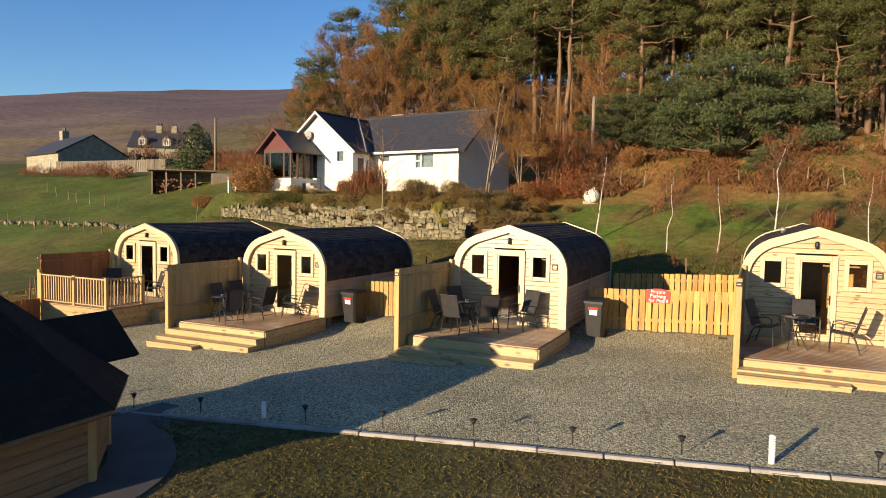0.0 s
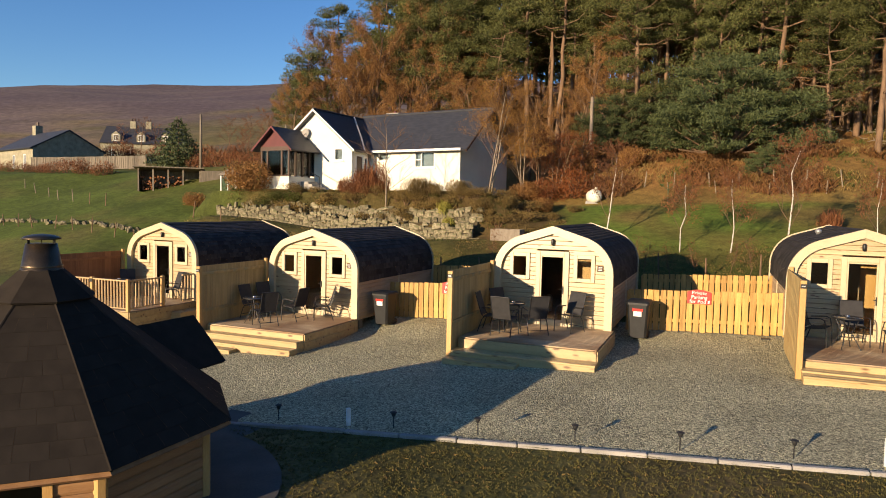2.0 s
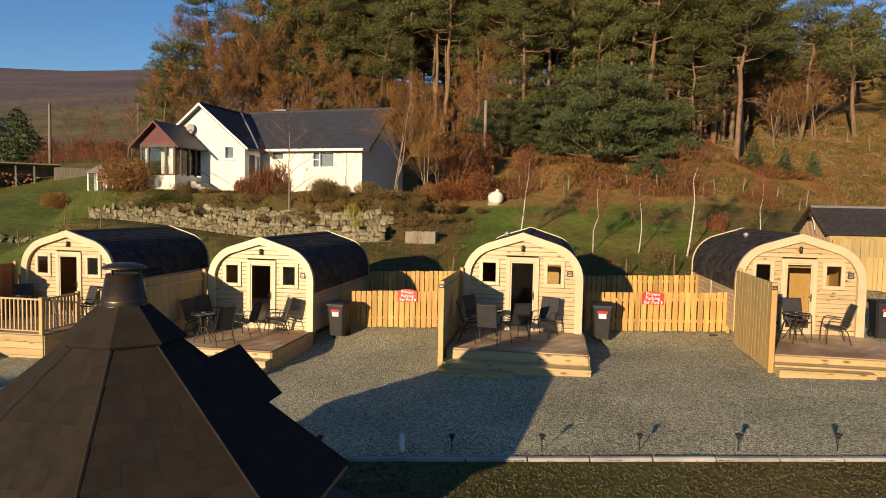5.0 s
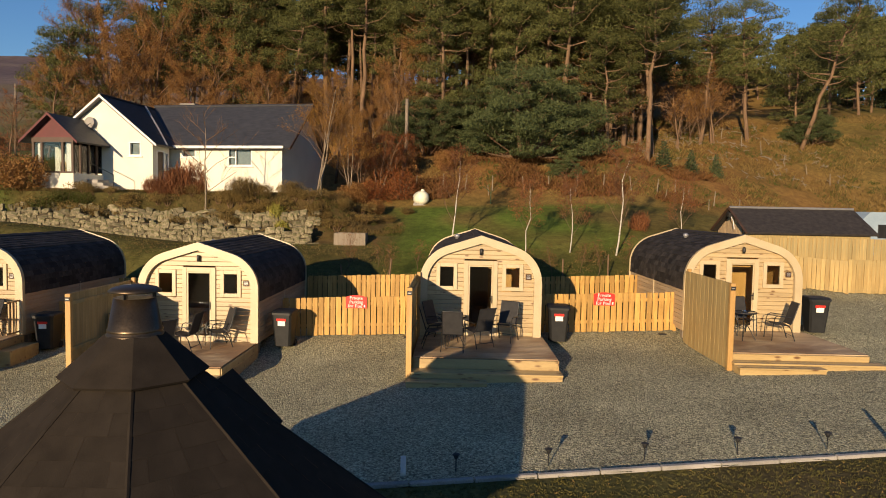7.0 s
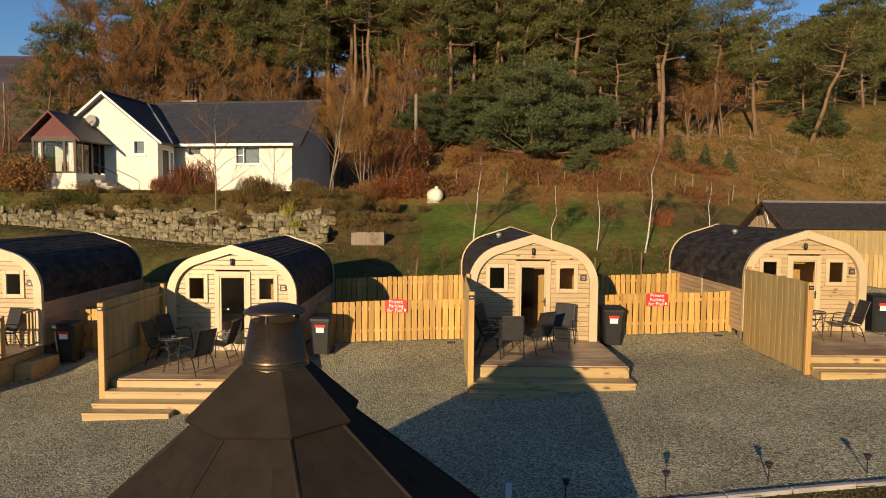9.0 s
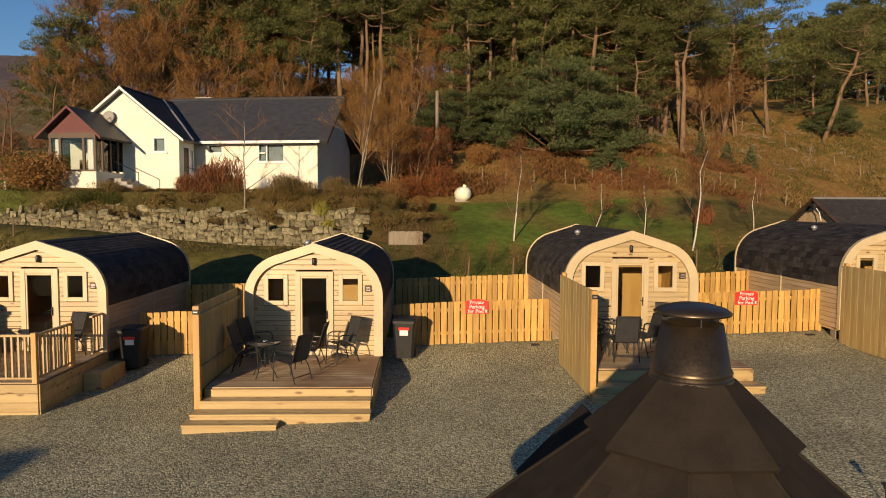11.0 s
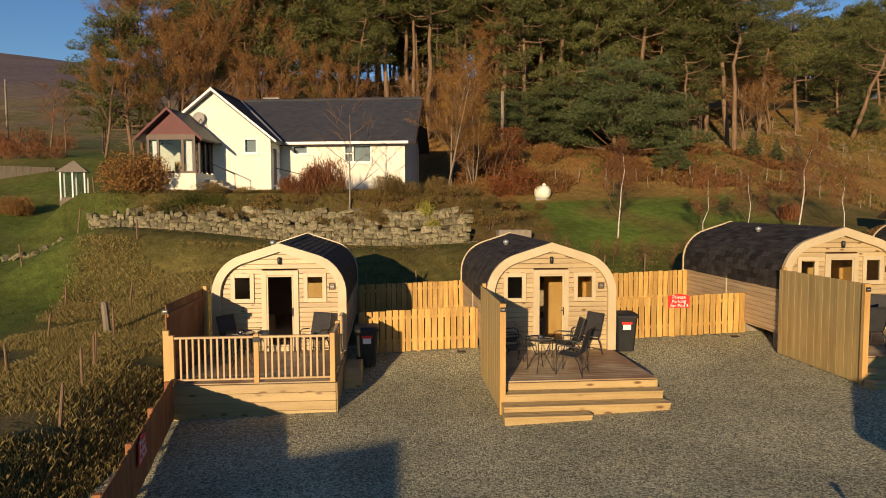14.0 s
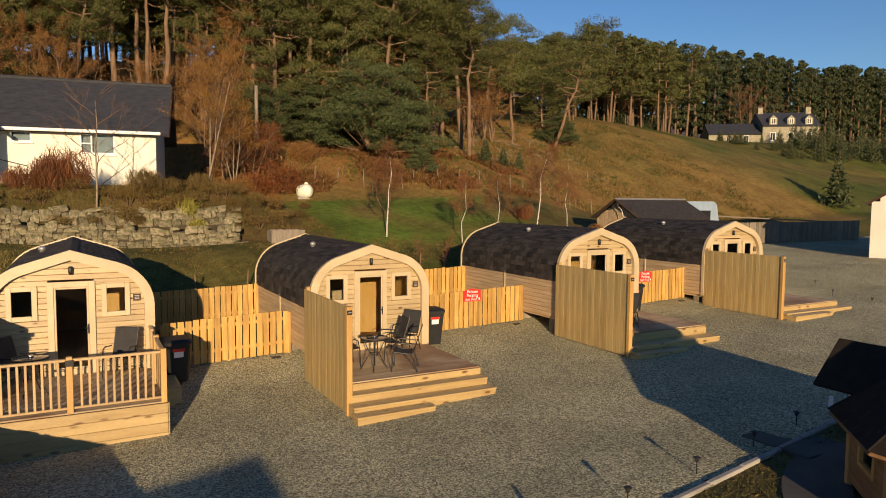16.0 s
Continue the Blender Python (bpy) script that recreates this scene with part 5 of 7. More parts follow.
# the long wing stands slightly askew: x along it to the west (negative), y into it
WING = HOUSE.inverted() @ Matrix.Translation((-3.11, 20.05, -0.42)) @ Matrix.Rotation(radians(-9.5), 4, "Z")
WL, HD, VERGE = 7.0, 3.1, 0.6
wy = 21.2
RG = 10.3
gmid = (gx0 + gx1) / 2
eg = 7.85
WE = 7.85
kg = (RG - 0.12 - eg) / (gx1 - gmid)
W_G, W_S, W_B = (-11.03, 7.02, -10.33, 7.79), (-6.15, 7.12, -5.27, 7.62), (-3.3, 6.64, -1.8, 7.62)
part("gable_wall", panel(Sheet(), gx0, gx1, H0 - 0.6, lambda x: RG - 0.12 - kg * abs(x - gmid), [W_G], 0.3, gmid), HARL, house, "white harled gable wall", m=Matrix.Translation((0, gy0, 0)))
part("gable_side_wall", Sheet().box(gx0, gy0 + 0.301, H0 - 0.6, gx0 + 0.3, 31.5, eg), HARL, house)
D_S, W_N = (0.4, 5.35, 1.2, 7.4), (1.3, 6.0, 1.65, 7.3)
part("return_wall", panel(Sheet(), 0.301, wy - gy0 + 0.1, H0 - 0.6, lambda x: eg, [D_S, W_N], 0.3), HARL, house, m=face_frame((gx1 - 0.001, gy0, 0), (0, 1, 0)))
part("rear_gable_wall", panel(Sheet(), gx0, gx1, H0 - 0.6, lambda x: RG - 0.12 - kg * abs(x - gmid), [], 0.3, gmid), HARL, house, m=Matrix.Translation((0, 31.2, 0)))
part("wing_wall", panel(Sheet(), -WL, 0, H0 - 0.6, lambda x: WE, [W_S, W_B], 0.3), HARL, house, "white harled wall of the long wing", m=WING)
part("end_gable_wall", Sheet().prism([(0.301, H0 - 0.6), (2 * HD, H0 - 0.6), (2 * HD, WE), (HD, rz - 0.12), (0.301, WE + 0.12)], -0.3, 0.0, "x"), HARL, house, "grey-white end gable in shade", m=WING)
part("rear_wall", Sheet().box(-WL, 2 * HD - 0.3, H0 - 0.6, -0.301, 2 * HD - 0.001, WE), HARL, house, m=WING)
part("house_floor", Sheet().box(gx0 + 0.3, gy0 + 0.31, H0 - 0.1, gx1 - 0.31, 31.1, H0 + 0.35), BROWN, house)
part("wing_floor", Sheet().box(-WL, 0.31, H0 - 0.1, -0.31, 2 * HD - 0.31, H0 + 0.35), BROWN, house, m=WING)
s = Sheet()
k = (RG - eg) / (gx1 - gmid)
slab_roof(s, (gmid, gy0 - 0.3, RG), (gmid, 31.6, RG), (gx1 + 0.35, 31.6, eg - 0.35 * k + 0.1), (gx1 + 0.35, gy0 - 0.3, eg - 0.35 * k + 0.1))
part("roof", s, SLATE, house, "dark slate roof")
s = Sheet()
slab_roof(s, (gmid, gy0 - 0.3, RG), (gmid, 31.6, RG), (gx0 - 0.35, 31.6, eg - 0.35 * k + 0.1), (gx0 - 0.35, gy0 - 0.3, eg - 0.35 * k + 0.1))
part("roof", s, SLATE, house)
kw = (rz - WE) / HD
WX = -9.95  # where the wing's ridge dies into the ridge of the gabled block
s = Sheet()
slab_roof(s, (WX, HD, rz), (VERGE, HD, rz), (VERGE, -0.35, WE - 0.35 * kw + 0.1), (-WL - 0.3, -0.35, WE - 0.35 * kw + 0.1))
part("roof", s, SLATE, house, "long dark slate roof slope", m=WING)
s = Sheet()
slab_roof(s, (WX, HD, rz), (VERGE, HD, rz), (VERGE, 2 * HD + 0.35, WE - 0.35 * kw + 0.1), (-WL, 2 * HD + 0.35, WE - 0.35 * kw + 0.1))
part("roof", s, SLATE, house, m=WING)
part("verge_board", Sheet().tube([(VERGE, -0.35, WE - 0.35 * kw + 0.02), (VERGE, HD, rz - 0.08), (VERGE, 2 * HD + 0.35, WE - 0.35 * kw + 0.02)], 0.07, 4), BROWN, house, m=WING)
part("valley_strip", Sheet().tube([(-12.45, 23.6, 10.3), (-10.5, 21.75, 8.67), (-9.35, 20.55, 7.70)], 0.07, 4), GREYM, house, "pale lead valley")
part("ridge_tiles", Sheet().tube([(gmid, gy0 - 0.3, RG + 0.02), (gmid, 31.6, RG + 0.02)], 0.08, 6), SLATE, house)
part("ridge_tiles", Sheet().tube([(WX, HD, rz + 0.02), (VERGE, HD, rz + 0.02)], 0.08, 6), SLATE, house, m=WING)
part("gutter", Sheet().box(-WL + 0.25, -0.45, WE - 0.25, VERGE - 0.35, -0.33, WE - 0.1, c=0.02), WHITE, house, "white gutter and fascia", m=WING)
for side in (-1, 1):
    s = Sheet()
    a, b = Vector((gmid, gy0 - 0.34, RG + 0.02)), Vector((gmid + side * (gx1 - gmid + 0.38), gy0 - 0.34, eg - 0.35 * k + 0.1))
    dn = Vector((0, 0, -0.13))
    q = [a, b, b + dn, a + dn] + [p + Vector((0, 0.06, 0)) for p in (a, b, b + dn, a + dn)]
    part("bargeboard", s.add(q, [(0, 1, 2, 3), (7, 6, 5, 4), (0, 4, 5, 1), (1, 5, 6, 2), (2, 6, 7, 3), (3, 7, 4, 0)]), WHITE, house)
chim = part("chimney", Sheet().box(-12.2, 27.4, 9.3, -11.3, 28.1, 11.0, c=0.03), HARL, house, "white chimney stack")
part("chimney_cope", Sheet().box(-12.28, 27.32, 11.0, -11.22, 28.18, 11.09, c=0.02), CONC, chim)
part("chimney_pot", Sheet().lathe([(0.12, 11.09), (0.1, 11.25)], 12, Matrix.Translation((-11.75, 27.75, 0))), PLUM, chim)
house_window(house, face_frame((W_G[0], gy0 + 0.02, W_G[1]), (1, 0, 0)), 0.70, 0.77, (), curtain=True)
house_window(house, WING @ Matrix.Translation((W_S[0], 0.02, W_S[1])), 0.88, 0.5, (), curtain=True)
bigwin = house_window(house, WING @ Matrix.Translation((W_B[0], 0.02, W_B[1])), 1.5, 0.98, (0.33,), curtain=True)
part("transom", Sheet().box(0.07, -0.03, 0.46, 0.465, 0.09, 0.52), WHITE, bigwin)
# door, narrow window and steps in the return wall
dm = face_frame((gx1 - 0.02, gy0 + 0.4, 5.35), (0, 1, 0))
hd = part("house_door", ring_frame(Sheet(), 0, 0, 0.8, 2.05, 0.08, -0.03, 0.1), WHITE, house, "glazed side door", m=dm)
part("door_leaf", Sheet().box(0.08, 0.02, 0.05, 0.72, 0.06, 1.97), BROWN, hd)
house_window(house, face_frame((gx1 - 0.02, gy0 + 1.3, 6.0), (0, 1, 0)), 0.35, 1.3, ())
for i in range(3):
    part("doorstep", Sheet().box(gx1 + 0.01, gy0 + 0.5, H0 - 0.3, gx1 + 1.5 - 0.35 * i, gy0 + 1.5, H0 + 0.12 * (i + 1) - 0.01 * i, c=0.02), CONC, house)
part("handrail", Sheet().tube([(gx1 + 1.5, gy0 + 0.5, H0), (gx1 + 1.5, gy0 + 0.5, H0 + 0.95), (gx1 + 0.1, gy0 + 0.5, H0 + 1.3)], 0.025), BLACKM, house)
# satellite dish
dish = part("satellite_dish", Sheet().lathe([(0.33, 0.0), (0.24, 0.035), (0.1, 0.06), (0.0, 0.065)], 20, pose(-13.25, gy0 - 0.2, 8.8, 82, 0, -8), closed=False), CONC, house, "grey satellite dish", True)
part("dish_arm", Sheet().tube([(-13.1, gy0, 8.7), (-13.1, gy0 - 0.3, 8.75), (-13.05, gy0 - 0.75, 8.5)], 0.02), BLACKM, dish)
# porch
px0, px1, py0, pa, pe = -15.1, -12.35, 17.1, 8.98, 7.75
pm = (px0 + px1) / 2
part("porch_base", Sheet().box(px0 + 0.2, py0, H0 - 0.6, px1 - 0.2, gy0 - 0.005, 5.92, c=0.02), HARL, house, "white base of the porch")
porch = part("porch_frame", Sheet().box(px0 + 0.2, py0 + 0.02, 7.5, px1 - 0.2, py0 + 0.14, 7.75).box(px1 - 0.34, py0 + 0.14, 7.5, px1 - 0.2, gy0 - 0.01, 7.75).box(px0 + 0.2, py0 + 0.14, 7.5, px0 + 0.34, gy0 - 0.01, 7.75), BROWN, house, "dark brown glazed porch frame")
for x in (px0 + 0.27, px0 + 0.75, pm + 0.55, px1 - 0.27):
    part("porch_post", Sheet().box(x - 0.06, py0 + 0.03, 5.92, x + 0.06, py0 + 0.13, 7.5), BROWN, porch)
for y in (17.7, 18.35, 19.0):
    part("porch_post", Sheet().box(px1 - 0.33, y, 5.92, px1 - 0.21, y + 0.12, 7.5), BROWN, porch)
part("porch_sill", Sheet().box(px0 + 0.15, py0 - 0.03, 5.92, px1 - 0.15, py0 + 0.15, 6.0), BROWN, porch)
for x0, x1 in ((px0 + 0.33, px0 + 0.69), (px0 + 0.81, pm + 0.49), (pm + 0.61, px1 - 0.33)):
    part("pane", Sheet().box(x0, py0 + 0.07, 6.0, x1, py0 + 0.08, 7.5), GLASS, porch).visible_shadow = False
part("pane", Sheet().box(px1 - 0.28, py0 + 0.14, 6.0, px1 - 0.27, gy0 - 0.01, 7.5), GLASS, porch).visible_shadow = False
for x in (px0 + 0.4, pm + 0.65):
    part("curtain", Sheet().box(x, py0 + 0.2, 6.0, x + 0.3, py0 + 0.26, 7.45, c=0.02), WHITE, porch, "pale drawn-back curtain")
part("porch_gable", Sheet().prism([(px0 + 0.1, 7.75), (px1 - 0.1, 7.75), (pm, pa - 0.1)], py0 + 0.03, py0 + 0.12), PLUM, house, "plum-coloured boarded gable")
for side in (-1, 1):
    s = Sheet()
    e = pm + side * ((px1 - px0) / 2 + 0.25)
    ez = pa - (pa - pe) * ((px1 - px0) / 2 + 0.25) / ((px1 - px0) / 2)
    slab_roof(s, (pm, py0 - 0.3, pa), (pm, gy0 - 0.01, pa), (e, gy0 - 0.01, ez), (e, py0 - 0.3, ez), 0.1)
    part("porch_roof", s, SLATE, house, "grey tiled porch roof")
    a, b = Vector((pm, py0 - 0.34, pa + 0.02)), Vector((e, py0 - 0.34, ez + 0.02))
    dn = Vector((0, 0, -0.14))
    q = [a, b, b + dn, a + dn] + [p + Vector((0, 0.05, 0)) for p in (a, b, b + dn, a + dn)]
    part("porch_bargeboard", Sheet().add(q, [(0, 1, 2, 3), (7, 6, 5, 4), (0, 4, 5, 1), (1, 5, 6, 2), (2, 6, 7, 3), (3, 7, 4, 0)]), PLUM, house)
for i in range(4):
    part("porch_step", Sheet().box(px1 - 0.2, 18.2, H0 - 0.4, px1 + 1.3 - 0.3 * i, 19.2, H0 + 0.16 * (i + 1), c=0.02), CONC, house)
part("handrail", Sheet().tube([(px1 + 1.3, 18.2, H0), (px1 + 1.3, 18.2, H0 + 0.9), (px1, 18.2, H0 + 1.5)], 0.025), BLACKM, house)
tbl = solid("porch_table", Sheet().box(-14.4, 17.9, 5.51, -14.0, 18.4, 6.1, c=0.02), POST, "small timber table inside the porch", "table")

# small glazed summer house beside the white house
sh = thing("summer_house", "small pale glazed summer house with a pointed roof", "summer house", pose(-20.1, 20.0, 4.3, 0, 0, 15))
for x in (-0.9, -0.05, 0.8):
    for y in (-0.8, 0.8):
        part("post", Sheet().box(x, y - 0.05, -0.1, x + 0.1, y + 0.05, 1.9), WHITE, sh)
part("roof", Sheet().add([(-1.15, -1.05, 1.9), (1.15, -1.05, 1.9), (1.15, 1.05, 1.9), (-1.15, 1.05, 1.9), (0, 0, 2.75), (0, 0, 1.9)], [(0, 1, 4), (1, 2, 4), (2, 3, 4), (3, 0, 4), (0, 1, 2, 3)]), GREYT, sh)
sh.scale = (0.64, 0.64, 0.72)
part("base", Sheet().box(-0.95, -0.85, -0.6, 0.95, 0.85, 0.12), GREYT, sh)
for x in (-0.8, 0.05):
    part("pane", Sheet().box(x, -0.8, 0.12, x + 0.75, -0.79, 1.9), GLASS, sh)


# ---------------------------------------------------------------- stone walls
def stone_mesh(seed):
    """A rough field stone: the hull of uneven points on a rounded block, one unit across."""
    g = random.Random(seed)
    bm = bmesh.new()
    for sx in (-1, 1):
        for sy in (-1, 1):
            for sz in (-1, 1):
                for k in range(2):
                    p = Vector((sx * g.uniform(0.3, 1), sy * g.uniform(0.3, 1), sz * g.uniform(0.3, 1)))
                    q = (abs(p.x) ** 3.5 + abs(p.y) ** 3.5 + abs(p.z) ** 3.5) ** (1 / 3.5)
                    bm.verts.new(p * (0.52 * g.uniform(0.88, 1.05) / q))
    res = bmesh.ops.convex_hull(bm, input=list(bm.verts))
    bmesh.ops.delete(bm, geom=list({e for e in res["geom_interior"] + res["geom_unused"] if isinstance(e, bmesh.types.BMVert)}), context="VERTS")
    bmesh.ops.recalc_face_normals(bm, faces=bm.faces)
    me = bpy.data.meshes.new("stone")
    bm.to_mesh(me)
    bm.free()
    me.materials.append(STONE)
    return me


STONES = [stone_mesh(i) for i in range(14)]


def wall_line(x):
    """The retaining wall below the house: its face, from its curved west end to the east."""
    bend = max(0.0, -15.5 - x)
    return 14.75 + 0.16 * bend * bend - 0.02 * (x + 8)


def stone_wall(name, label, x0, x1, y_at, low, high, thick, piece, seed):
    g = random.Random(seed)
    w = thing(name, label, "stone wall", kind="structure")
    core = Sheet()
    n = int((x1 - x0) / 0.8)
    for i in range(n):
        a, b = x0 + (x1 - x0) * i / n, x0 + (x1 - x0) * (i + 1) / n
        core.add([(x, y_at(x) + t, z) for x in (a, b) for t in (0.07, thick) for z in (low(x) - 0.5, high(x) - 0.12)],
                 [(0, 1, 3, 2), (4, 6, 7, 5), (0, 4, 5, 1), (2, 3, 7, 6), (0, 2, 6, 4), (1, 5, 7, 3)])
    part("wall_core", core, SOIL, w, "dark earth packed between the stones")
    z = -0.05
    tall = max(high(x0 + (x1 - x0) * t / 10) - low(x0 + (x1 - x0) * t / 10) for t in range(11))
    while z < tall:
        h = g.uniform(0.75, 1.15) * piece * 0.6
        x = x0 + g.uniform(0, 0.3)
        while x < x1:
            l = piece * g.choice((0.45, 0.6, 0.8, 0.9, 1.1, 1.5)) * g.uniform(0.85, 1.15)
            hh = h * g.uniform(0.7, 1.7)
            base = low(x) + z + g.uniform(-0.3, 0.3) * h
            if base < high(x) - 0.4 * hh + g.uniform(-0.06, 0.06):
                slope = math.degrees(math.atan((y_at(x + 0.3) - y_at(x - 0.3)) / 0.6))
                part("stone", g.choice(STONES), STONE, w, m=Matrix.LocRotScale((x + l / 2, y_at(x + l / 2) + g.uniform(0.10, 0.14), base + hh / 2), Euler((g.uniform(-0.15, 0.15), g.uniform(-0.22, 0.22), radians(slope) + g.uniform(-0.2, 0.2))), (l * 1.22, 0.24, hh * 1.2)))
            x += l
        z += h
    return w


stone_wall("stone_wall_lower", "dry-stone retaining wall of pale rubble below the garden", -19.0, -0.4, wall_line,
           lambda x: ground_z(x, wall_line(x) - 0.5) - 0.05, lambda x: 2.95 + SLOPE * x + 1.2 * smooth_step(-2, -16, x), 0.6, 0.34, 21)
stone_wall("stone_wall_upper", "upper course of rough boulders in the garden bank", -16.2, -0.3, lambda x: wall_line(x) + 0.85,
           lambda x: 3.05 + SLOPE * x + 0.95 * smooth_step(-2, -16, x), lambda x: 3.75 + SLOPE * x + 0.6 * smooth_step(-2, -16, x), 0.7, 0.44, 22)
# low tumbled dyke across the field
dyke = thing("field_dyke", "low tumbled stone dyke across the field", "stone wall", kind="structure")
g = random.Random(31)
for i in range(150):
    x = -46 + 0.2 * i
    if x < -17.5:
        y = 13.2 - 0.06 * (x + 18) + g.uniform(-0.3, 0.3)
        l = g.uniform(0.18, 0.42)
        part("stone", g.choice(STONES), STONE, dyke, m=Matrix.LocRotScale((x, y, ground_z(x, y) + 0.08), Euler((g.uniform(0, 3), g.uniform(0, 3), g.uniform(0, 3))), (l, l * 0.8, l * 0.6)))


# ---------------------------------------------------------------- garden and field things
tank = thing("gas_tank", "pale cream gas tank on its end in the garden", "gas tank", pose(4.58, 21.3, ground_z(4.58, 21.3) - 0.1, 0, 12, 0))
tank.scale = (0.86, 0.86, 0.86)
part("shell", Sheet().lathe([(0.0, -0.55), (0.26, -0.5), (0.42, -0.36), (0.46, -0.15), (0.46, 0.15), (0.42, 0.36), (0.26, 0.5), (0.0, 0.55)], 20, pose(0, 0, 0.5, 80, 0, 35), closed=False), TANKM, tank, smooth=True)
part("valve_hood", Sheet().lathe([(0.12, 0.9), (0.12, 1.06), (0.08, 1.1)], 12), TANKM, tank)
part("cradle", Sheet().box(-0.4, -0.3, -0.1, 0.4, 0.3, 0.1), CONC, tank)
tr = thing("planter_box", "old grey timber planter box", "planter", pose(0.95, 13.9, ground_z(1.7, 13.9) - 0.02))
for a in ((0, 0, 1.5, 0.06), (0, 0.8, 1.5, 0.86), (0, 0.06, 0.06, 0.8), (1.44, 0.06, 1.5, 0.8), (0.72, 0.06, 0.78, 0.8)):
    part("plank", Sheet().box(a[0], a[1], 0.0, a[2], a[3], 0.6, c=0.01), GREYT, tr)


def make_pole(x, y, h, label, material=GREYT):
    z = ground_z(x, y)
    p = thing("telegraph_pole", label, "pole", pose(x, y, z), "poles")
    part("shaft", Sheet().lathe([(0.13, -0.3), (0.1, h)], 10), material, p, smooth=True)
    part("insulator", Sheet().tube([(-0.25, 0, h - 0.35), (0.25, 0, h - 0.35)], 0.03), BLACKM, p)
    return p


make_pole(3.35, 27.0, 11.2 - ground_z(3.35, 27.0), "tall pale telegraph pole beside the wood", GREYBARK)
make_pole(-32.5, 30.5, 11.76 - ground_z(-32.5, 30.5), "tall grey telegraph pole by the field")
make_pole(-46, 62, 7, "far telegraph pole on the moor edge")


drier = thing("rotary_drier", "folded green rotary clothes drier on the lawn", "clothes drier", pose(8.7, 21.1, ground_z(8.7, 21.1)))
part("pole", Sheet().lathe([(0.025, -0.1), (0.022, 0.95)], 8), GREENP, drier)
for i in range(4):
    a = math.pi / 4 + i * math.pi / 2
    part("arm", Sheet().tube([(0.02 * math.cos(a), 0.02 * math.sin(a), 0.65), (0.55 * math.cos(a), 0.55 * math.sin(a), 0.98)], 0.012, 5), GREENP, drier)


def make_post(m, material, label):
    return solid("fence_stake", Sheet().lathe([(0.034, -0.2), (0.03, 0.85), (0.012, 0.88)], 7), material, label, "fence stake", m, "wire fence stakes")


st0 = make_post(pose(-9.4, -6.5, ground_z(-9.4, -6.5)), BARK, "leaning dark round fence stake on the bank")
st1 = make_post(pose(20.0, 23.4, ground_z(20.0, 23.4)), GREYBARK, "pale round fence stake on the slope")
g = random.Random(77)


def stakes(x0, y0, x1, y1, n, scale=1.0):
    for i in range(n):
        t = i / max(1, n - 1)
        x, y = x0 + (x1 - x0) * t + g.uniform(-0.15, 0.15), y0 + (y1 - y0) * t + g.uniform(-0.15, 0.15)
        ob = copy_thing(st1 if y > 19 else st0, pose(x, y, ground_z(x, y), g.uniform(-7, 7), g.uniform(-7, 7), g.uniform(0, 90)))
        ob.scale = (scale, scale, scale * g.uniform(0.85, 1.15))


stakes(-9.9, -3.6, -11.0, 0.8, 3, 0.9)
stakes(-11.0, 0.8, -14.0, 12.0, 4)
stakes(-13.0, 0.5, -18.0, 17.0, 5)
stakes(-44, 14.5, -18.5, 11.6, 14)
stakes(-6.5, 8.6, 18, 9.2, 15)
stakes(2.5, 23.2, 40, 22.4, 24)
stakes(6, 22.2, 24, 21.6, 8, 0.7)
stakes(29, 39.5, 33.5, 31.0, 6)
stakes(-45, 22.5, -30, 18, 7)
# two thick old strainer posts on the bank
for x, y in ((-12.6, 5.2), (-9.8, 7.0)):
    solid("strainer_post", Sheet().lathe([(0.11, -0.3), (0.10, 0.95), (0.06, 1.0)], 9), GREYT, "thick weathered fence strainer post", "fence post", pose(x, y, ground_z(x, y), 3, -3, 0), "strainer posts")

# log store
ls = thing("log_store", "open-fronted weathered timber log store", "log store", pose(-30.6, 21.6, ground_z(-30, 22.5) - 0.1, 0, 0, 40))
part("back_wall", Sheet().box(0, 1.9, 0, 4.6, 2.0, 1.7), GREYT, ls)
part("side_wall", Sheet().box(4.5, 0, 0, 4.6, 1.9, 1.75), GREYT, ls)
part("side_wall", Sheet().box(0, 0, 0, 0.08, 1.9, 1.75), GREYT, ls)
for x in (0.04, 1.1, 2.2, 3.3):
    part("post", Sheet().box(x - 0.05, -0.02, 0, x + 0.05, 0.08, 1.8), GREYT, ls)
slab = Sheet()
slab_roof(slab, (-0.3, -0.4, 1.95), (4.9, -0.4, 1.95), (4.9, 2.3, 1.72), (-0.3, 2.3, 1.72), 0.08)
part("roof", slab, GREYT, ls)
g = random.Random(4)
logs = Sheet()
for i in range(90):
    x, z = g.uniform(0.2, 3.2), g.uniform(0.08, 1.2)
    logs.lathe([(0.08, 0), (0.08, 0.3)], 6, pose(x, g.uniform(0.4, 0.9), z, 90, 0, 0))
tagged(part("stacked_logs", logs, STAINED, ls, "stacked split logs"), kind="stuff")
part("shed_body", Sheet().box(4.62, -0.1, 0, 8.2, 2.2, 1.75, c=0.02), GREYT, ls, "closed plank shed end")


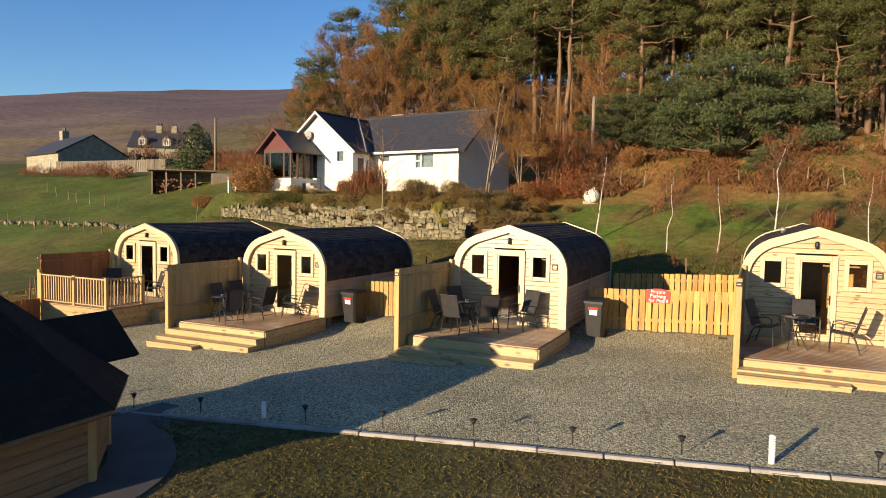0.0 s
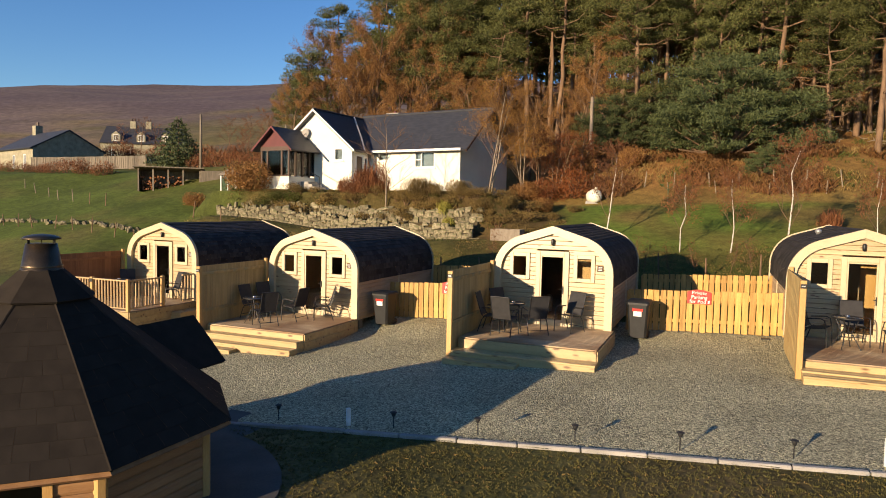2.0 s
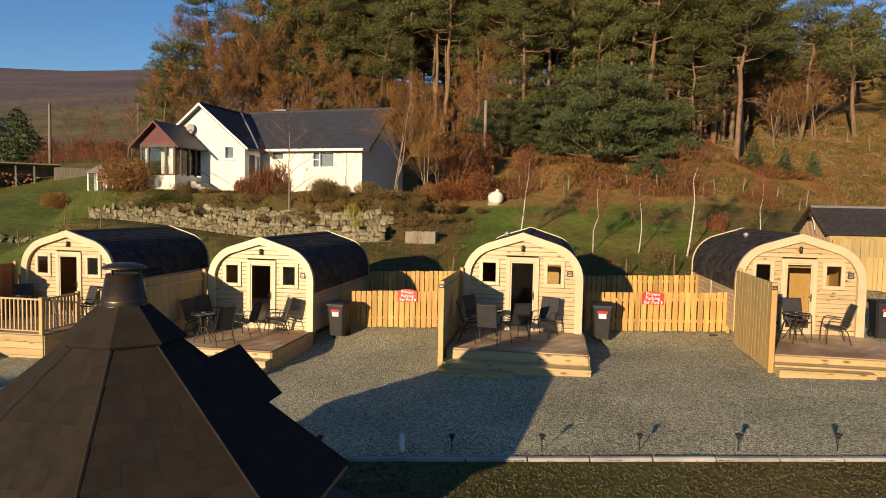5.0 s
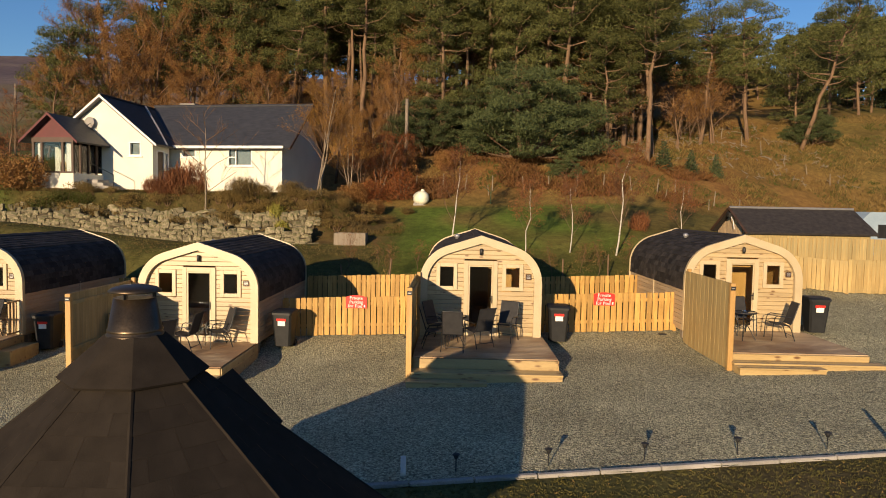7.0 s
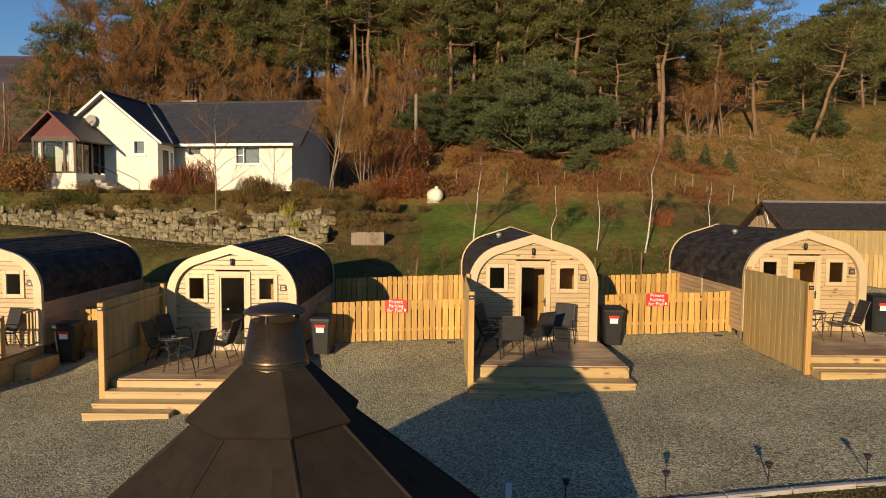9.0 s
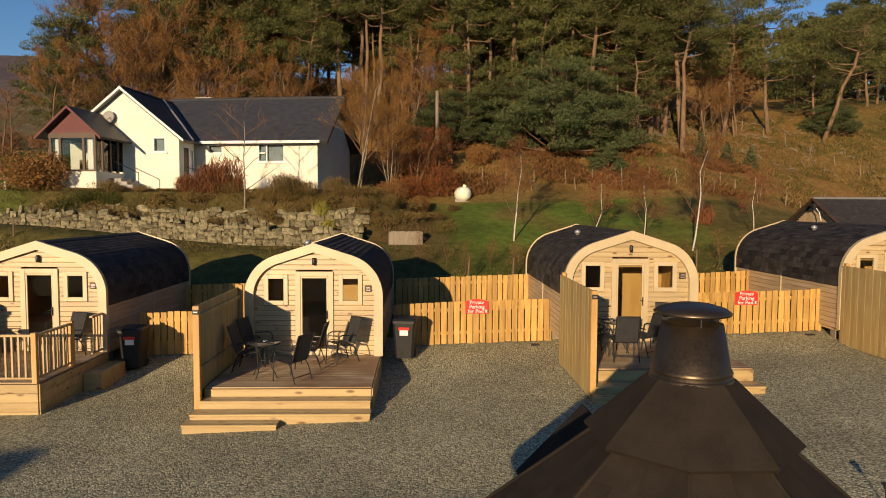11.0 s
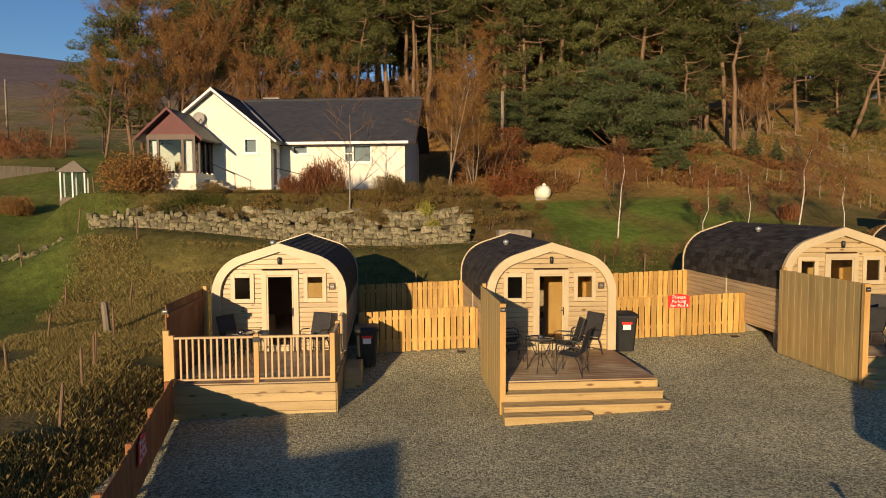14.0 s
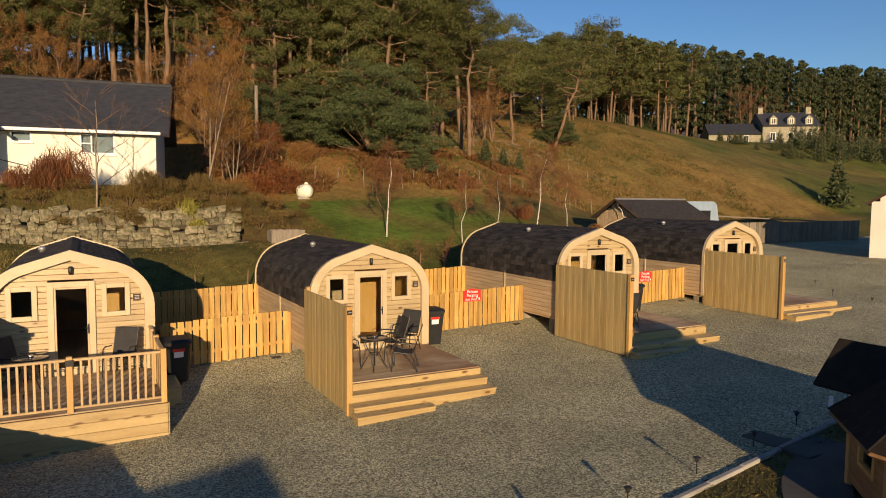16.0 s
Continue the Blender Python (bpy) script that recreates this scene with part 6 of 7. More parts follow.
def cottage(name, label, m, w, d, eave, ridge, windows, chimneys, dormers=0, roof=SLATE, wall=STONEW):
    """A stone cottage: long side w, depth d; front faces local -y, the gables local x."""
    c = thing(name, label, "cottage", m)
    part("front_wall", panel(Sheet(), 0, w, -1.2, lambda x: eave, [(x, z, x + ww, z + hh) for x, z, ww, hh in windows], 0.4), wall, c, "rubble stone wall")
    part("back_wall", Sheet().box(0, d - 0.4, -1.2, w, d, eave), wall, c)
    for x in (0.0, w - 0.4):
        part("gable_wall", Sheet().prism([(0.401, -1.2), (d - 0.401, -1.2), (d - 0.401, eave + 0.2), (d / 2, ridge - 0.1), (0.401, eave + 0.2)], x, x + 0.4, "x"), wall, c)
    for y, sgn in ((-0.3, 1), (d + 0.3, -1)):
        s = Sheet()
        kk = (ridge - eave) / (d / 2)
        slab_roof(s, (-0.1, d / 2, ridge), (w + 0.1, d / 2, ridge), (w + 0.1, y, eave - 0.3 * kk + 0.1), (-0.1, y, eave - 0.3 * kk + 0.1))
        part("roof", s, roof, c)
    for x, z, ww, hh in windows:
        house_window(c, Matrix.Translation((x, 0.05, z)), ww, hh, (0.5,) if ww > 0.7 else ())
    for x in chimneys:
        ch = part("chimney", Sheet().box(x, d / 2 - 0.4, ridge - 0.5, x + 0.9, d / 2 + 0.4, ridge + 0.9, c=0.03), wall, c)
        for o in (0.25, 0.65):
            part("chimney_pot", Sheet().lathe([(0.13, ridge + 0.9), (0.11, ridge + 1.3)], 10, Matrix.Translation((x + o, d / 2, 0))), BROWN, ch)
    for i in range(dormers):
        x = w * (i + 0.6) / (dormers + 0.2)
        do = part("dormer", Sheet().prism([(-0.65, eave + 0.1), (0.65, eave + 0.1), (0.65, eave + 1.2), (0, eave + 1.8), (-0.65, eave + 1.2)], 0.1, d / 2, m=Matrix.Translation((x, 0, 0))), wall, c)
        house_window(do, Matrix.Translation((x - 0.4, 0.06, eave + 0.2)), 0.8, 1.05, (0.5,), sill=False)
    return c


cottage("stone_cottage", "single-storey rubble stone cottage with a slate roof", pose(-66.1, 34.4, 6.4, 0, 0, -15.6), 10, 7.4, 2.9, 5.1,
        [(7.4, 0.7, 0.75, 1.5), (4.4, 0.7, 0.75, 1.5)], (1.0,))
cottage("stone_farmhouse", "storey-and-a-half stone farmhouse with dormers", pose(-80.0, 60.0, 9.8, 0, 0, 34), 12, 7.5, 3.3, 6.2,
        [(1.2, 0.9, 0.9, 1.3), (4.0, 0.9, 0.9, 1.3), (8.6, 0.9, 0.9, 1.3)], (3.6, 6.0), 3)
cottage("far_stone_house", "two-storey pale stone house among the trees", pose(100.0, 62.0, 14.5, 0, 0, -36), 9.5, 8, 3.5, 6.2,
        [(1.3, 0.8, 0.9, 1.5), (4.3, 0.8, 0.9, 1.5), (7.3, 0.8, 0.9, 1.5)], (0.2, 8.4), 3)
cottage("far_steading", "low stone wing beside the far house", pose(92.9, 67.6, 14.4, 0, 0, -36), 9, 6, 2.2, 4.3, [(3, 0.6, 0.8, 1.1), (6, 0.4, 0.9, 1.5)], ())
cottage("roadside_house", "pale rendered house with a brown tiled roof", pose(34.4, -0.3, 1.2, 0, 0, 17.5), 9, 6.5, 3.1, 5.3, [(2, 0.9, 1.0, 1.1)], (), wall=HARL, roof=BROWN)

# plank fence in front of the first cottage
make_fence(-56.5, 31.5, -45.0, 36.0, 1.4, "weathered plank fence by the stone cottage", 0.2, 0.18, GREYT, "far fences", name="plank_fence")

# timber shed behind the last pod
shed = thing("timber_shed", "long plank shed with a shallow dark felt roof", "shed", pose(-0.07, 0, 0.70))
sx0, sx1, sy0, sy1, sz = 18.5, 23.3, 9.5, 12.6, 0.2
ridge_y = 11.05
n = 38
plank = Sheet().box(0.003, -0.012, sz - 0.1, 0.142, 0.012, 2.62, c=0.004).mesh("plank", SCREEN)
for i in range(n):
    part("plank", plank, SCREEN, shed, m=pose(sx0 + i * (sx1 - sx0) / n, sy0, 0))
for i in range(22):
    y = sy0 + 0.05 + i * 0.14
    top = 2.62 + 0.9 * (1 - abs(y + 0.07 - ridge_y) / 1.55)
    part("gable_plank", Sheet().box(sx0 - 0.012, y, sz - 0.1, sx0 + 0.012, y + 0.12, top - 0.02, c=0.003), CLAD, shed)
part("inner_wall", Sheet().prism([(sy0 + 0.03, sz - 0.1), (sy1, sz - 0.1), (sy1, 2.6), (ridge_y, 3.5), (sy0 + 0.03, 2.6)], sx0 + 0.03, sx1, "x"), BROWN, shed)
for y, side in ((sy0 - 0.25, 1), (sy1 + 0.25, -1)):
    s = Sheet()
    slab_roof(s, (sx0 - 0.2, ridge_y, 3.6), (sx1 + 0.2, ridge_y, 3.6), (sx1 + 0.2, y, 2.62), (sx0 - 0.2, y, 2.62), 0.08)
    part("roof", s, SHINGLE, shed, "dark felt roof")
part("bargeboard", Sheet().tube([(sx0 - 0.22, sy0 - 0.25, 2.6), (sx0 - 0.22, ridge_y, 3.58), (sx0 - 0.22, sy1 + 0.25, 2.6)], 0.06, 4), BROWN, shed)
part("ridge_strip", Sheet().tube([(sx0 - 0.2, ridge_y, 3.62), (sx1 + 0.2, ridge_y, 3.62)], 0.05, 5), GREYM, shed)
part("flood_lamp", Sheet().box(sx0 - 0.35, ridge_y - 0.35, 3.2, sx0 - 0.2, ridge_y - 0.1, 3.4, c=0.02), BLACKM, shed, "small black floodlight")
part("cable", Sheet().tube([(sx0 - 0.24, ridge_y - 0.2, 3.3), (sx0 - 0.24, ridge_y - 0.55, 3.05), (sx0 - 0.24, ridge_y - 0.7, 2.7)], 0.015), WHITE, shed)
make_fence(17.9, 7.6, 24.4, 8.3, 1.85, "tall close-boarded yellow timber fence", 0.145, 0.142, SCREEN, "fences by the shed")
make_fence(20.9, 6.9, 23.3, 6.9, 1.25, "boarded timber bin store with a gate", 0.145, 0.14, SCREEN, "fences by the shed")
make_fence(18.4, 8.0, 20.9, 6.9, 1.2, "boarded side of the bin store", 0.145, 0.14, SCREEN, "fences by the shed")
make_fence(26, 16.5, 44, 13.0, 1.5, "long dark timber fence beyond the yard", 0.2, 0.19, GREYT, "fences by the shed")
VANP = surf("caravan_paint", (0.22, 0.30, 0.38), (0.30, 0.38, 0.46), 2, 30, 0.45, 0.03)
van = thing("touring_caravan", "small blue-grey touring caravan beside the shed", "caravan", pose(26.2, 13.4, ground_z(26.2, 13.4) - 0.05, 0, 0, 10))
part("body", Sheet().prism([(-1.9, 0.45), (1.9, 0.45), (2.05, 1.2), (1.75, 2.35), (1.4, 2.55), (-1.6, 2.55), (-2.0, 2.2)], -1.05, 1.05), VANP, van)
part("window", Sheet().box(-1.2, -1.07, 1.4, 1.0, -1.04, 2.0, c=0.01), BLACKM, van)
for y in (-0.9, 0.9):
    part("wheel", Sheet().lathe([(0.1, -0.08), (0.32, -0.08), (0.32, 0.08), (0.1, 0.08)], 16, pose(0, y, 0.32, 90, 0, 0)), BLACKM, van)

# brash left on the slope below the wood
g = random.Random(15)
brash = Sheet()
for i in range(520):
    u, v = g.random(), g.random()
    x, y = 18 + 17 * u, 43 - 12.5 * v
    if x < 21 and y > 37 or noise.noise(Vector((x * 0.5, y * 0.5, 8))) < -0.1:
        continue
    z = ground_z(x, y) + g.uniform(0.03, 0.25)
    a, l = g.uniform(0, 6.28), g.uniform(0.2, 0.8)
    dx, dy = math.cos(a) * l, math.sin(a) * l
    brash.tube([(x, y, z), (x + dx * 0.5 + g.uniform(-0.1, 0.1), y + dy * 0.5, ground_z(x + dx / 2, y + dy / 2) + g.uniform(0.1, 0.3)), (x + dx, y + dy, ground_z(x + dx, y + dy) + g.uniform(0.05, 0.35))], [0.03, 0.024, 0.012], 4)
solid("fallen_branches", brash, GREYT, "scattered pale fallen branches and brash on the slope", "branches", kind="stuff")

# ---------------------------------------------------------------- trees and shrubs
def bent(g, base, top, n=6, wander=0.25):
    base, top = Vector(base), Vector(top)
    out = []
    for i in range(n + 1):
        t = i / n
        p = base.lerp(top, t)
        if 0 < i:
            p += Vector((g.normal(0, wander), g.normal(0, wander), 0)) * (t if i < n else 0.6)
        out.append(p)
    return out


def cloud(g, centre, size, count, flat_bottom=0.4):
    """Points in an uneven flattened clump."""
    p = g.normal(size=(count, 3))
    p /= np.linalg.norm(p, axis=1)[:, None] + 1e-9
    p *= (g.uniform(0.25, 1, size=(count, 1))) ** 0.5
    p[:, 2] = np.where(p[:, 2] < 0, p[:, 2] * flat_bottom, p[:, 2])
    return np.array(centre) + p * np.array(size)


def make_pine(seed, h, bare, spread, clumps, per, label, leaf=NEEDLE, lean=0.6, m=None, needle=0.32, blade=(0.13, 0.30)):
    """A Scots pine: a long bare stem, crooked limbs and a ragged crown of needle clumps."""
    g = np.random.default_rng(seed)
    t = thing("pine_tree", label, "pine tree", m, "pines on the hillside")
    top = (g.normal(0, lean), g.normal(0, lean), h)
    stem = bent(g, (0, 0, -0.4), top, 8, 0.16)
    r0 = 0.012 * h + 0.05
    part("trunk", Sheet().tube(stem, [r0 * (1 - 0.82 * i / 8) for i in range(9)], 8), BARK, t, "reddish-brown scaly trunk", True)

    def on_stem(z):
        u = min(7.999, max(0, (z + 0.4) / (h + 0.4) * 8))
        k = int(u)
        return stem[k].lerp(stem[k + 1], u - k)
    limbs, crown = Sheet(), Sheet()
    for i in range(clumps):
        z = h * (bare + (1 - bare) * (i + 0.5) / clumps)
        a = i * 2.4 + g.uniform(-0.5, 0.5)
        shape = math.sin(math.pi * min(1, 0.25 + 0.75 * (z / h - bare) / (1 - bare))) ** 0.7
        ln = spread * (0.35 + 0.65 * shape) * g.uniform(0.6, 1.1)
        root = on_stem(z - 0.25 * ln)
        tip = root + Vector((math.cos(a) * ln, math.sin(a) * ln, 0.28 * ln + g.uniform(-0.2, 0.4)))
        mid = root.lerp(tip, 0.5) + Vector((0, 0, -0.12 * ln))
        limbs.tube([root, mid, tip], [0.04 + 0.010 * ln, 0.03, 0.012], 5)
        for c, sc in ((tip, 1.0), (root.lerp(tip, 0.62) + Vector((g.normal(0, 0.3), g.normal(0, 0.3), 0.2)), 0.75)):
            w = sc * g.uniform(0.5, 0.92) * (0.5 + 0.28 * spread)
            n = int(per * sc)
            crown.sprigs(cloud(g, c, (w, w, w * 0.72), n), g.uniform(*blade, n), g, needle, 0.35)
    for i in range(5):
        z = h * bare * g.uniform(0.35, 1.0)
        a = g.uniform(0, 6.28)
        root = on_stem(z)
        limbs.tube([root, root + Vector((math.cos(a) * 0.7, math.sin(a) * 0.7, 0.1)), root + Vector((math.cos(a) * 1.4, math.sin(a) * 1.4, -0.1))], [0.03, 0.02, 0.008], 4)
    n = per
    crown.sprigs(cloud(g, on_stem(h - 0.1), (spread * 0.4, spread * 0.4, 0.9), n), g.uniform(*blade, n), g, needle, 0.4)
    tagged(part("limb_work", limbs, BARK, t), kind="stuff")
    tagged(part("crown", crown, leaf, t, "ragged dark green needle crown"), kind="stuff")
    return t


def make_spruce(seed, h, r, count, label, m=None):
    g = np.random.default_rng(seed)
    t = thing("spruce_tree", label, "spruce tree", m, "far conifers")
    part("trunk", Sheet().tube([(0, 0, -0.4), (0, 0, h * 0.6), (0, 0, h)], [0.018 * h, 0.01 * h, 0.01], 6), BARK, t, smooth=True)
    z = (1 - np.sqrt(g.uniform(0.0, 1, count))) * h * 0.92 + h * 0.07
    a = g.uniform(0, 6.283, count)
    layer = 0.75 + 0.25 * np.cos(z * 2 * math.pi / (h * 0.085))
    lob = 1 + 0.22 * np.sin(a * 5 + z * 1.7) + 0.15 * np.sin(a * 3 - z)
    rad = r * (1 - z / h) ** 0.8 * layer * lob * np.sqrt(g.uniform(0.25, 1, count)) + 0.06
    pts = np.stack([rad * np.cos(a), rad * np.sin(a), z - 0.12 * rad], 1)
    part("crown", Sheet().cards(pts, g.uniform(0.2, 0.5, count) * (0.6 + h / 22), g, 0.4, -0.2), NEEDLE2, t, "dense dark green needle crown")
    return t


def branches(g, s, p, d, ln, r, depth, tips, spread=0.55, k=4):
    q = p + d * ln
    mid = p.lerp(q, 0.5) + Vector((g.normal(0, 0.05), g.normal(0, 0.05), 0.02)) * ln
    s.tube([p, mid, q], [r, r * 0.8, r * 0.55], k)
    if depth == 0:
        tips.append((p, q))
        return
    for _ in range(3 if depth > 1 else 4):
        e = (d + Vector((g.normal(0, spread), g.normal(0, spread), abs(g.normal(0.12, 0.3))))).normalized()
        branches(g, s, p.lerp(q, g.uniform(0.45, 1.0)), e, ln * g.uniform(0.5, 0.8), r * 0.5, depth - 1, tips, spread, 3)


def make_bare_tree(seed, h, bark, leaf, leaves, label, name="birch_tree", width=0.3, m=None, stems=1, leaf_size=(0.1, 0.25), group="bare trees", reach=1.0, stout=0.014, twig=None):
    """A leafless tree: stem, forking branches, and a haze of fine twigs."""
    g = np.random.default_rng(seed)
    t = thing(name, label, name.replace("_", " "), m, group)
    wood, tips = Sheet(), []
    lower = Sheet()
    for k in range(stems):
        lean = Vector((g.normal(0, 0.08 + 0.12 * (stems > 1)), g.normal(0, 0.08 + 0.12 * (stems > 1)), 1)).normalized()
        base = Vector((g.normal(0, 0.12) * (stems > 1), g.normal(0, 0.12) * (stems > 1), -0.2))
        pts = [base + lean * (h * 0.9 * i / 5) + Vector((g.normal(0, 0.05), g.normal(0, 0.05), 0)) * (i > 0) for i in range(6)]
        r0 = stout * h
        lower.tube(pts, [r0 * (1 - 0.75 * i / 5) for i in range(6)], 7)
        for j in range(11):
            u = 0.3 + 0.7 * j / 11
            kk = min(4, int(u * 5))
            p = pts[kk].lerp(pts[kk + 1], u * 5 - kk)
            a = j * 2.4 + g.uniform(-0.4, 0.4)
            d = Vector((math.cos(a) * width * 2, math.sin(a) * width * 2, 0.8)).normalized()
            branches(g, wood, p, d, h * 0.2 * (1.15 - 0.6 * u) * reach, r0 * 0.35, 2, tips)
    part("trunk", lower, bark, t, smooth=True)
    tagged(part("branch_work", wood, twig or TWIG, t, "fine bare branches"), kind="stuff")
    if leaves:
        c, sz = [], []
        for _ in range(leaves):
            p, q = tips[int(g.integers(len(tips)))]
            c.append(tuple(p.lerp(q, g.uniform(0, 1.3)) + Vector(g.normal(0, 0.12, 3))))
            sz.append(g.uniform(*leaf_size))
        tagged(part("twig_haze", Sheet().cards(np.array(c), sz, g, 0.16, 0.5), leaf, t, "haze of rust-brown twigs and last leaves"), kind="stuff")
    return t


def make_shrub(seed, r, h, count, leaf, label, name="shrub", upright=1.2, size=(0.15, 0.4), ratio=0.12, m=None):
    g = np.random.default_rng(seed)
    t = thing(name, label, "shrub", m, "shrubs")
    lumps = [(g.normal(0, 0.35) * r, g.normal(0, 0.35) * r, h * g.uniform(0.35, 0.62), g.uniform(0.45, 0.75)) for _ in range(6)]
    s = Sheet()
    for x, y, z, k in lumps:
        n = count // 6
        p = cloud(g, (x, y, z), (r * k, r * k, h * k * 0.75), n, 0.9)
        p[:, 2] = np.maximum(p[:, 2], 0.03)
        s.cards(p, g.uniform(*size, n), g, ratio, upright)
    tagged(part("foliage", s, leaf, t), kind="stuff")
    st = Sheet()
    for i in range(9):
        a = i * 0.7
        st.tube([(0.1 * math.cos(a), 0.1 * math.sin(a), -0.15), (0.5 * r * math.cos(a), 0.5 * r * math.sin(a), h * 0.75)], [0.025, 0.008], 4)
    tagged(part("stem_work", st, TWIG, t), kind="stuff")
    return t


def put(template, spots):
    """The template itself goes to the first spot, copies to the rest; spots: x, y, turn, scale."""
    for i, (x, y, a, k) in enumerate(spots):
        m = pose(x, y, ground_z(x, y) - 0.05, 0, 0, a)
        ob = template if i == 0 else copy_thing(template, m)
        ob.matrix_basis = m
        ob.scale = (k, k, k)


PL = "tall Scots pine with a bare reddish trunk"
pines = [make_pine(101, 13.0, 0.5, 3.0, 26, 330, PL, blade=(0.11, 0.25)), make_pine(102, 14.0, 0.55, 2.7, 27, 320, PL, blade=(0.11, 0.25)),
         make_pine(103, 11.5, 0.40, 3.1, 26, 330, PL, blade=(0.11, 0.25)), make_pine(104, 14.5, 0.58, 2.6, 25, 320, PL, blade=(0.11, 0.25)),
         make_pine(105, 10.0, 0.20, 3.0, 30, 340, "Scots pine with a deep ragged crown", blade=(0.11, 0.25)),
         make_pine(106, 13.5, 0.38, 2.9, 24, 95, PL, needle=0.5, blade=(0.22, 0.45)), make_pine(107, 12.5, 0.34, 3.0, 24, 95, PL, needle=0.5, blade=(0.22, 0.45)),
         make_pine(108, 10.5, 0.45, 2.9, 22, 280, "leaning Scots pine with a forked bare trunk", lean=1.3, blade=(0.11, 0.25))]


def eastward(x, y):
    """The wood grows lower towards the east: the share of full height at a place."""
    low = (4.2 + 0.235 * math.hypot(x, y + 16) - ground_z(x, y)) / 13
    return 1 + (min(1.0, max(0.45, low)) - 1) * smooth_step(30, 38, x)


g = random.Random(2024)
spots = [[] for _ in pines]
taken = []
tries = 0
while len(taken) < 165 and tries < 9000:
    tries += 1
    x, y = g.uniform(-25, 42), g.uniform(27.5, 64)
    if x - 0.28 * (y - 30) > 21:
        continue
    if x < -12 and y < 36 + (-12 - x) * 0.5:
        continue
    if -18 < x < 4 and y < 35.5:
        continue
    if 4 < x < 18.5 and y < 30.5 or 7.5 < x < 15.5 and y < 32.5:
        continue
    if min((math.hypot(x - a, y - b) for a, b in taken), default=9) < (2.1 if y < 45 else 2.6):
        continue
    taken.append((x, y))
    if y > 43 and x < 8 and g.random() < 0.55:
        continue
    spots[g.choice((0, 0, 1, 1, 2, 3, 3, 4) if y < 44 else (5, 5, 6))].append((x, y, g.uniform(0, 360), g.uniform(0.8, 1.15) * eastward(x, y)))
# slender stems between the full-crowned pines
thin = make_pine(109, 13.5, 0.66, 1.7, 14, 130, "slender drawn-up pine with a small high crown", blade=(0.13, 0.3))
lean_spots = []
while len(lean_spots) < 48:
    x, y = g.uniform(-6, 27), g.uniform(33.5, 46)
    if x < 5 and y < 37 or x - 0.28 * (y - 30) > 20:
        continue
    if min(math.hypot(x - a, y - b) for a, b in taken + [(q[0], q[1]) for q in lean_spots]) < 1.0:
        continue
    lean_spots.append((x, y, g.uniform(0, 360), g.uniform(0.75, 1.05)))
put(thin, lean_spots)
# single pines at the edge of the open slope
spots[7] += [(25.1, 38.5, 60, 1.0), (20.5, 35.5, 250, 1.0), (34.5, 37.4, 300, 1.1)]
spots[2] += [(26.5, 37.5, 40, 0.95), (31.0, 39.0, 200, 1.0)]
spots[4] += [(-22.0, 33.0, 80, 0.95), (-24.5, 34.5, 10, 0.85), (5.8, 31.5, 40, 0.8), (36.0, 41.0, 10, 0.8), (41.5, 46.0, 120, 0.95), (46, 49, 30, 0.9)]
g = random.Random(61)
while len(taken) < 225:
    x = g.uniform(36, 78)
    y = 49 + 0.22 * (x - 36) + g.uniform(0, 22)
    if min(math.hypot(x - a, y - b) for a, b in taken) < 2.6:
        continue
    taken.append((x, y))
    spots[g.choice((5, 6, 6))].append((x, y, g.uniform(0, 360), g.uniform(0.88, 1.1) * eastward(x, y)))
for t, s in zip(pines, spots):
    put(t, s)


def make_low_pine(seed, r, h, clumps, per, label):
    """A broad low pine: several stems and a lumpy dome of needle plates down to the ground."""
    g = np.random.default_rng(seed)
    t = thing("pine_tree", label, "pine tree", None, "pines on the hillside")
    stems, limbs, crown = Sheet(), Sheet(), Sheet()
    for k in range(4):
        a = k * 1.7 + 0.3
        stems.tube(bent(g, (0.25 * math.cos(a), 0.25 * math.sin(a), -0.4), (0.42 * r * math.cos(a), 0.42 * r * math.sin(a), 0.72 * h), 5, 0.22), [0.17, 0.15, 0.12, 0.09, 0.06, 0.03], 7)
    for i in range(clumps):
        u = (i + 0.5) / clumps
        a = i * 2.4 + g.uniform(-0.3, 0.3)
        lift = 1 - u ** 0.75
        rad = r * math.sqrt(max(0.0, 1 - lift ** 1.7)) * g.uniform(0.6, 1.12) * (1 + 0.2 * math.sin(3 * a + 1))
        c = Vector((rad * math.cos(a), rad * math.sin(a), h * (0.09 + 0.88 * lift) + g.uniform(-0.55, 0.55)))
        w = g.uniform(0.5, 1.15) * (0.75 + 0.06 * r)
        root = Vector((0.3 * c.x, 0.3 * c.y, max(0.2, c.z - 0.35 * rad)))
        limbs.tube([root, root.lerp(c, 0.55) + Vector((0, 0, -0.1)), c], [0.05, 0.035, 0.012], 4)
        n = int(per * w)
        crown.sprigs(cloud(g, c, (w, w, w * 0.62), n, 0.3), g.uniform(0.10, 0.25, n), g, 0.28, 0.75)
        inner = c * 0.8
        crown.sprigs(cloud(g, inner, (w * 0.9, w * 0.9, w * 0.5), n // 3, 0.5), g.uniform(0.12, 0.28, n // 3), g, 0.32, 0.4)
    part("trunk", stems, BARK, t, "several crooked grey-brown stems", True)
    tagged(part("limb_work", limbs, BARK, t), kind="stuff")
    tagged(part("crown", crown, BUSHN, t, "dense blue-green needle crown"), kind="stuff")
    return t


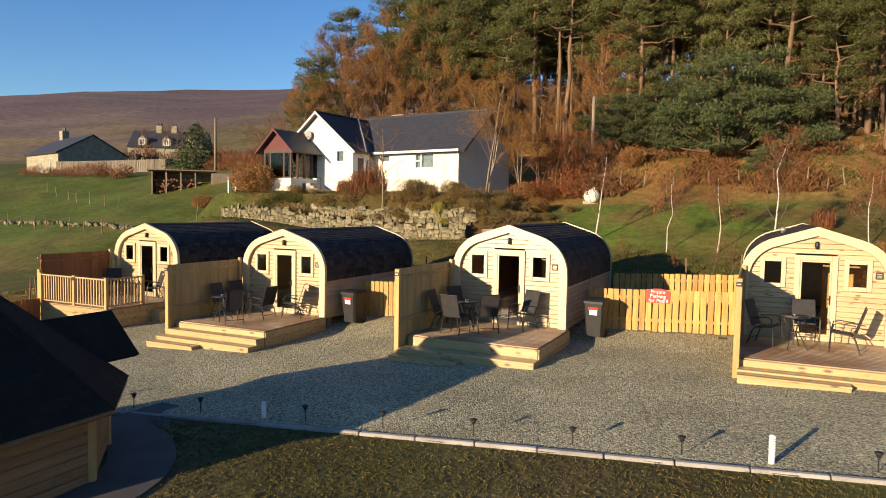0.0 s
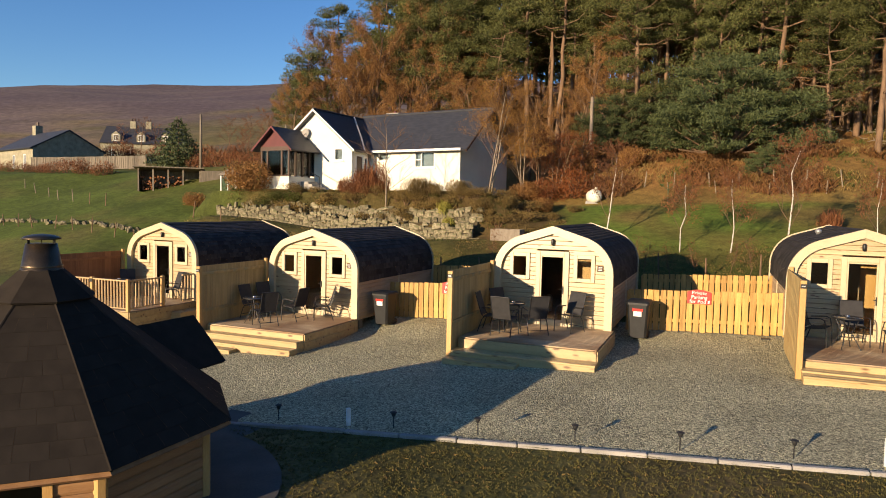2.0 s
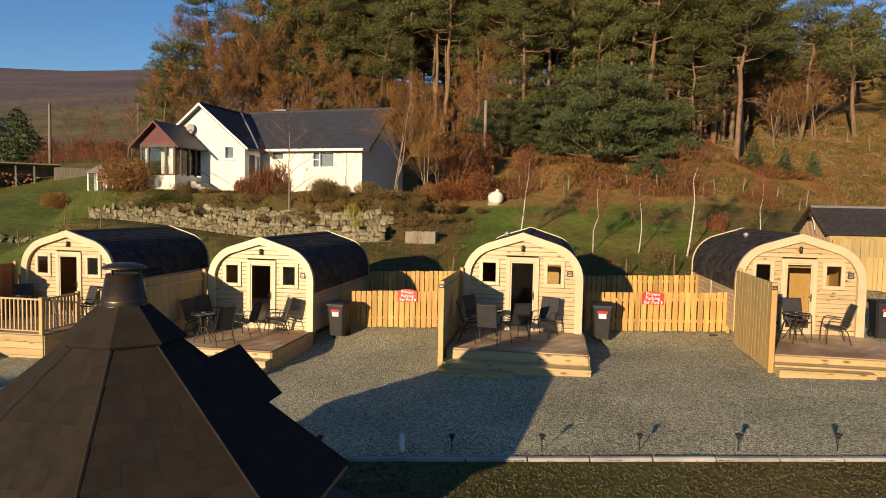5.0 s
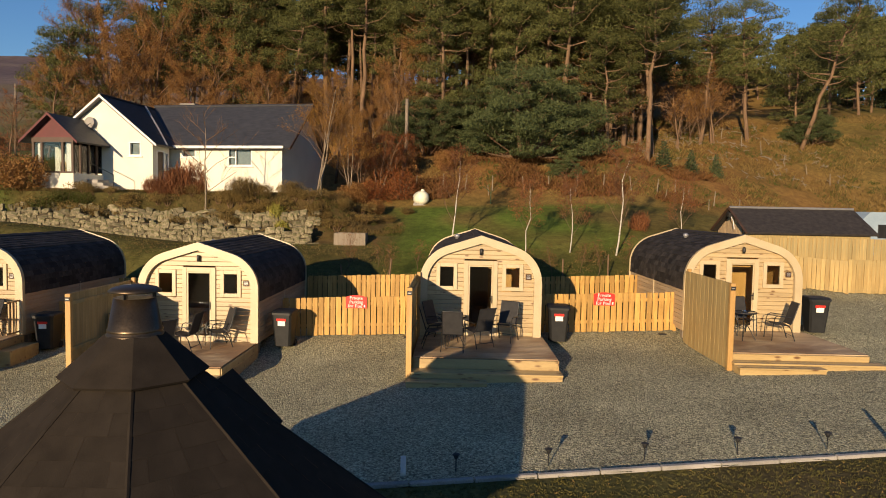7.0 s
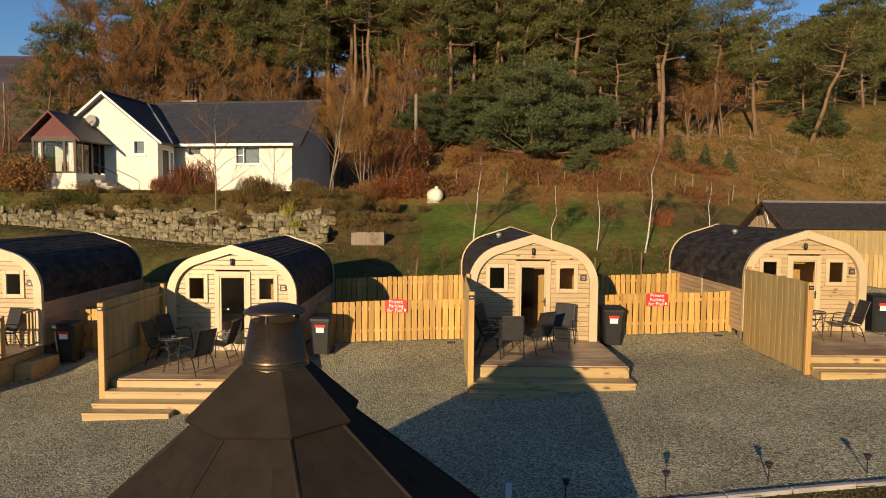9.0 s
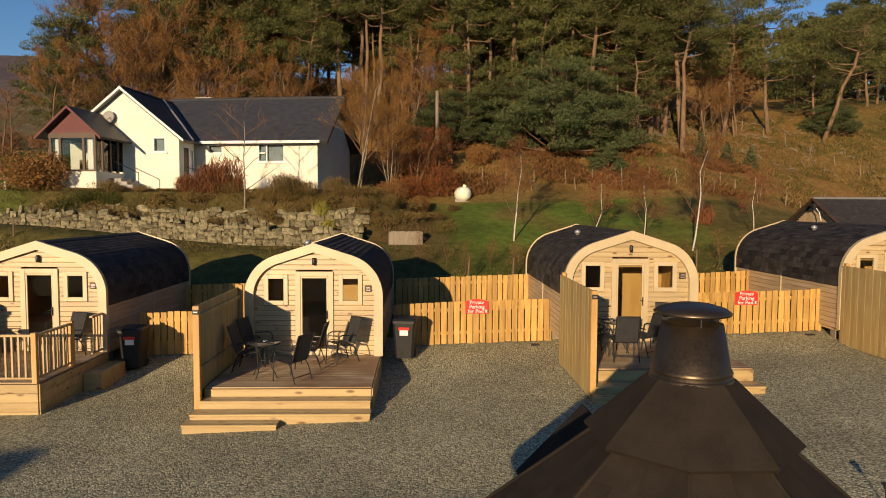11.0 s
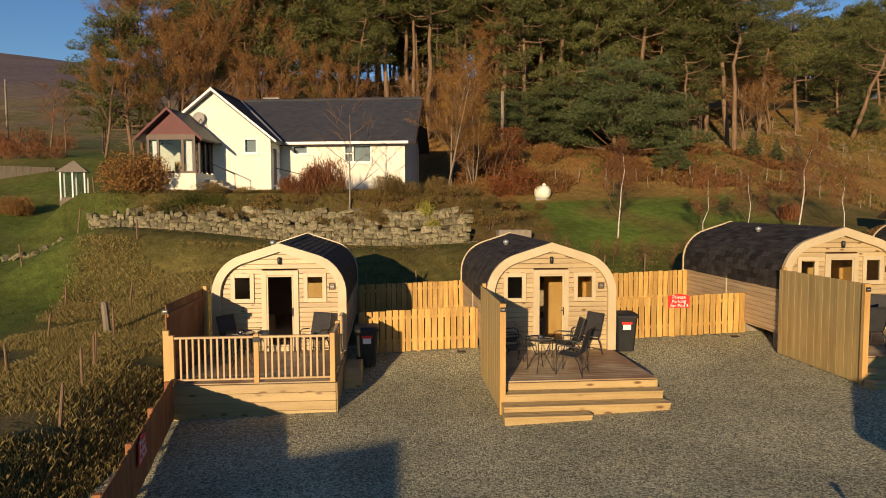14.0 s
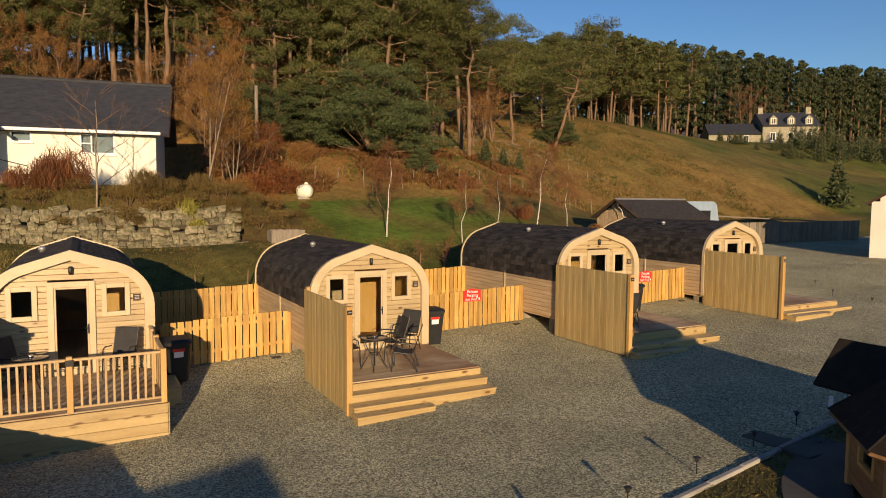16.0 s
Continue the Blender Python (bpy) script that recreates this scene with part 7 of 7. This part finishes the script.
bushy = make_low_pine(110, 4.7, 6.3, 84, 620, "broad low pine with a dense blue-green crown")
put(bushy, [(11.5, 27.9, 0, 1.0), (13.6, 24.4, 140, 0.24), (4.6, 30.6, 210, 0.62), (36.0, 38.5, 250, 0.45), (8.3, 31.4, 80, 0.7)])
rust = [make_bare_tree(201, 12.5, BARK, RUST, 12000, "larch in rust-brown autumn colour", "larch_tree", 0.34, leaf_size=(0.09, 0.24), reach=1.4), make_bare_tree(202, 10.5, BARK, RUST, 15000, "larch in rust-brown autumn colour", "larch_tree", 0.38, leaf_size=(0.09, 0.24), reach=1.4)]
put(rust[0], [(-18.6, 31.6, 140, 0.85), (-15.6, 33.6, 200, 0.9), (-17.5, 34.5, 0, 1.0), (-13.8, 36.2, 80, 1.0), (-20.5, 35.5, 200, 0.9), (-22.5, 36.5, 290, 0.9), (1.5, 33.2, 20, 0.6), (4.5, 36.5, 20, 0.9), (-11.6, 32.6, 110, 0.8), (-6.8, 33.4, 250, 0.62), (-2.4, 33.0, 330, 0.58)])
put(rust[1], [(-19.2, 33.0, 30, 1.0), (0.6, 29.5, 100, 0.55), (-10.0, 37.5, 160, 1.0), (3.4, 34.0, 50, 1.0), (-22.8, 30.5, 10, 0.7), (28.0, 41.5, 100, 0.8), (-9.2, 33.8, 70, 0.85), (-13.4, 33.2, 300, 0.8)])
under = make_bare_tree(203, 6.0, BARK, RUST, 2600, "leafless brown undergrowth tree inside the wood", "scrub_tree", 0.42, leaf_size=(0.12, 0.3), group="undergrowth of the wood", reach=1.3, stems=2)
g = random.Random(88)
put(under, [(-9 + 1.15 * i + g.uniform(-0.8, 0.8), (37.5 if i < 10 else 34.5) + g.uniform(0, 9), g.uniform(0, 360), g.uniform(0.65, 1.25)) for i in range(34)])
birch = [make_bare_tree(301, 4.9, BIRCHB, REDTW, 3800, "slender silver birch with bare reddish twigs", "birch_tree", 0.24, leaf_size=(0.05, 0.17), group="birches on the lawn", reach=1.2, stout=0.009),
         make_bare_tree(302, 3.6, BIRCHB, REDTW, 2600, "young birch with bare reddish twigs", "birch_tree", 0.26, leaf_size=(0.05, 0.16), group="birches on the lawn", reach=1.25, stout=0.008)]
put(birch[0], [(13.75, 12.05, 20, 1.0), (6.5, 14.0, 130, 0.95)])
put(birch[1], [(11.8, 12.5, 10, 1.0), (9.85, 12.5, 90, 0.95), (17.2, 13.6, 200, 0.9)])
garden_tree = make_bare_tree(310, 5.6, GREYBARK, TWIG, 0, "bare garden tree with fine spreading branches", "garden_tree", 0.52, leaf_size=(0.08, 0.3), group="garden trees", reach=1.7, stout=0.009)
put(garden_tree, [(-5.85, 15.7, 0, 1.0), (-17.6, 21.5, 200, 0.8)])
garden_birch = make_bare_tree(311, 6.7, GREYBARK, ORANGE, 11000, "many-stemmed birch with a haze of orange-brown last leaves", "birch_tree", 0.34, stems=3, leaf_size=(0.06, 0.15), group="garden trees", reach=1.25, stout=0.008)
put(garden_birch, [(-0.9, 19.0, 0, 1.0), (0.7, 20.6, 220, 0.75)])
redbush = make_bare_tree(320, 4.6, BARK, REDL, 2600, "many-stemmed shrub with rust-red leaves", "rowan_tree", 0.4, stems=3, group="garden trees")
put(redbush, [(1.9, 22.8, 80, 0.85), (3.2, 23.6, 150, 0.8), (0.6, 24.0, 20, 0.9)])
sh_red = make_shrub(401, 1.0, 1.5, 1500, REDTW, "upright shrub of bare red stems", upright=2.6, size=(0.3, 0.7), ratio=0.05)
put(sh_red, [(-7.5, 16.4, 0, 0.85), (-7.2, 16.5, 90, 1.05), (-8.7, 16.2, 40, 0.55), (-8.1, 16.1, 140, 0.5), (-6.3, 16.4, 10, 0.5), (15.8, 15.8, 0, 0.6)])
sh_brown = make_shrub(402, 1.2, 1.7, 6000, RUST, "rounded shrub with brown winter leaves", upright=0.4, size=(0.07, 0.16), ratio=0.45)
put(sh_brown, [(-15.7, 16.3, 0, 1.1), (2.4, 25.4, 160, 1.2), (6.0, 26.2, 100, 0.8), (-22.5, 19.0, 10, 0.6), (17.8, 12.0, 30, 0.5), (1.0, 20.4, 50, 0.7), (2.3, 19.0, 50, 0.5)])
sh_redleaf = make_shrub(405, 1.4, 2.0, 2800, REDL, "rounded shrub with red-brown leaves", upright=0.8, size=(0.06, 0.18), ratio=0.35)
put(sh_redleaf, [(3.5, 21.9, 60, 1.0), (2.0, 21.2, 160, 0.7)])
sh_dry = make_shrub(403, 0.9, 0.9, 1700, DRY, "clump of pale dead grass and stems", upright=1.8, size=(0.2, 0.5), ratio=0.04)
g = random.Random(12)
put(sh_dry, [(-4.6, 15.9, 0, 0.9), (-4.0, 16.0, 50, 1.2), (-3.2, 16.0, 120, 0.9), (-1.6, 16.2, 200, 0.8), (-0.2, 15.8, 10, 0.7), (0.9, 16.8, 30, 0.7), (4.0, 19.2, 20, 0.5)] + [(g.uniform(-14.5, 0.5), g.uniform(15.35, 15.8), g.uniform(0, 360), g.uniform(0.25, 0.5)) for _ in range(16)])
sh_olive = make_shrub(406, 1.0, 0.8, 1700, DRY, "low brown heath plant on the garden bank", upright=0.6, size=(0.05, 0.14), ratio=0.4)
put(sh_olive, [(-12.9, 15.7, 0, 0.8), (-11.9, 15.75, 70, 0.85), (-10.9, 15.7, 130, 0.8), (-10.0, 15.8, 10, 0.8), (-9.3, 15.6, 300, 0.7), (-5.2, 15.7, 30, 0.7), (-0.6, 16.0, 30, 0.8), (0.8, 15.6, 60, 0.8), (2.0, 16.6, 60, 0.7), (3.2, 17.6, 160, 0.6), (1.6, 18.0, 20, 0.8), (0.2, 18.4, 80, 0.7)] + [(-14.6 + 0.62 * i + g.uniform(-0.2, 0.2), g.uniform(15.5, 16.15), g.uniform(0, 360), g.uniform(0.4, 0.72)) for i in range(24)])
sh_dark = make_shrub(404, 1.1, 0.95, 1900, GREENG, "low dark evergreen shrub", upright=0.5, size=(0.06, 0.15), ratio=0.35)
put(sh_dark, [(-14.0, 15.8, 0, 0.85), (-13.0, 15.9, 90, 0.85), (-12.0, 15.9, 10, 0.7), (-3.0, 16.0, 45, 0.4)])
sword = make_shrub(407, 0.6, 0.8, 420, SWORD, "clump of yellow-green sword-shaped leaves", upright=1.6, size=(0.4, 0.8), ratio=0.055)
put(sword, [(-2.3, 15.7, 0, 0.9), (-1.9, 15.5, 100, 0.8)])
juniper = make_spruce(500, 3.0, 1.0, 1100, "small dark green young conifer on the slope")
put(juniper, [(20.5, 27.5, 0, 0.7), (22.6, 28.2, 60, 0.6), (24.5, 28.8, 130, 0.6), (61.5, 25.2, 0, 1.7)])
holly = make_spruce(501, 5.8, 3.9, 5000, "broad dark evergreen tree by the farmhouse")
put(holly, [(-40.3, 35.8, 0, 0.95)])
def far_pine(seed):
    """A tall plantation pine, 16 m: its stem and its crown as arrays of corners, three to a face."""
    g = np.random.default_rng(seed)
    stem, crown = Sheet(), Sheet()
    stem.tube(bent(g, (0, 0, -0.4), (g.normal(0, 0.4), g.normal(0, 0.4), 15.6), 3, 0.2), [0.22, 0.17, 0.1, 0.02], 4)
    bare = g.uniform(0.05, 0.16)
    for i in range(24):
        z = 16 * (bare + (1 - bare) * (i + 0.5) / 24)
        a = i * 2.4 + g.uniform(-0.5, 0.5)
        ln = 2.5 * (1.12 - (z / 16 - bare) / (1 - bare)) ** 0.75 * g.uniform(0.45, 1.1)
        w = g.uniform(0.5, 0.95)
        crown.sprigs(cloud(g, (math.cos(a) * ln * 0.75, math.sin(a) * ln * 0.75, z), (w, w, w * 0.8), 110), g.uniform(0.25, 0.6, 110), g, 0.5, 0.3)
    return stem, np.array(crown.v)


far_kinds = [far_pine(120 + i) for i in range(5)]
stems, blades = Sheet(), []
g = random.Random(99)
made = []
tries = 0
while len(made) < 190 and tries < 9000:
    tries += 1
    x = g.uniform(54, 205)
    y = 70 + 0.10 * (x - 54) + g.uniform(0, 17)
    if 84 < x < 118 and y < 77:
        continue
    if min((math.hypot(x - a, y - b) for a, b in made), default=9) < 2.9:
        continue
    made.append((x, y))
    # the wood grows lower towards the east
    b = (x + 6.3) / (y + 15.3)
    top = 4.3 + SLOPE * x + math.hypot(x + 6.3, y + 15.3) * along([(0.92, 0.215), (1.11, 0.192), (1.38, 0.168), (1.6, 0.146), (1.87, 0.136)], b)
    k = (top - ground_z(x, y)) / 16.2 * g.uniform(0.86, 1.05)
    m = Matrix.Translation((x, y, ground_z(x, y))) @ Matrix.Rotation(g.uniform(0, 6.28), 4, "Z") @ Matrix.Scale(k, 4)
    stem, crown = g.choice(far_kinds)
    stems.add([m @ Vector(p) for p in stem.v], stem.f)
    r3 = np.array([row[:3] for row in m[:3]])
    blades.append(crown @ r3.T + np.array(m.translation))
woods = thing("far_woods", "dense far plantation of tall dark pines", "woodland", kind="stuff")
part("stems", stems, BARK, woods)
pts = np.concatenate(blades)
me = bpy.data.meshes.new("needles")
me.vertices.add(len(pts))
me.vertices.foreach_set("co", pts.ravel())
me.loops.add(len(pts))
me.loops.foreach_set("vertex_index", np.arange(len(pts), dtype=np.int32))
me.polygons.add(len(pts) // 3)
me.polygons.foreach_set("loop_start", np.arange(0, len(pts), 3, dtype=np.int32))
me.update(calc_edges=True)
me.materials.append(NEEDLE2)
part("needles", me, NEEDLE2, woods)
young = make_spruce(510, 4.2, 1.7, 900, "young conifer in the plantation below the far house")
put(young, [(44 + 2.3 * i + g.uniform(-0.8, 0.8), 60 + 0.45 * i + g.uniform(-1.5, 1.5), g.uniform(0, 360), g.uniform(0.6, 1.05)) for i in range(15)] + [(82 + 50 * u + g.uniform(-2, 2), 47 + 11 * g.random() - 5 * u, g.uniform(0, 360), (0.42 + 0.65 * smooth_step(0.1, 0.5, u)) * g.uniform(0.8, 1.15)) for u in [i / 69 for i in range(70)]] + [(79 + g.uniform(-3, 6), 56 + g.uniform(-3, 3), 20, g.uniform(0.4, 0.6)) for _ in range(6)])
far_bare = make_bare_tree(330, 9.0, BARK, REDTW, 700, "bare grey-brown tree near the cottages", "ash_tree", 0.4, leaf_size=(0.15, 0.4), group="far bare trees", reach=1.3)
put(far_bare, [(60, 62, 10, 0.7), (63, 63, 80, 0.8), (66.5, 62, 160, 0.7), (69, 63.5, 30, 0.75), (122, 79, 60, 1.2), (128, 80, 200, 1.2), (-60, 46, 0, 0.5), (-63, 52, 60, 0.6), (-58, 50, 120, 0.5), (-54, 60, 200, 0.6), (-28, 34, 40, 0.6), (-25.5, 31, 90, 0.5), (-48, 56, 10, 0.6), (-44, 50, 30, 0.5), (-34, 38, 30, 0.4),
               (88, 74, 10, 1.1), (108, 72, 100, 1.2), (114, 74, 100, 1.2), (92, 78, 10, 1.1)])
sapling = make_bare_tree(340, 1.7, TWIG, REDTW, 420, "small sapling with a few red-brown leaves", "sapling", 0.2, leaf_size=(0.04, 0.1), group="saplings by the fence", stout=0.008)
g = random.Random(71)
put(sapling, [(2.3 + 0.95 * i + g.uniform(-0.3, 0.3), g.uniform(8.6, 11.0), g.uniform(0, 360), g.uniform(0.7, 1.2)) for i in range(13)])
hedge = make_shrub(410, 1.3, 1.5, 900, REDTW, "bare brown hedge bush by the cottages", upright=1.2, size=(0.15, 0.4), ratio=0.1)
g = random.Random(72)
put(hedge, [(-58 + 1.5 * i + g.uniform(-0.6, 0.6), 29.5 - 0.12 * i + g.uniform(-0.5, 0.5), g.uniform(0, 360), g.uniform(0.5, 1.0)) for i in range(12)]
    + [(-62 + 2.1 * i + g.uniform(-0.8, 0.8), 46 + 0.3 * i + g.uniform(-1, 1), g.uniform(0, 360), g.uniform(0.9, 1.7)) for i in range(14)]
    + [(-36 + 1.3 * i, 33 - 0.4 * i + g.uniform(-0.6, 0.6), g.uniform(0, 360), g.uniform(0.6, 1.2)) for i in range(9)])
